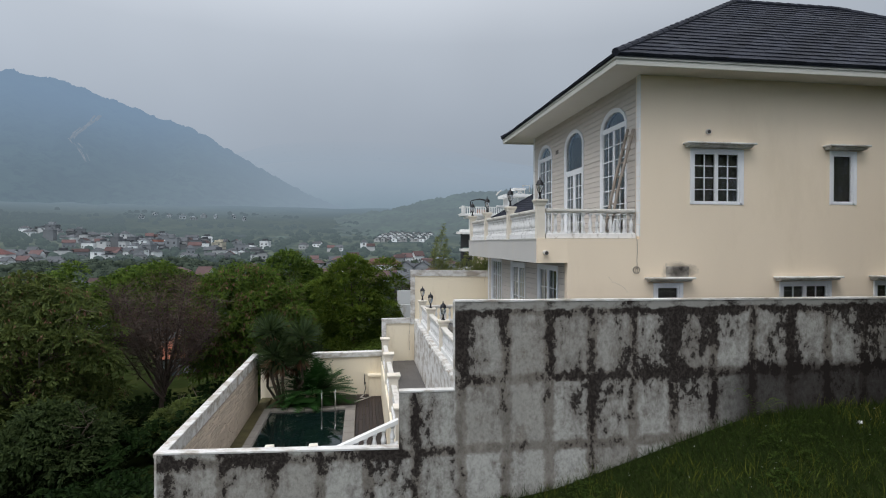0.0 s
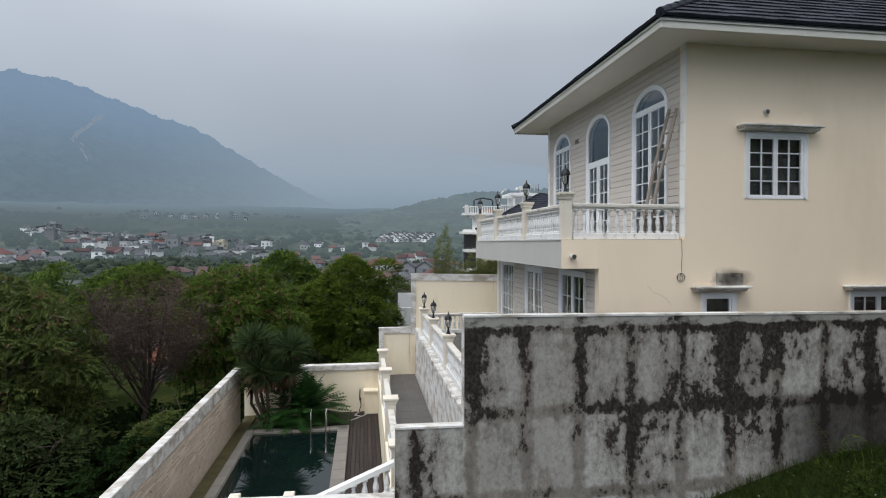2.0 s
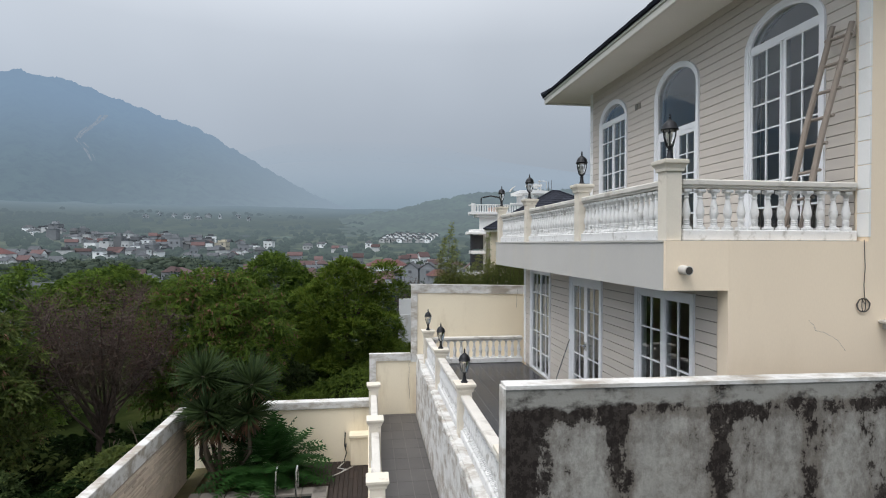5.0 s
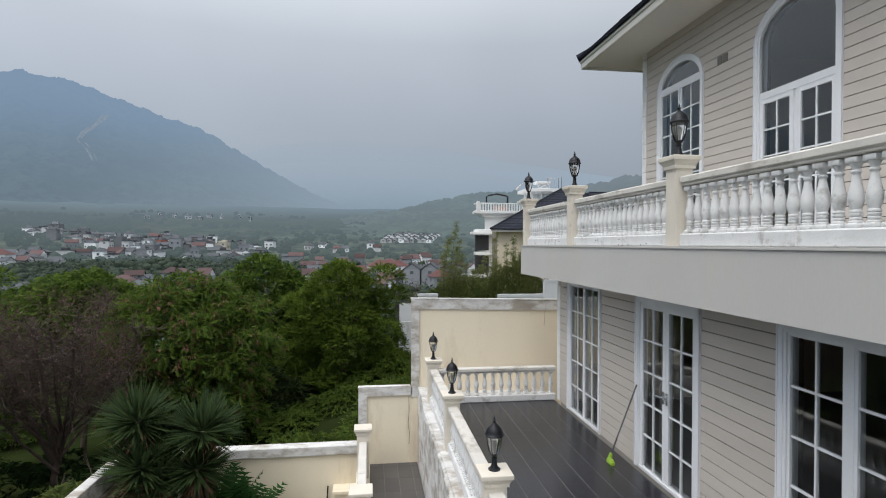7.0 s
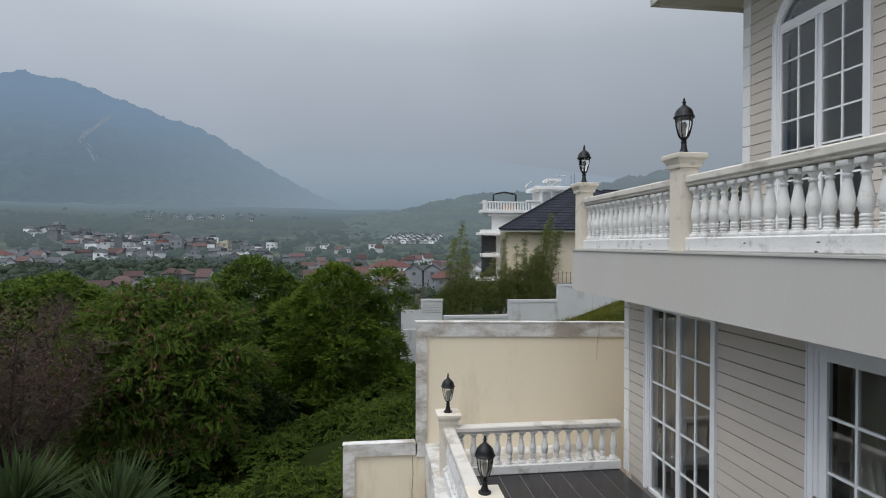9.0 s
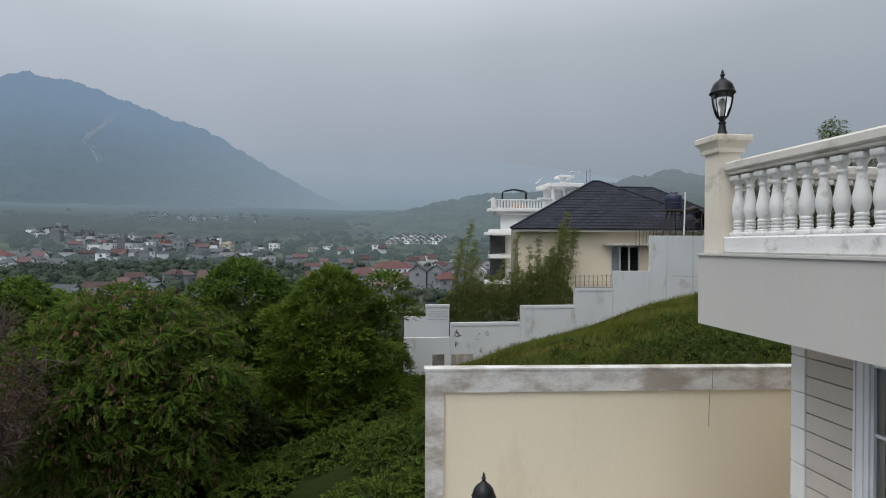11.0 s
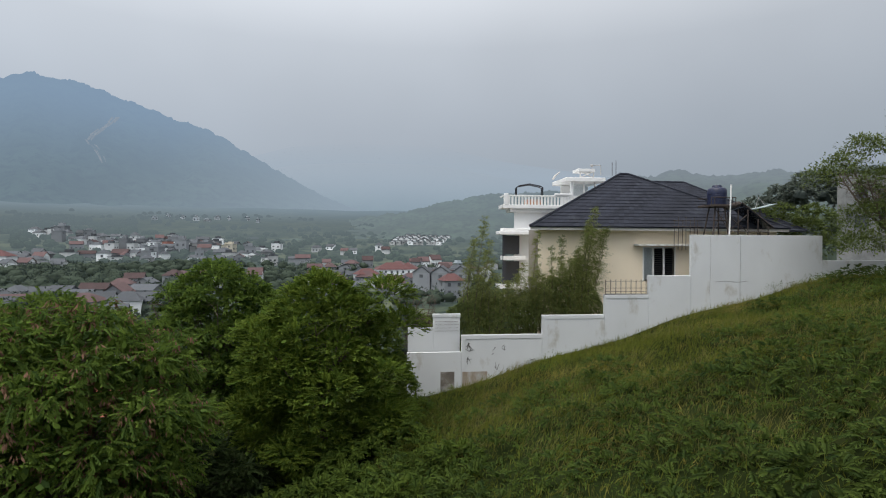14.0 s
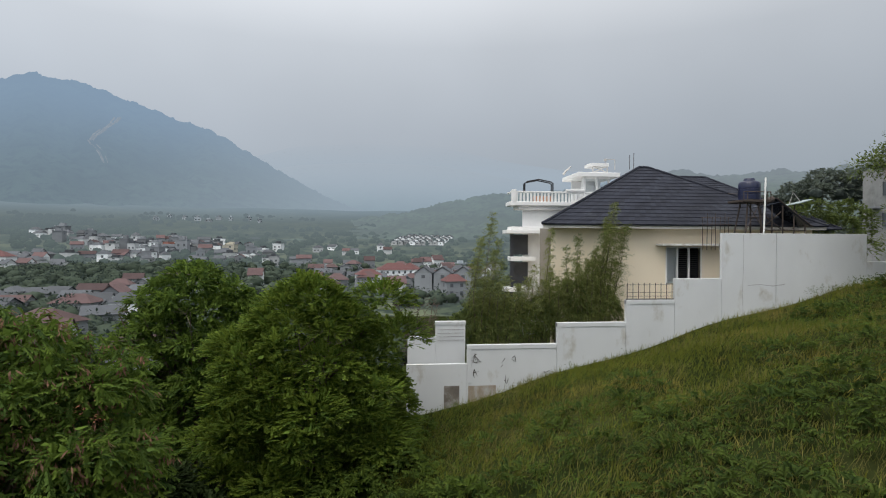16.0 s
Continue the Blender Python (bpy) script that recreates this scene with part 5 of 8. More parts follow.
def town_house(w, d, h, kind, wall, roof):
    t = thing("town_house", {"gable": "small gabled house in the valley town", "flat": "flat-roofed block in the valley town", "hip": "hip-roofed house in the valley town"}[kind], "house", group="houses of the town")
    part("wall", Shape().box(-w / 2, w / 2, -d / 2, d / 2, -4, h), wall, t)
    if kind == "flat":
        part("roof", Shape().box(-w / 2 - 0.3, w / 2 + 0.3, -d / 2 - 0.3, d / 2 + 0.3, h, h + 0.35).box(-w / 4, w / 5, -d / 4, d / 4, h + 0.35, h + 2.2), roof, t)
    elif kind == "gable":
        pr = [(-d / 2 - 0.5, h - 0.2), (0, h + 0.36 * d), (d / 2 + 0.5, h - 0.2)]
        part("wall", Shape().prism([(-d / 2, h), (0, h + 0.33 * d), (d / 2, h)], lambda u, v, n: (n, u, v), -w / 2, w / 2), wall, t)
        part("roof", Shape().prism([pr[0], (0, h + 0.36 * d), pr[2], (d / 2 + 0.5, h + 0.0), (0, h + 0.36 * d + 0.22), (-d / 2 - 0.5, h + 0.0)], lambda u, v, n: (n, u, v), -w / 2 - 0.4, w / 2 + 0.4), roof, t)
    else:
        o = 0.5
        part("roof", Shape().add([(-w / 2 - o, -d / 2 - o, h), (w / 2 + o, -d / 2 - o, h), (w / 2 + o, d / 2 + o, h), (-w / 2 - o, d / 2 + o, h), (-w / 5, 0, h + 0.33 * d), (w / 5, 0, h + 0.33 * d)],
                                 [(0, 1, 5, 4), (1, 2, 5), (2, 3, 4, 5), (3, 0, 4), (0, 3, 2, 1)]), roof, t)
    wme = Shape().box(-0.6, 0.6, -0.05, 0.05, -0.7, 0.7).mesh("window", HAZE_DARK)
    n = max(2, int(w / 3))
    for lev in range(max(1, int(h / 3))):
        for i in range(n):
            part("window", wme, None, t, at=(-w / 2 + (i + 0.5) * w / n, -d / 2 - 0.02, 1.7 + 3 * lev))
    part("window", Shape().box(-w / 2 - 0.05, -w / 2 + 0.05, -0.8, 0.8, h - 2.2, h - 0.8), HAZE_DARK, t)
    return t


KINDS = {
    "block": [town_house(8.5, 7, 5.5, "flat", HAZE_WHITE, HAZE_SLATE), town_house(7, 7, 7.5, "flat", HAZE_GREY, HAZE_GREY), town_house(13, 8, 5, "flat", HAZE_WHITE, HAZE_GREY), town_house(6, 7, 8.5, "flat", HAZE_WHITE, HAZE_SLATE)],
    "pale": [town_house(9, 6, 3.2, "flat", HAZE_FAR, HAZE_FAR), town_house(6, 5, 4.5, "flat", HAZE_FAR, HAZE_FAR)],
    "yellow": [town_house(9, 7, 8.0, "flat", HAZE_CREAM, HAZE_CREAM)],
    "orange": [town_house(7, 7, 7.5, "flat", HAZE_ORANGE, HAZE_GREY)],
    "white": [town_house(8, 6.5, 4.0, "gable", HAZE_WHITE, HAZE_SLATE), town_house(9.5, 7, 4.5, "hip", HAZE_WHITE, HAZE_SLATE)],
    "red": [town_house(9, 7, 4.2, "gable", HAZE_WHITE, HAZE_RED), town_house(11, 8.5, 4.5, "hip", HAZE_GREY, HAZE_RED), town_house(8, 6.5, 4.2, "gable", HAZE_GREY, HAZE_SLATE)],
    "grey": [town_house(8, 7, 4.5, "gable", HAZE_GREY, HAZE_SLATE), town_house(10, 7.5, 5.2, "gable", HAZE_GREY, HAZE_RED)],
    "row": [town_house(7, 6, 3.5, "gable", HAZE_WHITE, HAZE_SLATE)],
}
spare = {id(t): t for v in KINDS.values() for t in v}


def place_house(t, px, r, turn):
    a = bearing(px)
    x, y = 1 + r * math.sin(a), 12 + r * math.cos(a)
    m = pose(x, y, valley_ground(x, y), 0, 0, turn) @ Matrix.Diagonal((rng.uniform(0.75, 1.25), rng.uniform(0.8, 1.2), rng.uniform(0.8, 1.25), 1.0))
    if id(t) in spare:
        spare.pop(id(t)).matrix_basis = m
    else:
        copy_thing(t, m)


for px0, px1, r0, r1, n, kinds in ((70, 130, 600, 650, 5, "block white"), (105, 220, 560, 630, 13, "block white"), (140, 300, 470, 600, 24, "block white grey"), (230, 400, 450, 600, 38, "block block white grey"), (360, 500, 440, 560, 22, "block white grey"),
                                   (-30, 130, 430, 500, 20, "red white white"), (-30, 300, 240, 330, 9, "red red grey grey white"), (-80, 300, 120, 230, 23, "red red grey grey grey white"), (560, 800, 250, 420, 44, "red red red grey white"),
                                   (240, 480, 250, 330, 8, "red grey"), (280, 470, 800, 850, 9, "pale"), (300, 312, 545, 550, 1, "orange"), (412, 424, 500, 510, 2, "yellow"), (520, 700, 420, 560, 10, "red grey white"), (800, 880, 300, 420, 8, "white red"), (1180, 1560, 330, 450, 9, "white red")):
    for i in range(n):
        t = rng.choice(KINDS[rng.choice(kinds.split())])
        px = px0 + (px1 - px0) * (i + rng.random()) / n
        place_house(t, px, r0 + (r1 - r0) * rng.random(), rng.choice((0, 90, 12, -20, 180)) + rng.uniform(-8, 8))
# a red-roofed house in the trees
rh = town_house(6.5, 6, 3.4, "hip", HAZE_GREY, mat("orange_tile_roof", (0.30, 0.10, 0.055), 0.85, 0.15, 0.5, 3, 0))
rh.matrix_basis = pose(-20.2, 68, -12.4, 0, 0, 20)
VILLA_RED = mat("town_bright_red_roof", (0.112, 0.050, 0.048), 0.9, 0.15, 0.4, 3, 0)
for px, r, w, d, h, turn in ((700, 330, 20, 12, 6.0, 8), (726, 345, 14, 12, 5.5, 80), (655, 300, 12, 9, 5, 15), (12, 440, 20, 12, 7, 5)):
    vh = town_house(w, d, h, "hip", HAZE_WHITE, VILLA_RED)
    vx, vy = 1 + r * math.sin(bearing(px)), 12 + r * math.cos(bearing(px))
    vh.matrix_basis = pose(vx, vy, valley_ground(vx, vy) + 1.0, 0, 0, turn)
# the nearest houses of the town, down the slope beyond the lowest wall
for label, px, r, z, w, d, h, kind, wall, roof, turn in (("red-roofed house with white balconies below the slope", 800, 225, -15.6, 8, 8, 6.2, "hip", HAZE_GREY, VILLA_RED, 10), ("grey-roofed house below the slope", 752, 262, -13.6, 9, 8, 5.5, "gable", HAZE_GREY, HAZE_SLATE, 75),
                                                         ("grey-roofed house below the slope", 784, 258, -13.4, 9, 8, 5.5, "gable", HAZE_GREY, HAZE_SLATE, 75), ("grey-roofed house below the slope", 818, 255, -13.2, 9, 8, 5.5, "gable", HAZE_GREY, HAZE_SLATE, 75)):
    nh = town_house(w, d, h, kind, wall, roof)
    tagged(nh, label, "house", group="houses of the town")
    nh.matrix_basis = pose(1 + r * math.sin(bearing(px)), 12 + r * math.cos(bearing(px)), z, 0, 0, turn)
    if kind == "hip":
        part("balcony", Shape().box(-4.6, 4.6, -5.2, -4.0, 3.2, 3.5), HAZE_WHITE, nh)
        for i in range(12):
            part("baluster", Shape().box(-4.5 + i * 0.8, -4.1 + i * 0.8, -5.15, -5.0, 3.5, 4.3), HAZE_WHITE, nh)
        part("rail", Shape().box(-4.6, 4.6, -5.2, -4.95, 4.3, 4.5), HAZE_WHITE, nh)
for j in range(4):
    for i in range(9):
        place_house(KINDS["row"][0], 700 + i * 10 + j * 5, 585 + j * 18, 70)
for t in spare.values():
    t.matrix_basis = pose(60 + 10 * rng.random(), 430, valley_ground(65, 430), 0, 0, 20)


# ---- leaves ----
def unit(n):
    v = nrng.normal(size=(n, 3))
    return v / np.linalg.norm(v, axis=1)[:, None]


def leaf_mesh(name, base, axis, side, material, curl=0.0):
    """One folded leaf for each row: it starts at base, runs along axis and is as wide as side."""
    n = len(base)
    up = np.cross(axis, side)
    up /= np.maximum(np.linalg.norm(up, axis=1), 1e-9)[:, None]
    ln = np.linalg.norm(axis, axis=1)[:, None]
    v = np.empty((n, 4, 3))
    v[:, 0] = base
    v[:, 1] = base + axis * 0.45 + side * 0.5 + up * ln * curl
    v[:, 2] = base + axis
    v[:, 3] = base + axis * 0.45 - side * 0.5 + up * ln * curl
    me = bpy.data.meshes.new(name)
    me.vertices.add(4 * n)
    me.vertices.foreach_set("co", v.ravel())
    me.loops.add(4 * n)
    me.loops.foreach_set("vertex_index", np.arange(4 * n, dtype=np.int32))
    me.polygons.add(n)
    me.polygons.foreach_set("loop_start", np.arange(0, 4 * n, 4, dtype=np.int32))
    me.polygons.foreach_set("loop_total", np.full(n, 4, dtype=np.int32))
    me.update(calc_edges=True)
    me.materials.append(material)
    return me


def crown_points(blobs, clusters, per, spread, flat=0.5, inner=0.25, zmin=-0.55, sag=0.0):
    """Leaf positions in clusters over lumpy blobs (x, y, z, rx, ry, rz)."""
    vol = np.array([b[3] * b[4] + b[3] * b[5] for b in blobs])
    pick = nrng.choice(len(blobs), size=clusters, p=vol / vol.sum())
    B = np.array(blobs)[pick]
    d = unit(clusters)
    d[:, 2] = np.where(d[:, 2] < zmin, -d[:, 2], d[:, 2])
    lump = np.array([noise.noise(Vector(tuple(p * 2.3 + b[:3]))) for p, b in zip(d, B)])
    rad = np.where(nrng.random(clusters) < inner, 0.45 + 0.4 * nrng.random(clusters), 0.90 + 0.12 * nrng.random(clusters)) + 0.22 * lump
    c = B[:, :3] + d * B[:, 3:] * rad[:, None]
    pts = np.repeat(c, per, axis=0)
    off = unit(len(pts)) * (nrng.random(len(pts)) ** 0.5)[:, None] * spread
    off[:, 2] *= flat
    out = np.repeat(d, per, axis=0)
    off[:, 2] -= sag * (off[:, 0] * out[:, 0] + off[:, 1] * out[:, 1])
    return pts + off, out, off


def foliage(name, blobs, clusters, per, spread, size, width, material, flat=0.5, droop=0.2, inner=0.25, zmin=-0.55, sag=0.0, loose=0.5):
    p, out, off = crown_points(blobs, clusters, per, spread, flat, inner, zmin, sag)
    n = len(p)
    ax = off / np.maximum(np.linalg.norm(off, axis=1), 1e-6)[:, None] + 0.5 * out * np.array([1, 1, min(1.0, 2 * loose)]) + loose * unit(n)
    ax[:, 2] -= droop
    ax /= np.linalg.norm(ax, axis=1)[:, None]
    sd = np.cross(ax, unit(n) * loose + np.array([0, 0, 1.0]))
    sd /= np.maximum(np.linalg.norm(sd, axis=1), 1e-6)[:, None]
    ln = size * (0.65 + 0.7 * nrng.random(n))[:, None]
    return leaf_mesh(name, p, ax * ln, sd * ln * width, material, 0.06)


def trunk_shape(base, top, r, limbs, spread, height, twigs=0, twig_len=1.0):
    s = Shape()
    b, t = Vector(base), Vector(top)
    mid = b.lerp(t, 0.5) + Vector((rng.uniform(-0.2, 0.2), rng.uniform(-0.2, 0.2), 0))
    s.tube([b, mid, t], [r, r * 0.8, r * 0.6], 8)
    for i in range(limbs):
        a = 2 * math.pi * (i + 0.6 * rng.random()) / limbs
        st = b.lerp(t, 0.55 + 0.45 * rng.random())
        e = t + Vector((math.cos(a) * spread * rng.uniform(0.5, 1), math.sin(a) * spread * rng.uniform(0.5, 1), height * rng.uniform(0.3, 1)))
        k = st.lerp(e, 0.5) + Vector((0, 0, -0.1 * spread))
        s.tube([st, k, e], [r * 0.45, r * 0.3, r * 0.1], 6)
        for j in range(twigs):
            q = k.lerp(e, rng.random())
            dv = Vector((rng.gauss(0, 1), rng.gauss(0, 1), rng.gauss(0.5, 0.7))).normalized() * twig_len * rng.uniform(0.5, 1.2)
            m = q + dv * 0.5 + Vector((rng.gauss(0, 0.1), rng.gauss(0, 0.1), rng.gauss(0, 0.1)))
            s.tube([q, m, q + dv], [0.018, 0.012, 0.005], 4)
            for _ in range(3):
                dw = (dv.normalized() + Vector((rng.gauss(0, 0.6), rng.gauss(0, 0.6), rng.gauss(0, 0.6)))).normalized() * twig_len * 0.5
                s.tube([m, m + dw], [0.008, 0.004], 3)
    return s


def sprays(name, lobes, density, pairs, length, leaflet, material, arch=0.35, wild=0.35, zmin=-0.2, lift=0.1, hang=0.15, flat=0.5):
    """Leafy sprays, each one joined blade of leaflets along a rib, over the open sides of the lobes (x, y, z, rx, ry, rz)."""
    L = np.array(lobes, float)
    area = 4 * math.pi * ((L[:, 3] * L[:, 4] + L[:, 3] * L[:, 5] + L[:, 4] * L[:, 5]) / 3)
    pick = np.repeat(np.arange(len(L)), np.maximum(1, (area * density).astype(int)))
    d = unit(len(pick))
    d[:, 2] = np.where(d[:, 2] < zmin, -d[:, 2], d[:, 2])
    base = L[pick, :3] + L[pick, 3:] * d * (0.78 + 0.26 * nrng.random(len(pick)))[:, None]
    hidden = np.zeros(len(pick), bool)
    for i, q in enumerate(L):
        hidden |= (pick != i) & ((((base - q[:3]) / (q[3:] * 0.80)) ** 2).sum(1) < 1)
    base, d = base[~hidden], d[~hidden]
    m = len(base)
    f = d * np.array([1, 1, flat]) + wild * unit(m) + np.array([0, 0, lift])
    f /= np.linalg.norm(f, axis=1)[:, None]
    side = np.cross(f, np.array([0, 0, 1.0]) + 0.25 * unit(m))
    side /= np.maximum(np.linalg.norm(side, axis=1), 1e-6)[:, None]
    ln = length * (0.65 + 0.7 * nrng.random(m))[:, None]
    k = np.linspace(0.0, 1.0, pairs + 1)
    P = base[:, None] + f[:, None] * ln[:, None] * k[None, :, None]
    P[:, :, 2] -= arch * ln * k[None, :] ** 2
    step = P[:, 1:] - P[:, :-1]
    lf = leaflet * (0.7 + 0.6 * np.sin(math.pi * (0.18 + 0.72 * k[:-1])))[None, :, None] * (0.8 + 0.4 * nrng.random((m, pairs, 1)))
    fwd = step / np.maximum(np.linalg.norm(step, axis=2), 1e-6)[:, :, None]
    per = (pairs + 1) + 4 * pairs
    V = np.empty((m, per, 3))
    V[:, :pairs + 1] = P
    F = []
    for j, sg in enumerate((-1, 1)):
        tip = P[:, :-1] + 0.7 * step + (sg * side[:, None] + 0.55 * fwd) * lf
        tip[:, :, 2] -= hang * lf[:, :, 0] * (0.4 + 1.2 * nrng.random((m, pairs)))
        o = pairs + 1 + 2 * pairs * j
        V[:, o:o + pairs] = P[:, :-1] + 0.5 * (tip - P[:, :-1]) - 0.22 * fwd * lf
        V[:, o + pairs:o + 2 * pairs] = tip
        F += [(i, o + i, o + pairs + i, i + 1) for i in range(pairs)]
    idx = (np.array(F, dtype=np.int32)[None] + (per * np.arange(m, dtype=np.int32))[:, None, None]).reshape(-1)
    me = bpy.data.meshes.new(name)
    me.vertices.add(m * per)
    me.vertices.foreach_set("co", V.ravel())
    me.loops.add(len(idx))
    me.loops.foreach_set("vertex_index", idx)
    me.polygons.add(len(idx) // 4)
    me.polygons.foreach_set("loop_start", np.arange(0, len(idx), 4, dtype=np.int32))
    me.polygons.foreach_set("loop_total", np.full(len(idx) // 4, 4, dtype=np.int32))
    me.update(calc_edges=True)
    me.materials.append(material)
    return me


def crown_lobes(x, y, top, bottom, rx, ry, n, size, wide=0.45, ragged=0.2):
    """Lobes over a domed crown, widest at the share wide of its height."""
    out = []
    for i in range(n):
        f = (i + 0.5) / n
        f = 1 - f ** 0.8 * 0.96
        a = 2.39996 * i + rng.uniform(-0.5, 0.5)
        e = (f - wide) / (1 - wide) if f > wide else (wide - f) / (wide + 0.25)
        env = math.sqrt(max(0.02, 1 - e * e))
        r = rng.uniform(*size)
        q = rng.uniform(1 - ragged, 1.0)
        z = bottom + (top - bottom) * f - r * 0.55
        out.append((x + max(0.0, rx * env * q - r * 0.8) * math.cos(a), y + max(0.0, ry * env * q - r * 0.8) * math.sin(a), z, r, r, r * rng.uniform(0.6, 0.8)))
    return out


def leafy_tree(label, x, y, top, rx, ry, leafmat, bottom=None, n=60, size=(0.8, 1.5), wide=0.45, density=10, pairs=6, length=0.7, leaflet=0.16, arch=0.35, wild=0.35, extra=None, zmin=-0.2, trunks=1, more=(),
               core=0.62, ragged=0.2, hang=0.15):
    z0 = float(ground_z(x, y))
    bottom = z0 + 0.8 if bottom is None else bottom
    t = thing("tree", label, "tree", (x, y, z0))
    lobes = crown_lobes(x, y, top, bottom, rx, ry, n, size, wide, ragged) + list(more)
    for i in range(trunks):
        bx_, by_ = x + (i - (trunks - 1) / 2) * 0.9, y - 0.3 * (i % 2)
        part("trunk", trunk_shape((bx_, by_, float(ground_z(bx_, by_)) - 0.4), (bx_ + 0.25, by_, z0 + (top - z0) * 0.5), 0.03 * rx + 0.06, 9, rx * 0.7, (top - z0) * 0.36, 3, 1.2), BARK, t, "brown bark")
    # shaded old leaves inside the crown
    h = top - bottom
    inner = [(x, y, bottom + h * 0.45, rx * core, ry * core, h * 0.40)] + [(a, b, c - 0.15 * r, r * 0.62, r2 * 0.62, r3 * 0.6) for a, b, c, r, r2, r3 in lobes]
    part("inner_leaves", foliage("inner_leaves", inner, int(20 * rx * ry), 18, 0.55, 0.25, 0.6, leafmat, 0.8, 0.3, 0.5), None, t)
    part("crown", sprays("crown", lobes, density, pairs, length, leaflet, leafmat, arch, wild, zmin, hang=hang), None, t)
    if extra:
        m, c2, sz = extra
        part("dry_leaves", foliage("dry_leaves", [(b[0], b[1], b[2], b[3] * 1.16, b[4] * 1.16, b[5] * 1.2) for b in lobes], c2, 7, 0.16, sz, 0.24, m, 0.8, 2.2, 0.0, -0.1), None, t, "hanging brown seed pods")
    return t


leafy_tree("broad green tree with layered feathery foliage below the slope", -0.9, 46.0, 2.65, 4.5, 4.2, LEAF_A, -6.3, n=150, size=(0.4, 1.2), wide=0.42, density=25, length=0.36, leaflet=0.084, arch=0.12, wild=0.40, pairs=3,
           more=((2.0, 46.4, 1.50, 1.25, 1.2, 0.95), (2.5, 46.2, 0.1, 1.3, 1.2, 1.0)), hang=0.15, zmin=-0.05, ragged=0.34)
leafy_tree("bushy green tree with hanging brown pods", -8.0, 38.6, 2.45, 4.8, 4.1, LEAF_B, -4.8, n=150, size=(0.4, 1.15), wide=0.55, density=18, length=0.42, leaflet=0.066, arch=0.3, wild=0.9, pairs=5, extra=(LEAF_BROWN, 1700, 0.19), core=0.80,
           hang=0.5, zmin=-0.05, ragged=0.42)
leafy_tree("tall bright green tree behind others", -6.6, 50.6, 3.05, 4.3, 3.6, LEAF_B, -5.5, n=80, size=(0.45, 1.1), wide=0.5, density=20, length=0.44, leaflet=0.10, arch=0.2, wild=0.8, pairs=3, trunks=3, hang=0.4, ragged=0.4)
leafy_tree("green tree among a dense stand", -15.6, 44.0, 2.2, 4.6, 4.0, LEAF_B, -1.4, n=56, density=14, length=0.48, leaflet=0.12, wild=0.8, pairs=3, hang=0.4)
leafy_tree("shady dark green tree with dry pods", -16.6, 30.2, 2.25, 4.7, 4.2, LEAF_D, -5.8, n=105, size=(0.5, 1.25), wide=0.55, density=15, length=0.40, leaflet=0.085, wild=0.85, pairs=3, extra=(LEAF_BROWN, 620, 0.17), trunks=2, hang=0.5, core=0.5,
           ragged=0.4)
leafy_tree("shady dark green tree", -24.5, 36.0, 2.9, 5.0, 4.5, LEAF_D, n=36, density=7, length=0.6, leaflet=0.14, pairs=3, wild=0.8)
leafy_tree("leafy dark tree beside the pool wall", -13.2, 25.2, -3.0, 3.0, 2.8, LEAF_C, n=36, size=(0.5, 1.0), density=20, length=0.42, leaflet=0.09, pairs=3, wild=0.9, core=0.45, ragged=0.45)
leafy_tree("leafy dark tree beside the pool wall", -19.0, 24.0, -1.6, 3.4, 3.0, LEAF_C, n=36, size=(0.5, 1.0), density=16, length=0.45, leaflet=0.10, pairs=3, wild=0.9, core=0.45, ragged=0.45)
leafy_tree("low tree under the taller crowns, shade painted into its leaves", -5.4, 42.5, -3.4, 3.0, 2.6, LEAF_C, n=26, density=14, length=0.45, leaflet=0.11, pairs=3, wild=0.7)
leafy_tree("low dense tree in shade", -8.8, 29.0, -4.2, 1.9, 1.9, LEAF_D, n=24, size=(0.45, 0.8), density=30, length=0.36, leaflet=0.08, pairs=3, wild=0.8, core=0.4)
leafy_tree("green tree among a dense stand", -26.0, 52.0, 2.2, 5.0, 4.5, LEAF_B, n=30, density=6, length=0.7, leaflet=0.16, pairs=3, wild=0.8)
leafy_tree("tall leafy tree standing on the grass above the concrete wall", 14.6, 5.4, 9.2, 5.0, 4.4, LEAF_D, 2.4, n=54, density=6, length=0.6, leaflet=0.16, pairs=3, wild=0.8)

# a half-bare brown tree
BX, BY = -11.4, 33.3
bz = float(ground_z(BX, BY))
bt = thing("tree", "half-bare brown tree with dry twigs and few leaves", "tree", (BX, BY, bz))
part("trunk", trunk_shape((BX, BY, bz), (BX + 0.2, BY, -3.6), 0.17, 22, 3.4, 5.2, 60, 1.0), TWIG, bt, "bare grey-brown limbs and twigs")
part("crown", foliage("crown", [(BX, BY, -0.5, 2.9, 2.8, 2.5), (BX - 1.6, BY, -1.6, 1.6, 1.6, 1.4), (BX + 1.5, BY, -1.3, 1.7, 1.6, 1.5)], 620, 9, 0.4, 0.10, 0.5, LEAF_WITHERED, 0.8, 0.6, 0.4), None, bt, "few withered brown leaves")

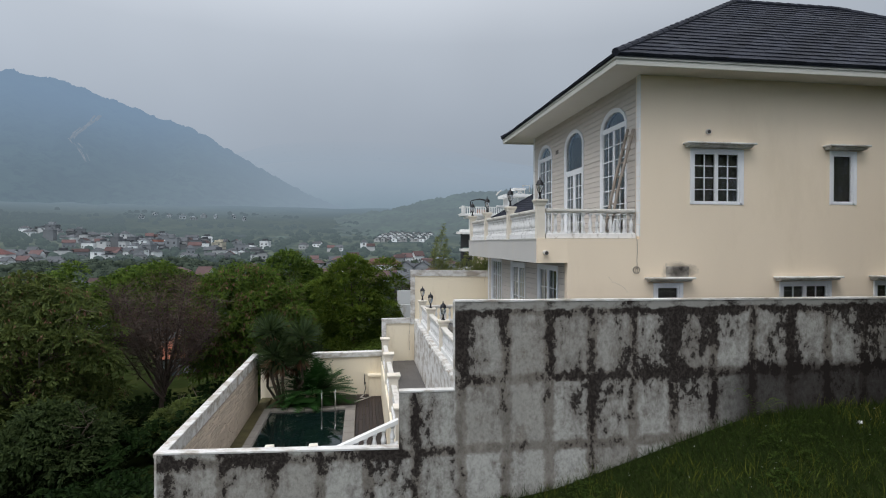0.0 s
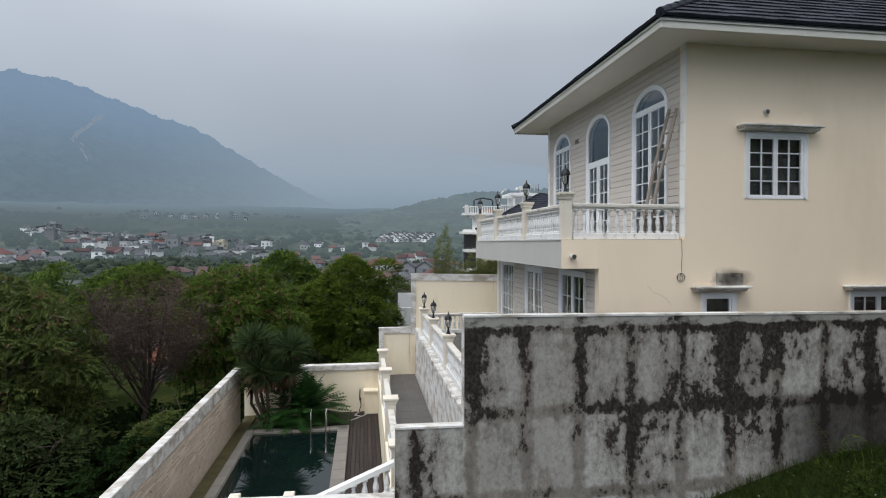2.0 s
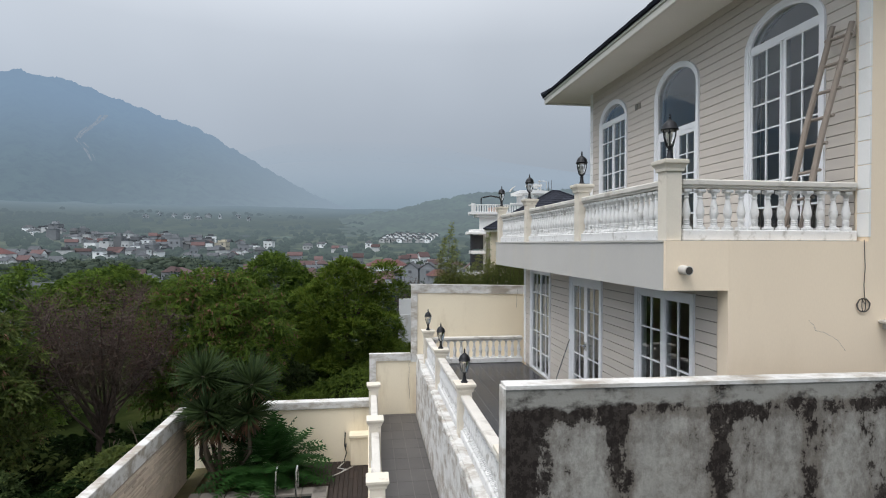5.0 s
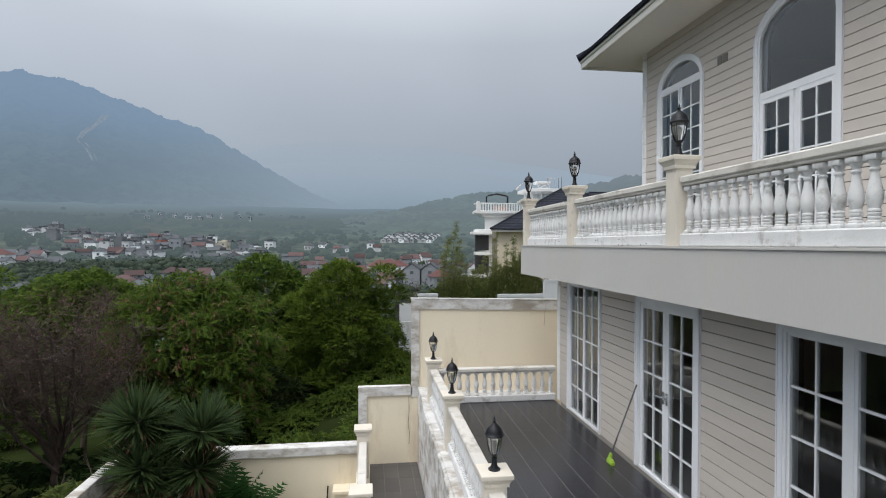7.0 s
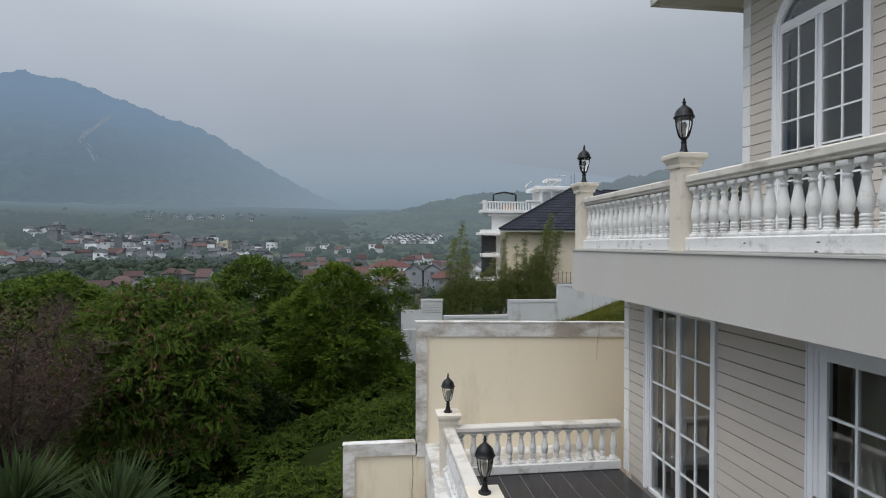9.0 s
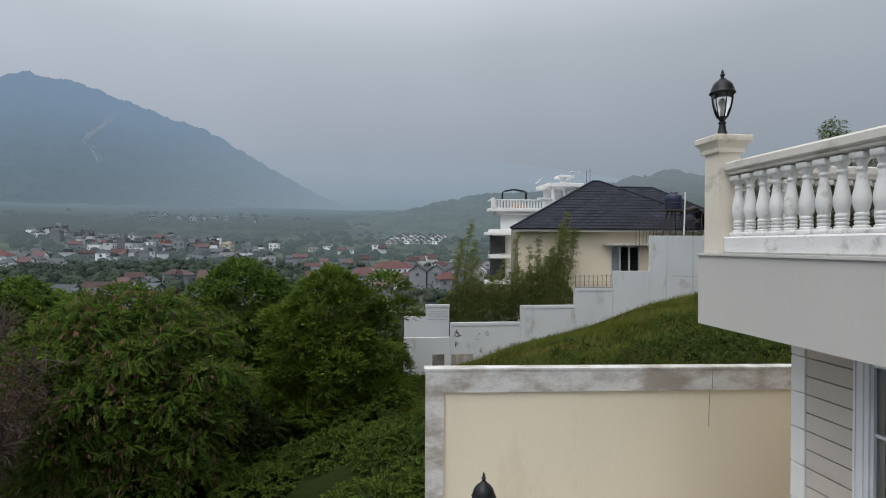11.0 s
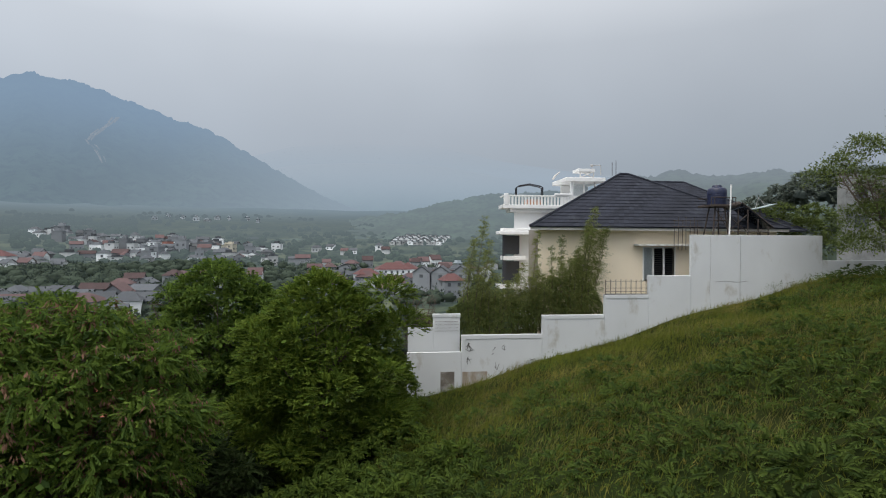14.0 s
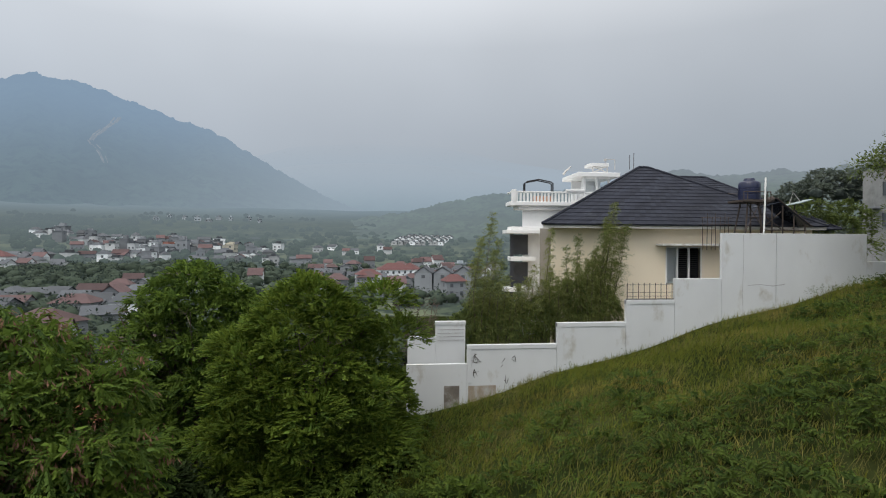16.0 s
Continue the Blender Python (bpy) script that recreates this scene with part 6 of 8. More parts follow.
# undergrowth below the pool wall and down the slope
UB, UD = [], []
for i in range(120):
    x, y = rng.uniform(-24, -6.2), rng.uniform(8, 36)
    r = rng.uniform(0.8, 1.9)
    UD.append((x, y, float(ground_z(x, y)) + r * 0.2, r, r, r * 0.6))
for i in range(70):
    x, y = rng.uniform(-17, -6.8), rng.uniform(24, 37)
    r = rng.uniform(1.0, 1.9)
    UD.append((x, y, float(ground_z(x, y)) + r * 0.35, r, r, r * rng.uniform(0.6, 0.95)))
UB += [(-6.3, 13.6, -4.9, 1.0, 1.0, 0.8), (-7.2, 15.2, -5.2, 1.1, 1.1, 0.8), (-5.6, 12.4, -5.0, 0.8, 0.8, 0.7)]
for i in range(105):
    x, y = rng.uniform(-8, 4.5), rng.uniform(23.5, 50)
    r = rng.uniform(0.6, 1.3)
    UB.append((x, y, float(ground_z(x, y)) + r * 0.25, r, r, r * 0.6))
tagged(new("undergrowth", sprays("undergrowth", UB, 17, 3, 0.34, 0.082, WEED, 0.35, 0.7, -0.05, hang=0.4)), "dense green undergrowth on the slope", "bushes", kind="stuff")
tagged(new("shade_growth", sprays("shade_growth", UD, 4.5, 3, 0.46, 0.13, WEED_SHADE, 0.4, 0.7, -0.05, hang=0.4)), "undergrowth below the pool wall with shade painted into its leaves", "bushes", kind="stuff")


# ---- grass slope ----
def grass(name, label, n, region, h, material, lean=0.35, width=0.03, clump=0.0, keep=None, drift=0.0):
    x = region[0] + (region[1] - region[0]) * nrng.random(n)
    y = region[2] + (region[3] - region[2]) * nrng.random(n)
    if keep is not None:
        k = keep(x, y)
        x, y = x[k], y[k]
    if clump:
        m = np.array([noise.noise(Vector((a * clump, b * clump, 2.0))) for a, b in zip(x, y)]) > -0.05
        x, y = x[m], y[m]
    base = np.stack([x, y, ground_z(x, y) - 0.03], -1)
    n = len(x)
    ax = unit(n) * lean
    ax[:, 2] = np.abs(ax[:, 2]) + 1 - lean
    ax[:, 0] += drift
    ln = h * (0.5 + 0.9 * nrng.random(n))[:, None]
    ax = ax * ln
    sd = np.cross(ax, unit(n))
    sd = sd / np.maximum(np.linalg.norm(sd, axis=1), 1e-6)[:, None] * width * (0.6 + 0.8 * nrng.random(n))[:, None]
    return tagged(new(name, leaf_mesh(name, base, ax, sd, material, 0.10)), label, "grass", kind="stuff")


def shrubby(x, y):
    """Where low shrubs crowd out the grass."""
    x, y = np.asarray(x, float), np.asarray(y, float)
    q = np.array([noise.noise(Vector((a * 0.22, b * 0.22, 5.0))) + 0.55 * noise.noise(Vector((a * 0.7, b * 0.7, 8.0))) for a, b in zip(x, y)])
    return q + 0.075 * (43.5 - y) + 0.05 * np.maximum(0, x - 19) > 0.08


on_hill = lambda x, y: (y < 51.3) & ((y > 22.3) | (x > 24.5))
grass("hill_grass", "long wild green grass covering the hillside", 120000, (1.5, 38, 22.3, 51.3), 0.38, GRASS, 0.60, 0.024, keep=lambda x, y: on_hill(x, y) & (~shrubby(x, y) | (nrng.random(len(x)) < 0.30)), drift=0.16)
grass("dry_grass", "yellowing seed-headed grass along the crest", 50000, (4, 36, 23, 51.3), 0.46, GRASS_DRY, 0.50, 0.013, clump=0.30, keep=on_hill, drift=0.2)
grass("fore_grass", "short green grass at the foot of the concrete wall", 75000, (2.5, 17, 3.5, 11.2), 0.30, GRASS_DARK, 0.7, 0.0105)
grass("fore_weeds", "low broad-leaved weeds in the grass", 22000, (2.5, 17, 3.5, 11.2), 0.12, WEED_FORE, 0.9, 0.026)
grass("fore_blades", "tall pale grass blades standing out of the short grass", 6500, (3.5, 17, 4.0, 11.2), 0.40, GRASS, 0.45, 0.011, clump=0.6)
nf = 60
fx, fy = 3.2 + 9 * nrng.random(nf), 8.2 + 2.9 * nrng.random(nf)
fp = np.stack([fx, fy, ground_z(fx, fy) + 0.13 + 0.06 * nrng.random(nf)], -1)
fd = unit(nf) * 0.022
tagged(new("clover_flowers", leaf_mesh("clover_flowers", fp, fd, np.cross(fd, unit(nf)), WHITE, 0.2)), "tiny white clover flowers scattered in the grass", "flowers", kind="stuff")
# clover in patches, thickest where the slope meets the wall
FB = []
for i in range(420):
    x, y = rng.uniform(2.6, 16), rng.uniform(4.5, 11.0)
    edge = x < 5.2 and y > 9.6
    if edge or noise.noise(Vector((x * 0.45, y * 0.45, 9.0))) > 0.18:
        r = rng.uniform(0.12, 0.30)
        FB.append((x, y, float(ground_z(x, y)) + 0.02, r, r, r * rng.uniform(0.4, 0.8)))
tagged(new("clover", sprays("clover", FB, 80, 3, 0.10, 0.028, WEED_FORE, 0.4, 0.7, 0.0, 0.3, 0.3)), "low clover mounded in the foreground grass", "weeds", kind="stuff")
# a fern rooted at the foot of the concrete wall
fern = thing("fern", "small yellow-green fern growing against the concrete wall", "fern", (8.75, 11.0, float(ground_z(8.75, 11.0))))
for i in range(11):
    a = math.pi * (1.0 + (i + 0.5) / 11) + rng.uniform(-0.2, 0.2)
    ln, up = rng.uniform(0.42, 0.62), rng.uniform(0.5, 1.3)
    p0 = np.array((8.75, 10.98, float(ground_z(8.75, 11.0)) + 0.08))
    fb, fa, fs = [], [], []
    for k in range(13):
        q = (k + 1) / 13
        p = p0 + np.array((math.cos(a) * ln * q, math.sin(a) * ln * q * 0.6, ln * (up * q - 0.62 * up * q * q) * 2.4))
        for sgn in (-1, 1):
            w = 0.13 * (1 - 0.85 * q) + 0.015
            fb.append(p)
            fa.append((-math.sin(a) * w * sgn + math.cos(a) * w * 0.4, math.cos(a) * w * sgn * 0.8, -0.02))
            fs.append((math.cos(a) * 0.014, math.sin(a) * 0.014, 0.008))
    part("frond", leaf_mesh("frond", np.array(fb), np.array(fa), np.array(fs), WEED, 0.01), None, fern)


def carpet(name, label, n, per, region, material, size, keep, high=0.45):
    """Low leafy growth that follows the ground in soft mounds."""
    x = region[0] + (region[1] - region[0]) * nrng.random(n)
    y = region[2] + (region[3] - region[2]) * nrng.random(n)
    dens = np.array([noise.noise(Vector((a * 0.17, b * 0.17, 7.0))) + 0.5 * noise.noise(Vector((a * 0.6, b * 0.6, 1.0))) for a, b in zip(x, y)])
    k = keep(x, y) & (dens + 0.022 * (40 - y) + 0.02 * np.maximum(x - 18, 0) > -0.10)
    x, y = x[k], y[k]
    bump = np.array([max(0.0, noise.noise(Vector((a * 0.9, b * 0.9, 3.0))) + 0.35) for a, b in zip(x, y)])
    c = np.stack([x, y, ground_z(x, y) + 0.08 + high * 1.4 * bump], -1)
    p = np.repeat(c, per, axis=0) + nrng.normal(size=(len(c) * per, 3)) * np.array([0.17, 0.17, 0.09])
    m = len(p)
    ax = unit(m) + np.array([0, 0, 0.35])
    ax /= np.linalg.norm(ax, axis=1)[:, None]
    sd = np.cross(ax, unit(m))
    sd /= np.maximum(np.linalg.norm(sd, axis=1), 1e-6)[:, None]
    ln = size * (0.6 + 0.8 * nrng.random(m))[:, None]
    return tagged(new(name, leaf_mesh(name, p, ax * ln, sd * ln * 0.42, material, 0.06)), label, "bushes", kind="stuff")


HB = []
for i in range(850):
    x, y = rng.uniform(2, 34), rng.uniform(23.5, 50.6)
    if not shrubby([x], np.array([y]))[0]:
        continue
    r = rng.uniform(0.45, 1.15) * rng.uniform(0.7, 1.0)
    HB.append((x, y, float(ground_z(x, y)) + r * 0.08, r, r, r * rng.uniform(0.40, 0.75)))
tagged(new("hill_bushes", sprays("hill_bushes", HB, 8.5, 4, 0.33, 0.074, LEAF_SHRUB, 0.4, 0.6, 0.0, 0.3, 0.3)), "mounded ferny shrubs on the grassy hillside", "bushes", kind="stuff")
carpet("hill_shrubs", "low ferny shrubs spread over the grassy hillside", 6500, 11, (1.5, 37, 22.4, 51), WEED, 0.080, on_hill)

# ---- woods far off ----
FW, FV = [], []
for px0, px1, r0, r1, n, zr in ((-60, 560, 335, 440, 330, 3.6), (40, 540, 440, 620, 420, 2.9), (540, 900, 190, 430, 190, 3.2), (-60, 560, 120, 335, 300, 3.7), (1150, 1750, 85, 150, 70, 5), (1180, 1750, 150, 300, 110, 8), (690, 900, 62, 120, 36, 2.2),
                                (-80, 250, 640, 800, 420, 3.4), (-80, 700, 620, 900, 480, 2.8), (540, 1000, 440, 700, 300, 3.0)):
    for i in range(n):
        a, r = bearing(rng.uniform(px0, px1)), rng.uniform(r0, r1)
        x, y = 1 + r * math.sin(a), 12 + r * math.cos(a)
        if r0 > 610 and noise.noise(Vector((x * 0.012, y * 0.02, 4.0))) < (-0.25 if px1 < 300 else 0.08):
            continue
        q = zr * rng.uniform(0.6, 1.25)
        (FV if r0 > 435 else FW).append((x, y, valley_ground(x, y) + q * 0.4, q * 1.3, q * 1.3, q))
# leaf and core colours are greyed to hold the haze of the distance
WOODS = leaf_mat("hazy_far_leaf", (0.054, 0.072, 0.060), (0.032, 0.046, 0.041))
CORE = mat("hazy_far_core", (0.055, 0.072, 0.054), 0.95, 0.3, 0.3, 2, 0, spec=0.0)


def wood_mass(name, label, blobs, k, material):
    core = Shape()
    for bx_, by_, bz_, rx_, ry_, rz_ in blobs:
        vs, seg = [], 7
        for i, e in enumerate((-0.6, -0.1, 0.35, 0.7, 0.93, 1.0)):
            for j in range(seg):
                a = 2 * math.pi * (j + 0.5 * (i % 2)) / seg
                q = k * (1.0 + 0.35 * noise.noise(Vector((bx_ * 0.3 + 1.5 * math.cos(a), by_ * 0.3 + 1.5 * math.sin(a), e * 2))))
                c = math.cos(math.asin(e)) * q
                vs.append((bx_ + rx_ * c * math.cos(a), by_ + ry_ * c * math.sin(a), bz_ + rz_ * e * q))
        core.add(vs, [(i * seg + j, i * seg + (j + 1) % seg, (i + 1) * seg + (j + 1) % seg, (i + 1) * seg + j) for i in range(5) for j in range(seg)])
    tagged(part(name, core.mesh(name, material, 80, fix=False), None, None), label, "woods", kind="stuff")


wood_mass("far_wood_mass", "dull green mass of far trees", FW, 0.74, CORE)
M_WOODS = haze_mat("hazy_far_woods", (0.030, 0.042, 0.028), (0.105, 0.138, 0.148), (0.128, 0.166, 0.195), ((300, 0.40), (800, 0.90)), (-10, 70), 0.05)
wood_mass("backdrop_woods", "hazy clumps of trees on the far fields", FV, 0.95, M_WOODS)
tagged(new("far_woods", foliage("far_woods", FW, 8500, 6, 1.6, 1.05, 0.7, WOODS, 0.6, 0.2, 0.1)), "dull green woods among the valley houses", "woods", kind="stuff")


# ---- neighbour's plot ----
VOILE = mat("white_voile", (0.66, 0.68, 0.69), 0.9, 0.15, 3, 30, 0.1, stretch=(14, 14, 0.3))
DAMP = mat("damp_render", (0.155, 0.135, 0.115), 0.95, 0.35, 1.6, 18, 0.3, stain=(0.30, 0.29, 0.27), stain_amt=0.6, stain_scale=2.2)
BARE_RENDER = mat("bare_brown_render", (0.30, 0.245, 0.185), 0.95, 0.30, 1.6, 18, 0.3, stain=(0.36, 0.35, 0.33), stain_amt=0.6, stain_scale=1.6, stretch=(1, 1, 0.4))
def boundary():
    w = thing("boundary_wall", "stepped pale grey rendered boundary wall along the slope", "wall", (16, 51.6, 0), kind="structure")
    segs = ((3.2, 6.26, -2.0, 0), (6.26, 10.93, -1.08, 1), (10.93, 14.64, 0.0, 1), (14.64, 17.33, 1.15, 1), (17.33, 19.97, 2.29, 0), (19.97, 23.1, 4.70, 0), (23.12, 28.5, 4.70, 0), (28.5, 60, 3.2, 0))
    for x0, x1, z, cap in segs:
        part("panel", Shape().box(x0, x1 - 0.012, 51.5, 51.7, z - 7, z, 0.01), NEIGH_WALL, w)
        if cap:
            part("border", Shape().box(x0, x1 - 0.02, 51.47, 51.73, z - 0.20, z + 0.02, 0.01).box(x0, x0 + 0.22, 51.475, 51.52, z - 1.9, z - 0.2, 0.008), NEIGH_WALL, w)
    part("pillar", Shape().box(4.75, 6.3, 52.4, 52.6, -4, 0.0, 0.01).box(4.72, 6.33, 52.37, 52.63, -0.15, 0.03, 0.01), NEIGH_WALL, w)
    part("panel", Shape().box(3.3, 4.75, 52.42, 52.58, -4, -0.75, 0.01), NEIGH_WALL, w)
    for i in range(4):
        z = -1.0 - 0.18 * i
        part("wire", Shape().tube([(4.85, 52.36, z + 0.6), (6.2, 52.36, z + 0.6)], 0.008, 4), RUST, w)
    # spikes and wire over the third panel
    for i in range(9):
        x = 14.75 + i * 0.31
        part("spike", Shape().tube([(x, 51.6, 1.15), (x, 51.6, 2.05)], 0.018, 5), RUST, w, "rusty steel upright")
    for z in (1.35, 1.55, 1.95):
        part("wire", Shape().tube([(14.7, 51.6, z), (17.3, 51.6, z)], 0.010, 4), RUST, w)
    part("clothes_rail", Shape().box(14.7, 17.3, 51.55, 51.65, 1.17, 1.22), RUST, w, "rust-stained rail")
    crack = [(21.5, 1.9), (22.2, 1.95), (22.9, 1.86), (23.6, 1.95)]
    part("crack", Shape().tube([(x, 51.497, z) for x, z in crack], 0.008, 4), RUST, w, "brown crack in the render")
    part("crack", Shape().tube([(21.2, 51.497, 4.6), (21.22, 51.497, 3.2), (21.15, 51.497, 1.5), (21.2, 51.497, 0.4)], 0.005, 4), RUST, w)
    for cx, cz, k in ((6.7, -1.75, 9), (6.62, -2.5, 5), (8.15, -2.0, 3), (8.75, -1.75, 4), (8.3, -2.9, 3), (10.3, -2.6, 3)):
        s = Shape()
        for _ in range(k):
            a, q = rng.uniform(0, 6.28), rng.uniform(0.10, 0.34)
            s.tube([(cx + rng.uniform(-0.08, 0.08), 51.497, cz + rng.uniform(-0.25, 0.25)), (cx + q * math.cos(a), 51.49, cz + q * math.sin(a))], [0.022, 0.006], 4)
        part("creeper_root", s, CABLE, w, "dark dead creeper remains")
    part("damp_patch", Shape().box(5.08, 5.87, 51.490, 51.502, -4.6, -3.1, 0.05), DAMP, w, "grey-brown damp patch")
    part("bare_patch", Shape().box(6.32, 7.75, 51.492, 51.502, -4.8, -3.12, 0.03), BARE_RENDER, w, "bare brown render")


boundary()


def neighbour():
    h = thing("house", "single-storey cream neighbour house with dark hipped tile roof", "house", (19, 58, 0))
    put = lambda u, v, n: (u, 55 - n, v)
    o = Opening(18.8, 20.9, 1.75, 3.90)
    part("wall", wall_mesh(11.75, 28, -2, 5.2, [o], put, -0.2, 0.0), NEIGH_CREAM, h)
    part("wall", Shape().prism([(11.75, 55.2), (12.0, 55.2), (16.6, 66), (16.3, 66)], lambda u, v, n: (u, v, n), -2, 5.2).box(16.5, 28, 65.8, 66, -2, 5.2).box(28, 28.2, 55, 66, -2, 5.2), NEIGH_CREAM, h)
    part("floor", Shape().box(11.95, 28, 55.2, 65.8, -0.2, 0.0), DARKROOM, h)
    part("inner_wall", Shape().box(11.95, 28, 58, 58.1, 0, 5.1), DARKROOM, h)
    s = Shape()
    ring(s, Opening(18.72, 20.98, 1.70, 3.98).outline(), Opening(18.8, 20.9, 1.78, 3.9).outline(), put, -0.12, 0.03)
    for u in (19.45, 20.18):
        bar(s, put, u - 0.05, u + 0.05, 1.75, 3.9, -0.12, 0.02)
    win = part("window", s, WHITE, h, "white-framed louvred window")
    part("pane", Shape().prism([(18.8, 1.75), (19.4, 1.75), (19.4, 3.9), (18.8, 3.9)], put, -0.08, -0.07), GLASS, win, smooth=0)
    part("curtain", Shape().prism([(18.82, 1.8), (19.4, 1.8), (19.4, 3.9), (18.82, 3.9)], put, -0.13, -0.10), VOILE, win)
    for u0, u1 in ((19.52, 20.12), (20.24, 20.84)):
        for i in range(16):
            z = 1.85 + i * 0.125
            part("louvre", Shape().prism([(55.04, z), (55.06, z), (55.13, z + 0.09), (55.11, z + 0.09)], lambda u, v, n: (n, u, v), u0, u1), BLACK, win)
    part("hood", Shape().box(18.1, 22.2, 54.2, 55.0, 4.02, 4.14, 0.01), WHITE_OLD, h, "flat white hood")
    part("eaves", Shape().prism([(11.05, 54.25), (28.4, 54.25), (28.4, 66.5), (16.5, 66.5)], lambda u, v, n: (u, v, n), 5.05, 5.12).box(11.0, 28.45, 54.2, 54.3, 5.0, 5.22), SOFFIT, h, "cream boxed eaves")
    hip_roof(h, 10.9, 28.5, 54.1, 66.7, 5.22, 18.7, 19.3, 58.4, 9.15, course=0.34, slant=5.5)
    hip_roof(h, 18.5, 33.0, 58.0, 70.0, 5.2, 23.6, 26.8, 64.0, 9.35, course=0.34)
    part("aerial", Shape().tube([(19.0, 60.4, 9.3), (19.0, 60.4, 10.3)], 0.02, 5).tube([(19.3, 60.4, 9.3), (19.3, 60.4, 10.45)], 0.02, 5), RUST, h)


neighbour()


def white_building():
    b = thing("house", "white three-storey modern house with balustraded roof terrace", "house", (16, 69, 0))
    part("body", Shape().prism([(13.2, 67.2), (22, 67.2), (22, 76), (16.5, 76)], lambda u, v, n: (u, v, n), -4, 6.95), WHITE, b)
    part("terrace_slab", Shape().box(12.7, 20.5, 66.7, 68.2, 6.92, 7.2, 0.03).box(12.05, 20.6, 66.4, 68.2, 7.2, 7.52, 0.03).box(15.5, 20.5, 68.2, 76, 6.95, 7.5), WHITE, b, "projecting white roof slab")
    part("rail", Shape().box(12.2, 20.5, 66.45, 66.63, 8.22, 8.34, 0.02), WHITE, b)
    part("rail", Shape().box(12.12, 12.3, 66.63, 68, 8.22, 8.34, 0.02), WHITE, b)
    bm = Shape().box(-0.075, 0.075, -0.06, 0.06, 0, 0.70, 0.02).mesh("baluster", WHITE)
    for i in range(28):
        part("baluster", bm, None, b, at=(12.6 + 0.285 * i, 66.54, 7.52))
    part("post", Shape().box(12.15, 12.5, 66.38, 66.7, 7.52, 8.46, 0.02), WHITE, b)
    part("post", Shape().box(16.6, 18.1, 66.38, 66.7, 8.34, 8.52, 0.02), WHITE, b)
    # pergola hoop
    pts = [(13.5, 67.6, 7.5), (13.5, 67.6, 9.12), (13.7, 67.6, 9.24), (14.65, 67.6, 9.42), (15.65, 67.6, 9.24), (15.85, 67.6, 9.12), (15.85, 67.6, 7.5)]
    part("hoop", Shape().tube(pts, 0.055, 6), BLACK, b, "dark steel pergola hoop")
    part("hoop", Shape().tube([(p[0] + 0.12, 68.4, p[2]) for p in pts], 0.05, 6), BLACK, b, "dark steel pergola hoop")
    for k in (1, 2, 3, 4, 5):
        part("purlin", Shape().tube([pts[k], (pts[k][0] + 0.12, 68.4, pts[k][2])], 0.03, 5), BLACK, b)
    part("planter", Shape().box(14.25, 15.7, 67.4, 67.9, 7.5, 8.05, 0.03), mat("terracotta_planter", (0.36, 0.19, 0.12), 0.85, 0.15, 3, 30, 0.2), b, "terracotta roof planter")
    # glazed stair head under a thin roof
    part("stair_head", Shape().box(18.6, 21.2, 70.8, 71.0, 7.5, 9.7), WHITE, b)
    for x in (18.52, 19.7, 20.75):
        part("column", Shape().box(x, x + (0.26 if x < 19 else 0.14), 68.0, 68.25, 7.5, 9.72, 0.02), WHITE, b)
    part("glazing", Shape().box(18.78, 21.0, 68.10, 68.13, 7.6, 9.6), GLASS, b)
    part("stair_roof", Shape().box(18.0, 21.6, 67.6, 71.6, 9.74, 10.1, 0.03), WHITE, b)
    part("tank_frame", Shape().box(19.2, 20.8, 68, 69.4, 10.66, 10.92, 0.02).box(19.4, 20.6, 68.05, 69.3, 10.1, 10.2, 0.02), WHITE, b, "white rooftop frame")
    part("brace", Shape().tube([(19.45, 68, 10.15), (20.6, 68, 10.66)], 0.04, 5).tube([(20.6, 68, 10.15), (19.45, 68, 10.66)], 0.04, 5).tube([(19.4, 68, 10.1), (19.4, 68, 10.66)], 0.05, 5).tube([(20.65, 68, 10.1), (20.65, 68, 10.66)], 0.05, 5), PIPE, b)
    part("mast", Shape().tube([(20.5, 68, 10.9), (20.5, 68, 11.25), (21.3, 68, 11.25), (21.3, 68, 10.4)], 0.035, 5).box(20.35, 20.6, 67.95, 68.05, 11.1, 11.3, 0.02), PIPE, b)
    part("dish", Shape().tube([(17.2, 69, 10.05), (17.42, 69, 10.35), (17.9, 69, 10.75)], [0.10, 0.09, 0.03], 8), PIPE, b)
    # lower canopy and its dark openings
    part("canopy", Shape().box(11.6, 15.6, 65.8, 67.3, 4.95, 5.25, 0.03).box(12.0, 15.6, 66.0, 67.3, 5.25, 5.5, 0.03), WHITE, b, "flat white canopy")
    for z0, z1 in ((3.3, 4.9), (0.9, 2.7)):
        part("window", Shape().box(12.2, 13.6, 66.9, 67.25, z0, z1), PANEL_DARK, b, "dark recessed window")
    part("balcony", Shape().box(11.6, 14.2, 66.0, 67.2, 0.4, 0.75, 0.02), WHITE, b)
    part("balcony", Shape().box(12.0, 14.0, 66.1, 67.2, 2.8, 3.15, 0.02), WHITE, b)
    part("column", Shape().box(12.0, 12.25, 66.2, 66.45, -2, 5.0), PANEL_DARK, b)


white_building()


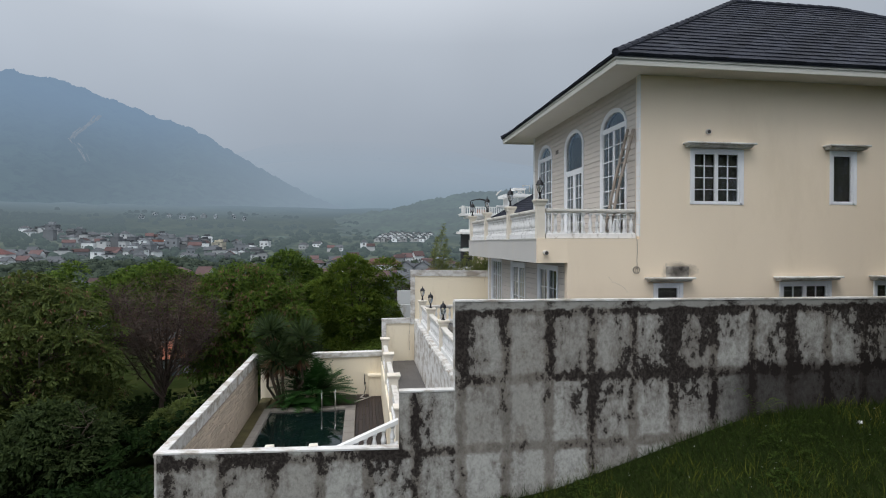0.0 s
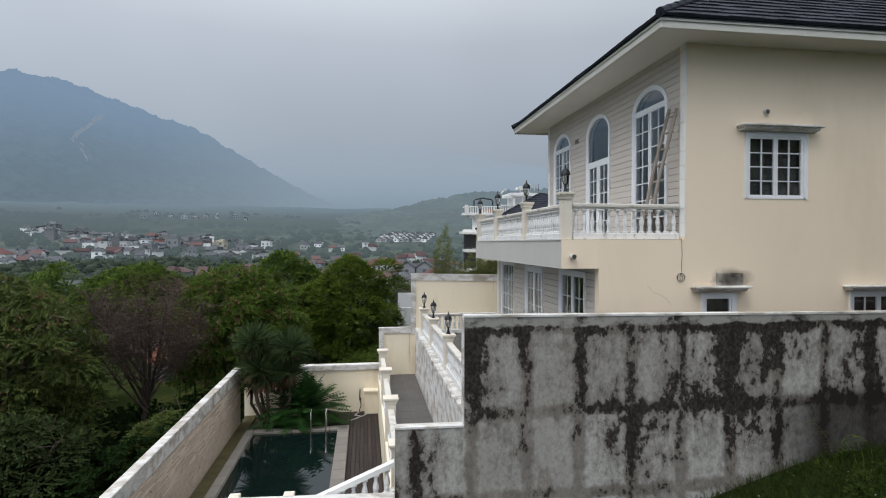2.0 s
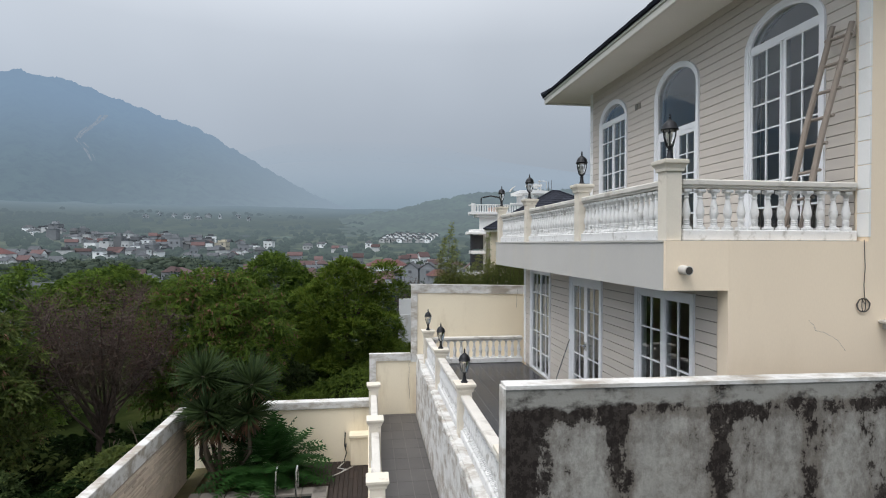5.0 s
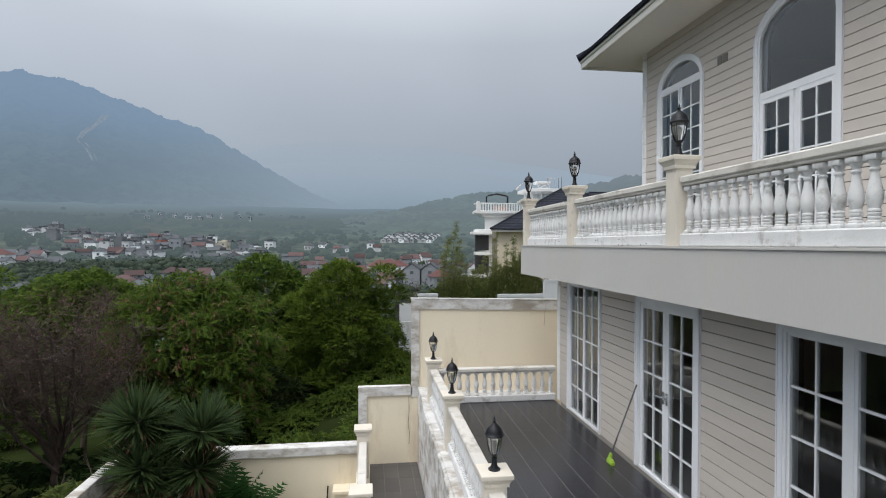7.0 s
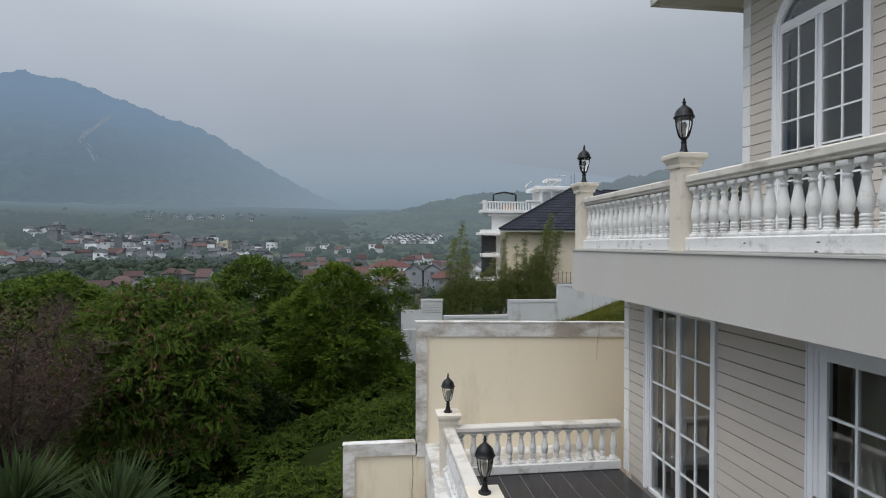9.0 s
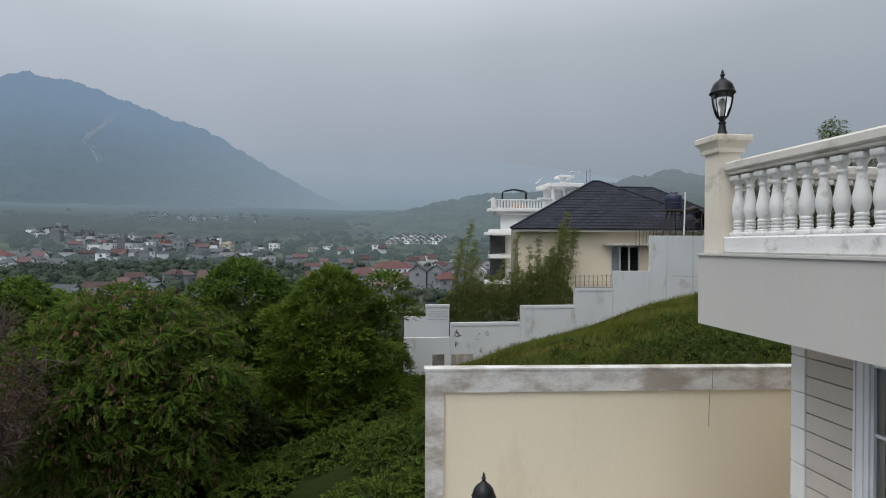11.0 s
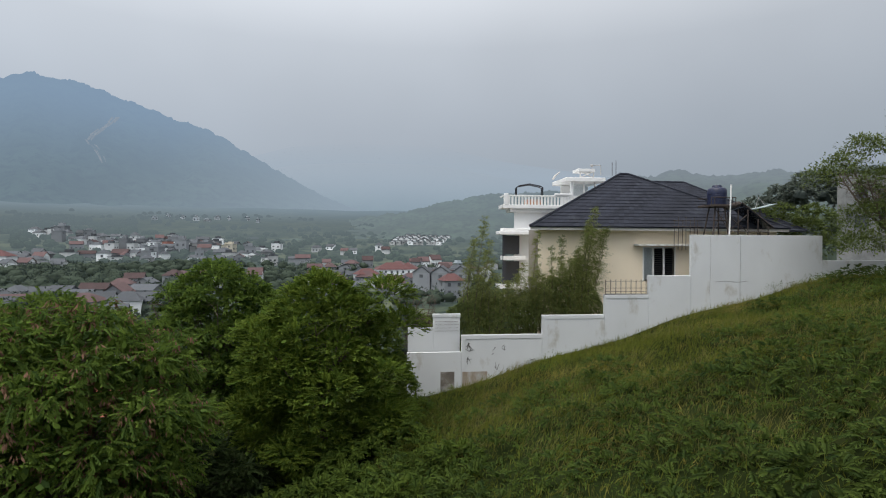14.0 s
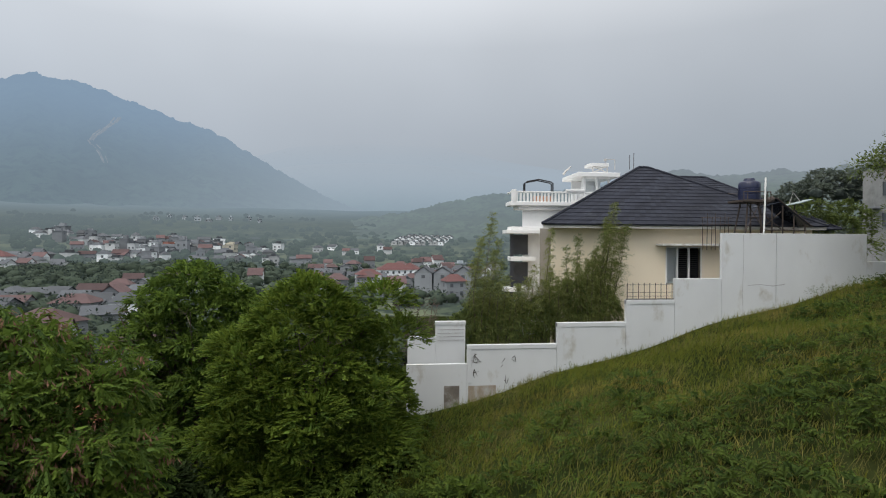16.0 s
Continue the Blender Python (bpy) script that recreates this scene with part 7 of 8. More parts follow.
def tank_tower():
    t = thing("water_tank", "dark blue plastic water tank on a rusty steel tower", "water tank", (22.3, 52.6, 4.7))
    part("tank", Shape().lathe([(0.50, 0), (0.56, 0.04), (0.56, 0.30), (0.545, 0.32), (0.56, 0.34), (0.56, 0.62), (0.545, 0.64), (0.56, 0.66), (0.56, 0.92), (0.50, 1.02), (0.30, 1.10), (0.26, 1.22), (0.12, 1.25)], 22.3, 52.6, 6.55, 20), TANK_BLUE, t)
    for sx in (-1, 1):
        for sy in (-1, 1):
            part("leg", Shape().tube([(22.2 + sx * 0.62, 52.6 + sy * 0.6, 3.6), (22.3 + sx * 0.30, 52.6 + sy * 0.30, 6.45)], 0.045, 5), RUST, t)
    part("platform", Shape().box(21.48, 23.1, 51.9, 53.3, 6.43, 6.55, 0.01), RUST, t)
    for y in (51.92, 53.28):
        part("guard", Shape().tube([(21.5, y, 6.98), (23.08, y, 6.98)], 0.03, 5), RUST, t)
    for x in (21.5, 21.72, 22.88, 23.08):
        part("guard_post", Shape().tube([(x, 51.92, 6.5), (x, 51.92, 6.98)], 0.025, 5), RUST, t)
    part("brace", Shape().tube([(21.7, 52.0, 4.9), (22.6, 52.2, 6.3)], 0.025, 4).tube([(22.75, 52.0, 4.9), (21.95, 52.2, 6.3)], 0.025, 4).tube([(21.72, 52.05, 5.6), (22.72, 52.05, 5.6)], 0.025, 4), RUST, t)
    part("pipe", Shape().tube([(22.62, 51.85, 4.5), (22.72, 51.85, 7.75)], 0.045, 6), WHITE, t, "white riser pipe")


tank_tower()


def roof_clutter():
    s = thing("solar_heater", "old solar water heater on a rusty steel frame", "solar heater", (25.0, 53.5, 4.7))
    put = lambda u, v, n: (u, n, v)
    part("collector", Shape().prism([(24.35, 6.72), (26.55, 5.14), (26.60, 5.21), (24.40, 6.80)], put, 53.2, 54.6), PANEL_DARK, s, smooth=0)
    for y in (53.15, 54.65):
        part("collector_rim", Shape().tube([(24.36, y, 6.79), (26.6, y, 5.18)], 0.035, 5), RUST, s)
    part("cylinder", Shape().tube([(23.35, 53.4, 6.40), (23.42, 53.4, 6.46), (24.35, 53.4, 6.74), (24.42, 53.4, 6.74)], [0.10, 0.17, 0.17, 0.10], 10), RUST, s)
    part("tray", Shape().prism([(23.3, 6.20), (24.5, 6.50), (24.5, 6.56), (23.3, 6.26)], put, 53.1, 53.9), PANEL_DARK, s, smooth=0)
    for x, z in ((23.45, 6.2), (24.14, 6.4), (24.8, 6.35), (25.5, 5.75), (26.2, 5.3)):
        part("leg", Shape().tube([(x, 53.2, 3.6), (x, 53.2, z)], 0.04, 5), RUST, s)
    part("lattice", Shape().tube([(23.5, 53.2, 5.9), (24.7, 53.2, 5.0)], 0.03, 4).tube([(23.5, 53.2, 5.0), (24.7, 53.2, 6.0)], 0.03, 4).tube([(23.4, 53.2, 4.95), (26.3, 53.2, 4.95)], 0.035, 4), RUST, s)
    DISH = mat("grey_green_dish", (0.30, 0.36, 0.37), 0.6, 0.1)
    d = thing("satellite_dish", "pale mesh satellite dish tilted flat on a pole", "satellite dish", (27.0, 54.5, 4.7))
    part("pole", Shape().tube([(26.6, 54.5, 3.6), (26.6, 54.5, 6.6)], 0.04, 5), RUST, d)
    part("reflector", Shape().prism([(25.85, 6.43), (26.7, 6.58), (27.56, 6.82), (27.57, 6.86), (26.7, 6.63), (25.84, 6.48)], put, 54.2, 54.9), DISH, d)
    part("feed", Shape().tube([(26.25, 54.5, 6.55), (26.5, 54.5, 7.27), (27.0, 54.5, 6.68)], 0.03, 4), PIPE, d)
    r = thing("rebar_bundle", "rusty reinforcing bars standing on the wall", "steel bars", (20.4, 52.2, 4.7))
    for i in range(7):
        x = 19.3 + 0.25 * i
        part("bar", Shape().tube([(x, 52.2, 3.8), (x + 0.03 * (i % 3), 52.2, 5.6 + 0.2 * (i % 2))], 0.02, 4), RUST, r)
    for z in (5.2, 5.55):
        part("tie", Shape().tube([(19.2, 52.2, z), (21.0, 52.2, z)], 0.015, 4), RUST, r)


roof_clutter()
gb = thing("building", "grey concrete building behind the hillside tree", "building", (55, 76, 8))
part("wall", Shape().box(52.1, 66, 75, 76.2, -3, 12), mat("grey_concrete_facade", (0.235, 0.24, 0.235), 0.9, 0.15, 0.5, 4, 0.1, stain=(0.17, 0.175, 0.17), stain_amt=0.4, stain_scale=0.4), gb)
for z in (6.2, 9.4):
    for x in (53.2, 56.2):
        part("window", Shape().box(x, x + 1.4, 74.9, 75.05, z, z + 1.4), HAZE_DARK, gb)
part("ledge", Shape().box(51.6, 53.0, 74.2, 75, 8.0, 8.2), HAZE_GREY, gb)
# fine-leaved hedge behind the end of the boundary wall
HG = []
for i in range(34):
    x, r = rng.uniform(29.6, 37.5), rng.uniform(0.6, 1.2)
    HG.append((x, 60 + rng.uniform(-1.2, 1.2), rng.uniform(3.6, 6.2), r, r, r * 1.2))
tagged(new("slope_hedge", sprays("slope_hedge", HG, 13, 4, 0.44, 0.080, LEAF_D, 0.4, 0.7, -0.4, 0.5, 0.4)), "feathery green hedge beyond the end of the boundary wall", "hedge", kind="stuff")


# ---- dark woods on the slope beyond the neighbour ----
# both colours are lifted towards grey: haze painted into leaf and core
EAST_LEAF = leaf_mat("hazy_east_leaf", (0.185, 0.215, 0.165), (0.120, 0.145, 0.130))
EAST_CORE = mat("hazy_east_core", (0.090, 0.108, 0.098), 0.95, 0.3, 0.3, 2, 0, spec=0.0)
EW = []
for i in range(120):
    x = rng.uniform(74, 150)
    top = float(np.interp(x, (69, 74, 78, 83, 90, 98), (13.8, 14.9, 17.4, 18.1, 18.9, 19.3))) + rng.uniform(-1.6, 0.3)
    r = rng.uniform(1.8, 3.8)
    z = top - r * 0.9 if i % 2 else rng.uniform(3.0, top - r)
    EW.append((x, 115 + rng.uniform(-6, 6), z, r, r, r * 0.85))
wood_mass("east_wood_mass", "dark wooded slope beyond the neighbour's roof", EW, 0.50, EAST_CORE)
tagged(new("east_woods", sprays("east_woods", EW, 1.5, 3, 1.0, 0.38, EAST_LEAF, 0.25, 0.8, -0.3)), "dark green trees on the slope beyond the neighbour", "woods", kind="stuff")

# ---- feathery conifers behind the wall ----
def plumes(name, stems, per, reach, material):
    """Fine leaves along thin branches that leave each stem upwards and nod at their tips."""
    B, A, S = [], [], []
    for foot, mid, tip, w in stems:
        n = max(14, int(per * (tip - foot).length))
        u = np.sort(nrng.random(n)) ** 0.85 * 0.97 + 0.03
        f, m, t_ = np.array(foot), np.array(mid), np.array(tip)
        root = f * ((1 - u) ** 2)[:, None] + m * (2 * u * (1 - u))[:, None] + t_ * (u ** 2)[:, None]
        az = nrng.random(n) * 2 * math.pi
        ln = (w * (1 - 0.80 * u ** 1.4) * (0.45 + 0.75 * nrng.random(n)) + 0.08)[:, None]
        el = 0.05 + 0.75 * nrng.random(n)
        d = np.stack([np.cos(az) * np.cos(el), np.sin(az) * np.cos(el), np.sin(el)], -1)
        for k in range(reach):
            q = (k + nrng.random(n)) / reach
            p = root + d * ln * q[:, None]
            p[:, 2] -= 0.30 * ln[:, 0] * q ** 2
            ax = d * 0.8 + unit(n) * 0.75
            ax[:, 2] -= 0.35 * q
            ax /= np.linalg.norm(ax, axis=1)[:, None]
            sd = np.cross(ax, unit(n))
            sd /= np.maximum(np.linalg.norm(sd, axis=1), 1e-6)[:, None]
            B.append(p)
            A.append(ax * (0.085 + 0.085 * nrng.random(n))[:, None])
            S.append(sd * 0.021)
    return leaf_mesh(name, np.concatenate(B), np.concatenate(A), np.concatenate(S), material, 0.05)


def conifer(x, y, z0, top, r, lean, full, stems_n=8):
    """A stand of leaning stems feathered with fine leaves; full: the share of the height that the side stems reach."""
    t = thing("tree", "slender feathery green bamboo-like conifer behind the wall", "tree", (x, y, z0), "conifers along the wall")
    h = top - z0
    stems = []
    for j in range(stems_n):
        a = 2.4 * j + rng.random()
        k = 1.0 if j == 0 else full * rng.uniform(0.55, 1.05)
        ox, oy = (0, 0) if j == 0 else (r * 0.52 * math.cos(a), r * 0.34 * math.sin(a))
        tip = Vector((x + lean * k + ox * 1.1, y + oy, z0 + h * k))
        foot = Vector((x + ox * 0.4, y + oy * 0.4, z0 - 0.5))
        mid = foot.lerp(tip, 0.55) + Vector((ox * 0.25 - lean * 0.15, 0, 0))
        part("stem", Shape().tube([foot, mid, tip], [0.035, 0.022, 0.006], 5), BARK, t)
        stems.append((foot, mid, tip, 0.66 * r))
    part("crown", plumes("crown", stems, 38, 10, LEAF_CEDAR), None, t)


for spec in ((7.2, 53.3, -1.3, 5.7, 1.35, 0.75, 0.80, 9), (8.4, 53.2, -1.3, 2.3, 1.4, 0.3, 0.9), (9.9, 53.3, -1.2, 2.9, 1.3, 0.4, 0.85), (10.8, 53.5, -0.8, 4.9, 0.85, 0.45, 0.78, 6),
             (12.6, 53.3, -0.4, 4.6, 1.1, 0.1, 0.85), (14.0, 53.2, -0.3, 6.3, 1.45, 0.75, 0.90, 12), (13.5, 53.2, -0.4, 3.8, 1.3, 0.2, 0.9), (11.6, 53.1, -0.8, 2.2, 1.2, 0.1, 0.9)):
    conifer(*spec)

WB = []
for i in range(40):
    x = 6.6 + 7.9 * i / 39
    r = rng.uniform(0.5, 0.9)
    WB.append((x, rng.uniform(53.4, 54.0), -0.9 + 0.16 * (x - 6.6) + rng.uniform(-0.2, 1.3), r, r * 0.8, r))
tagged(new("wall_shrubs", sprays("wall_shrubs", WB, 52, 4, 0.36, 0.054, LEAF_D, 0.6, 0.7, -0.4, 0.2, 0.5)), "tangled green shrubs behind the boundary wall", "bushes", kind="stuff")

# a dry twiggy bush beyond the lowest wall
db = thing("bush", "dry twiggy grey bush beyond the wall", "bush", (4.2, 56.0, -5))
part("stem", trunk_shape((4.2, 56.0, -5.0), (4.2, 56.0, -2.6), 0.09, 12, 1.5, 3.6, 16, 0.8), TWIG, db)

# ---- sparse tree on the hill ----
HX, HY = 30.2, 48.5
hz = float(ground_z(HX, HY))
ht = thing("tree", "sparse spreading tree with bare twigs and clumps of leaves", "tree", (HX, HY, hz))
part("trunk", trunk_shape((HX, HY, hz - 0.3), (HX + 0.4, HY, hz + 3.0), 0.24, 12, 4.2, 4.3, 26, 0.9), BARK, ht)
cl = [(25.6, 48.3, 7.8, 1.0, 0.9, 0.7), (26.6, 48.0, 8.3, 1.1, 0.9, 0.7), (31.2, 48.5, 10.2, 0.9, 0.9, 1.2), (30.6, 48.2, 11.4, 0.8, 0.7, 0.6), (33.2, 48.6, 10.2, 1.0, 0.9, 0.6),
      (28.4, 48.5, 9.6, 1.3, 0.9, 0.5), (29.0, 48.3, 5.6, 2.0, 1.5, 1.0), (31.5, 48.3, 6.6, 2.2, 1.5, 1.2), (27.8, 48.0, 4.2, 1.6, 1.2, 0.6), (33, 48, 4.6, 2.0, 1.4, 1.0), (30, 48.3, 7.6, 1.8, 1.4, 0.9), (34.6, 48.3, 7.4, 2.2, 1.5, 1.5), (35.2, 48, 5.0, 2.2, 1.5, 1.3), (32.6, 48.3, 8.6, 1.6, 1.3, 1.0)]
part("crown", foliage("crown", cl, 2300, 16, 0.36, 0.150, 0.5, LEAF_D, 0.7, 0.3, 0.4), None, ht)


part("dry_leaves", foliage("dry_leaves", [(33.4, 47.8, 6.4, 2.6, 1.4, 1.6), (31.0, 47.9, 5.2, 1.8, 1.2, 0.9)], 320, 14, 0.34, 0.10, 0.35, LEAF_WITHERED, 0.8, 0.6, 0.4), None, ht, "dry brown leaves and twigs")

# ---- planting by the pool ----
def rosette(name, c, n, length, width, material, parent, up=-0.35, top=1.0):
    a = 2 * math.pi * nrng.random(n)
    e = np.arcsin(up + (top - up) * nrng.random(n))
    d = np.stack([np.cos(a) * np.cos(e), np.sin(a) * np.cos(e), np.sin(e)], -1)
    base = np.array(c) + d * 0.05
    ln = length * (0.75 + 0.35 * nrng.random(n))[:, None]
    sd = np.cross(d, np.array([0, 0, 1.0]) + 0.2 * unit(n))
    sd /= np.maximum(np.linalg.norm(sd, axis=1), 1e-6)[:, None]
    return part(name, leaf_mesh(name, base, d * ln, sd * width, material, 0.02), None, parent)


yc = thing("yucca", "clump of spiky yuccas with thin trunks beside the pool", "yucca", (-3.0, 20.9, -2.25))
for x, y, z, ln in ((-3.35, 20.75, 0.55, 0.85), (-2.2, 20.8, 0.30, 0.85), (-3.2, 20.5, -0.25, 0.85), (-2.5, 21.2, -0.75, 0.75), (-3.5, 21.3, -0.9, 0.7), (-2.9, 20.55, -0.55, 0.8), (-2.25, 20.6, -0.35, 0.75), (-3.15, 20.9, 0.05, 0.8)):
    part("trunk", Shape().tube([(-2.9 + (x + 2.9) * 0.2, 20.9, -2.3), (x + (x + 2.9) * 0.1, y, (z - 2.3) / 2), (x, y, z)], [0.06, 0.05, 0.045], 7), BARK, yc)
    tagged(rosette("rosette", (x, y, z), 300, ln, 0.050, LEAF_YUCCA, yc), kind="stuff")
    tagged(rosette("dead_skirt", (x, y, z - 0.05), 60, ln * 0.7, 0.045, LEAF_BROWN, yc, -0.98, -0.5), kind="stuff")
ph = thing("philodendron", "glossy dark green philodendron bush with lobed leaves by the pool", "bush", (-1.9, 20.9, -2.25))
for i in range(640):
    a, e = rng.uniform(0, 2 * math.pi), rng.uniform(0.1, 1.35)
    r = rng.uniform(0.25, 0.95)
    c = Vector((-1.85 + r * 1.45 * math.cos(a) * math.cos(e), 20.9 + 0.9 * r * math.sin(a) * math.cos(e), -2.15 + r * 1.35 * math.sin(e)))
    d = Vector((math.cos(a) * math.cos(e), math.sin(a) * math.cos(e), math.sin(e) - 0.55)).normalized()
    sd = d.cross(Vector((0, 0, 1))).normalized()
    s = Shape()
    L = rng.uniform(0.36, 0.52)
    pts = []
    for k in range(6):
        u = k / 5
        pts.append(((u, 0.26 * math.sin(math.pi * min(1, u * 0.8 + 0.15))), (u + 0.05, 0.10)))
    for sg in (-1, 1):
        for (u, w), (u2, w2) in pts[:-1]:
            p0, p1 = c + d * L * u, c + d * L * (u + 0.16)
            tip = c + d * L * (u + 0.22) + sd * sg * L * w * 1.7 - Vector((0, 0, 0.05 * w))
            s.add([p0, p1, tip], [(0, 1, 2)])
    part("leaf", s.mesh("leaf", LEAF_PHILO, 0, fix=False), None, ph)

# ---- small things ----
def ladder():
    t = thing("ladder", "weathered wooden ladder leaning against the arched window", "ladder", (6.0, 12.73, 3.93))
    a0, a1 = Vector((5.93, 12.84, 3.93)), Vector((6.50, 12.71, 6.62))
    b0, b1 = Vector((5.93, 12.56, 3.93)), Vector((6.50, 12.43, 6.57))
    for p, q in ((a0, a1), (b0, b1)):
        m = p.lerp(q, 0.5) + Vector((-0.03, 0.01, 0))
        part("rail", Shape().tube([p, m, q], [0.040, 0.037, 0.034], 7), WOOD, t)
    for i in range(8):
        k = 0.06 + i * 0.125
        p, q = a0.lerp(a1, k), b0.lerp(b1, k + 0.01)
        d = (q - p).normalized() * 0.06
        part("rung", Shape().tube([p - d, q + d], 0.022, 6), WOOD, t)


ladder()


def broom():
    t = thing("broom", "lime green broom with thin metal handle leaning on the siding", "broom", (4.42, 17.25, TERR_Z))
    part("handle", Shape().tube([(4.44, 17.22, TERR_Z + 0.14), (4.70, 16.98, TERR_Z + 1.2)], 0.013, 7), STEEL, t)
    part("head", Shape().tube([(4.44, 17.22, TERR_Z + 0.16), (4.43, 17.23, TERR_Z + 0.10)], [0.02, 0.03], 8).box(4.41, 4.46, 17.15, 17.29, TERR_Z + 0.05, TERR_Z + 0.08, 0.010), GREEN_PLASTIC, t)
    part("bristles", Shape().box(4.405, 4.465, 17.14, 17.30, TERR_Z, TERR_Z + 0.052, 0.006), GREEN_PLASTIC, t)


broom()
part("drain_pipe", Shape().tube([(4.225, YS + 0.10, 3.585), (4.225, YS - 0.10, 3.575)], 0.052, 12), PIPE, house, "short grey drain spout")
# dark disc on the capped end stands for the shade inside the spout
part("drain_bore", Shape().tube([(4.225, YS - 0.095, 3.5755), (4.225, YS - 0.103, 3.575)], 0.043, 12), CABLE, house)
part("vent_pipe", Shape().tube([(8.34, YS + 0.02, 6.52), (8.34, YS - 0.06, 6.515)], 0.06, 12), PIPE, house)
# the vent's hollow is likewise a dark disc in place of shade
part("vent_bore", Shape().tube([(8.34, YS - 0.055, 6.515), (8.34, YS - 0.064, 6.515)], 0.045, 12), CABLE, house)
COIL_X, COIL_Z = 6.49, 3.16
pts = [(6.50, YS - 0.012, 3.93), (6.515, YS - 0.014, 3.6), (6.50, YS - 0.014, 3.4), (COIL_X + 0.02, YS - 0.015, COIL_Z + 0.09)]
pts += [(COIL_X + (0.084 + 0.008 * math.sin(i * 1.7)) * math.cos(0.5 * i + 1.3), YS - 0.016 - 0.002 * (i % 4), COIL_Z + (0.080 + 0.008 * math.cos(i * 2.1)) * math.sin(0.5 * i + 1.3)) for i in range(40)]
pts += [(COIL_X + 0.025 * math.cos(0.6 * i), YS - 0.024, COIL_Z + 0.082 * math.sin(0.6 * i)) for i in range(20)]
part("cable_coil", Shape().tube(pts, 0.0045, 5), CABLE, house, "coiled dark cable hanging on the wall")
part("wall_vent", Shape().box(XF - 0.016, XF + 0.0, 17.72, 17.84, 6.83, 6.96, 0.005).box(XF - 0.016, XF + 0.0, 17.86, 17.97, 6.83, 6.96, 0.005), COPING, house, "brown wall vent plates")
cr = [(5.79, 2.99), (5.86, 2.93), (5.88, 2.87), (6.0, 2.84), (6.10, 2.79), (6.17, 2.75), (6.28, 2.62)]
part("crack", Shape().tube([(x, YS - 0.0005, z) for x, z in cr], 0.0014, 4), CABLE, house, "fine crack in the render")
STAIN = mat("rough_repair", (0.56, 0.515, 0.45), 0.95, 0.30, 4, 25, 0.5, stain=(0.16, 0.14, 0.125), stain_amt=0.5, stain_scale=6.0)


def soot_mat(c, sx, sz):
    """Sooty bloom that thins out over the wall from its middle c."""
    m = mat("soot_bloom", (0.045, 0.038, 0.034), 0.95, 0.3, 6, 30, 0.2)
    n, l = m.node_tree.nodes, m.node_tree.links
    geo, sb, ml, ln = n.new("ShaderNodeNewGeometry"), n.new("ShaderNodeVectorMath"), n.new("ShaderNodeVectorMath"), n.new("ShaderNodeVectorMath")
    sb.operation, ml.operation, ln.operation = "SUBTRACT", "MULTIPLY", "LENGTH"
    sb.inputs[1].default_value = c
    ml.inputs[1].default_value = (1 / sx, 0, 1 / sz)
    l.new(geo.outputs["Position"], sb.inputs[0])
    l.new(sb.outputs[0], ml.inputs[0])
    l.new(ml.outputs[0], ln.inputs[0])
    tx = n.new("ShaderNodeTexNoise")
    tx.inputs["Scale"].default_value, tx.inputs["Detail"].default_value = 7.0, 8.0
    ad = n.new("ShaderNodeMath")
    ad.operation = "MULTIPLY_ADD"
    ad.inputs[1].default_value = 0.75
    l.new(geo.outputs["Position"], tx.inputs["Vector"])
    l.new(tx.outputs["Fac"], ad.inputs[0])
    l.new(ln.outputs["Value"], ad.inputs[2])
    r = n.new("ShaderNodeMapRange")
    for key, v in (("From Min", 0.55), ("From Max", 1.35), ("To Min", 0.40), ("To Max", 0.0)):
        r.inputs[key].default_value = v
    l.new(ad.outputs[0], r.inputs["Value"])
    mx, tr = n.new("ShaderNodeMixShader"), n.new("ShaderNodeBsdfTransparent")
    l.new(r.outputs[0], mx.inputs[0])
    l.new(tr.outputs[0], mx.inputs[1])
    l.new(n["Principled BSDF"].outputs[0], mx.inputs[2])
    l.new(mx.outputs[0], n["Material Output"].inputs["Surface"])
    return m


pl = Shape()
pl.box(7.26, 7.86, YS - 0.010, YS + 0.002, 2.97, 3.24, 0.012)
part("render_patch", pl, STAIN, house, "rough dark repair patch above a hood")
part("soot_bloom", Shape().box(6.9, 8.35, YS - 0.0150, YS - 0.0125, 2.94, 3.45), soot_mat((7.6, YS, 3.12), 0.52, 0.26), house, "sooty stain round the patch")
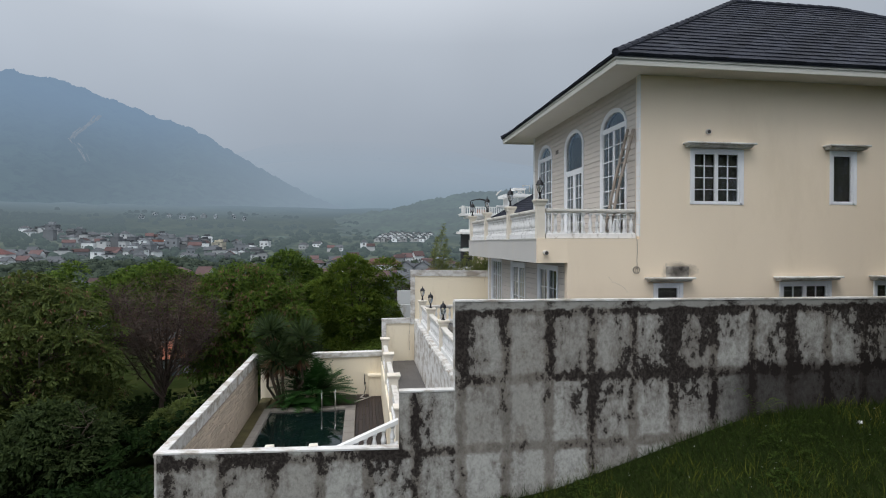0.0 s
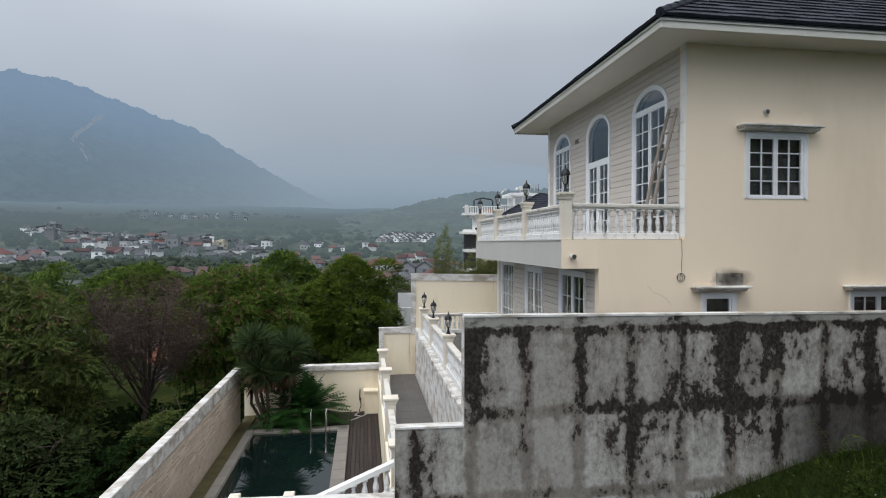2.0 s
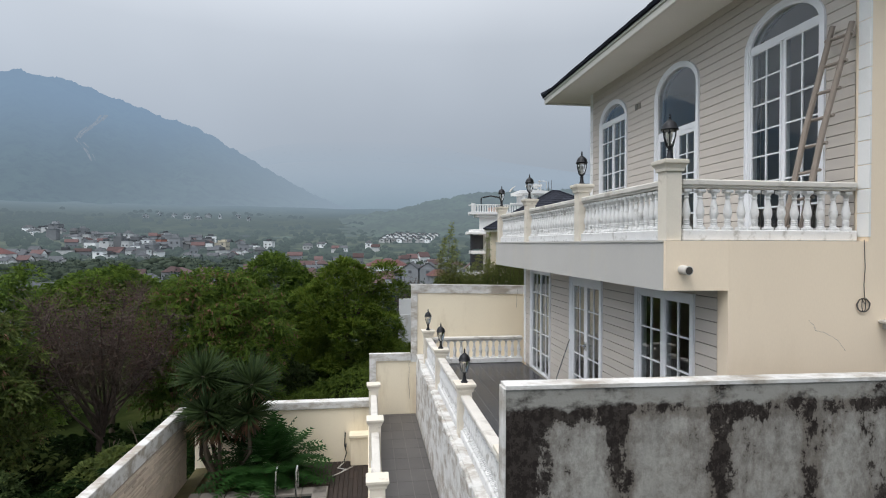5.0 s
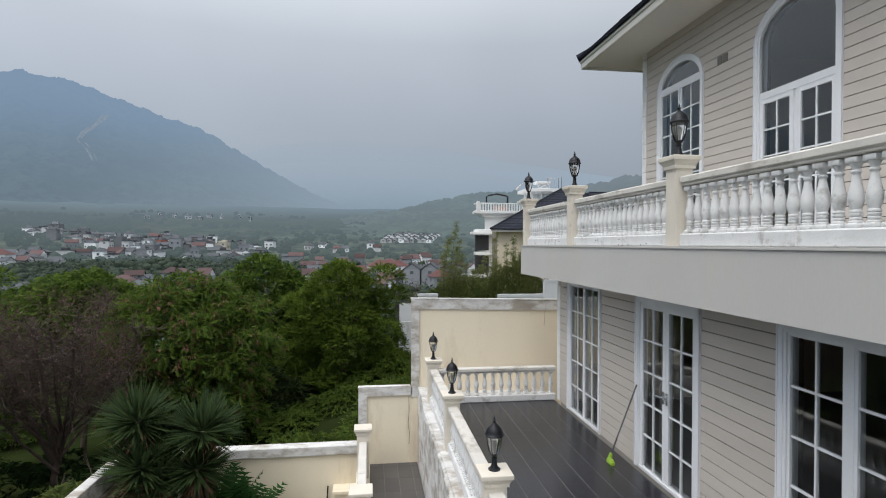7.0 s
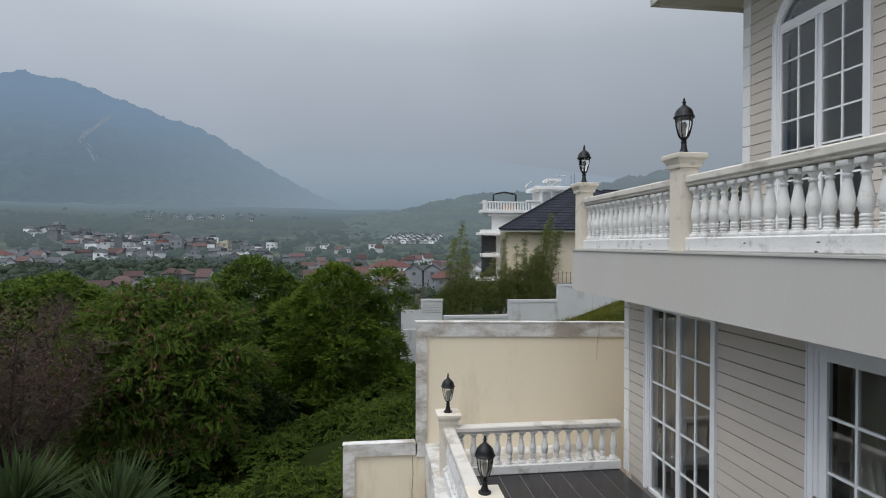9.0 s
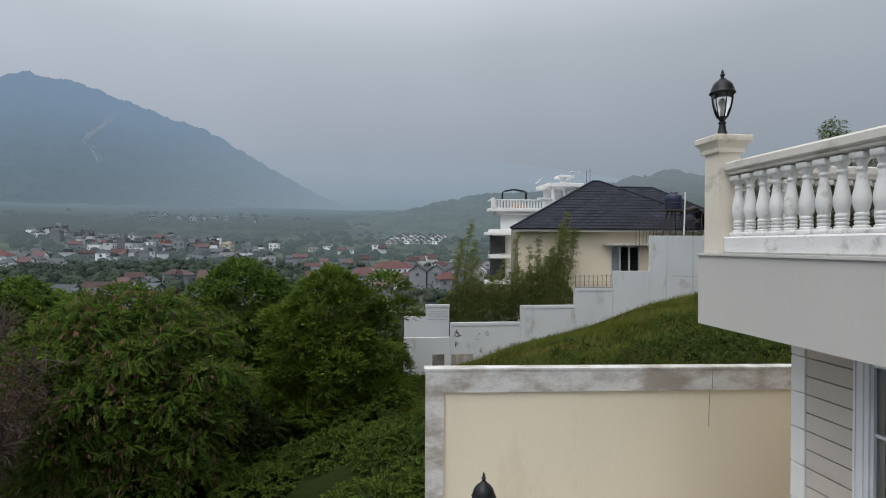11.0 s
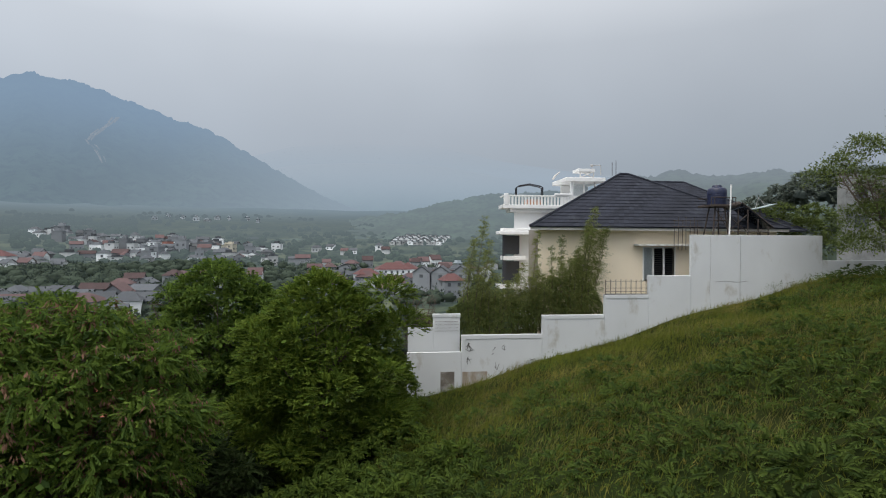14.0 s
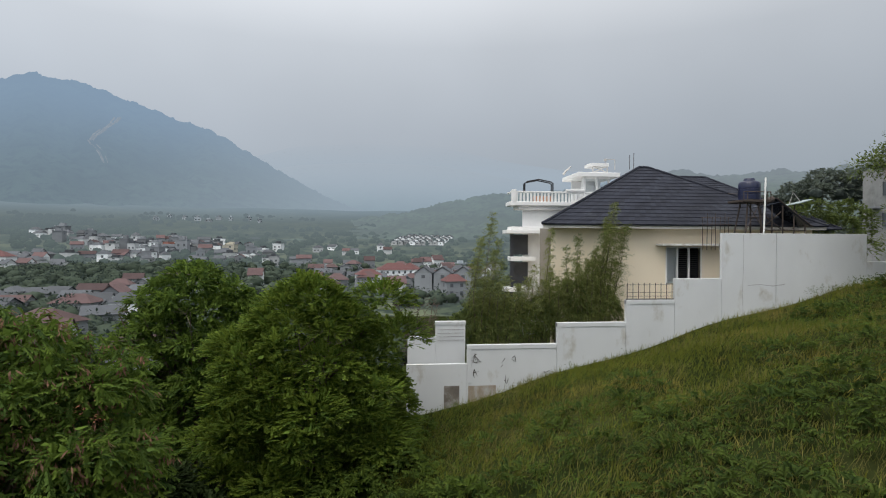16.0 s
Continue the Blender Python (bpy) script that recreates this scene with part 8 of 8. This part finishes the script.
# pump pillar and hose by the pool
pp = thing("tap_pillar", "cream rendered tap pillar with pipe and hose by the pool", "pillar", (0.48, 21.9, DECK_Z))
part("body", Shape().box(0.24, 0.74, 21.75, 22.1, DECK_Z, -1.50, 0.01).box(0.20, 0.74, 21.70, 22.1, -1.50, -1.42, 0.01), CREAM_WALL, pp)
part("tap", Shape().tube([(0.10, 22.09, -1.78), (0.10, 21.98, -1.78), (0.10, 21.95, -1.84)], 0.018, 6).tube([(0.08, 22.08, -1.45), (0.06, 22.06, -1.8), (0.12, 22.0, -2.0), (0.05, 21.95, -2.22)], 0.016, 6), BLACK, pp)
hose = [(0.05, 21.95, -2.245), (-0.1, 21.6, -2.25), (0.15, 21.45, -2.25), (0.3, 21.65, -2.25), (0.0, 21.3, -2.25), (-0.3, 21.0, -2.25)]
part("hose", Shape().tube(hose, 0.016, 6), PIPE, pp, "pale garden hose on the deck")
# curtains behind the terrace doors
for o in DOORS[1:]:
    for sg in (-1, 1):
        c = thing("curtain", "beige curtain drawn aside behind a terrace door", "curtain", (XL + 0.35, o.c + sg * 0.5, 0.8), "curtains behind the doors")
        n = 14
        u = [o.c + sg * (o.h - 0.30 * i / n) for i in range(n + 1)]
        s = Shape()
        vs = [(XL + 0.32 + 0.035 * math.sin(i * 1.9), u[i], z) for i in range(n + 1) for z in (0.82, 3.2)]
        s.add(vs, [(2 * i, 2 * i + 2, 2 * i + 3, 2 * i + 1) for i in range(n)])
        part("cloth", s.mesh("cloth", CURTAIN, 60, fix=False), None, c)
# litter in the grass
for x, y, sx in ((9.9, 9.6, 0.055), (12.2, 10.8, 0.05)):
    z = float(ground_z(x, y))
    s = Shape()
    for i in range(5):
        a = i * 1.3
        s.add([(x, y, z + 0.13), (x + sx * math.cos(a), y + sx * math.sin(a), z + 0.10), (x + sx * math.cos(a + 1), y + sx * math.sin(a + 1), z + 0.17)], [(0, 1, 2)])
    solid("litter", s, WHITE, "crumpled white scrap lying in the grass", "litter")
# knocks in the paint of the upper balustrade's plinth and posts
CHIP = mat("bare_cement_chip", (0.10, 0.095, 0.09), 0.95, 0.3, 8, 40, 0.4)
for k in range(8):
    y, z = rng.uniform(12.6, 20.2), SLAB_T + rng.uniform(0.015, 0.11)
    if min(abs(y - v) for v in py) < 0.16:
        continue
    w, h = rng.uniform(0.006, 0.020), rng.uniform(0.005, 0.013)
    pts = [(y + w * math.cos(a) * rng.uniform(0.6, 1.2), z + h * math.sin(a) * rng.uniform(0.6, 1.2)) for a in (0.3, 1.3, 2.4, 3.6, 4.8, 5.6)]
    part("chip", Shape().prism(pts, lambda u, v, n: (n, u, v), bx - 0.0815, bx - 0.0795), CHIP, balcony_rail, smooth=0)
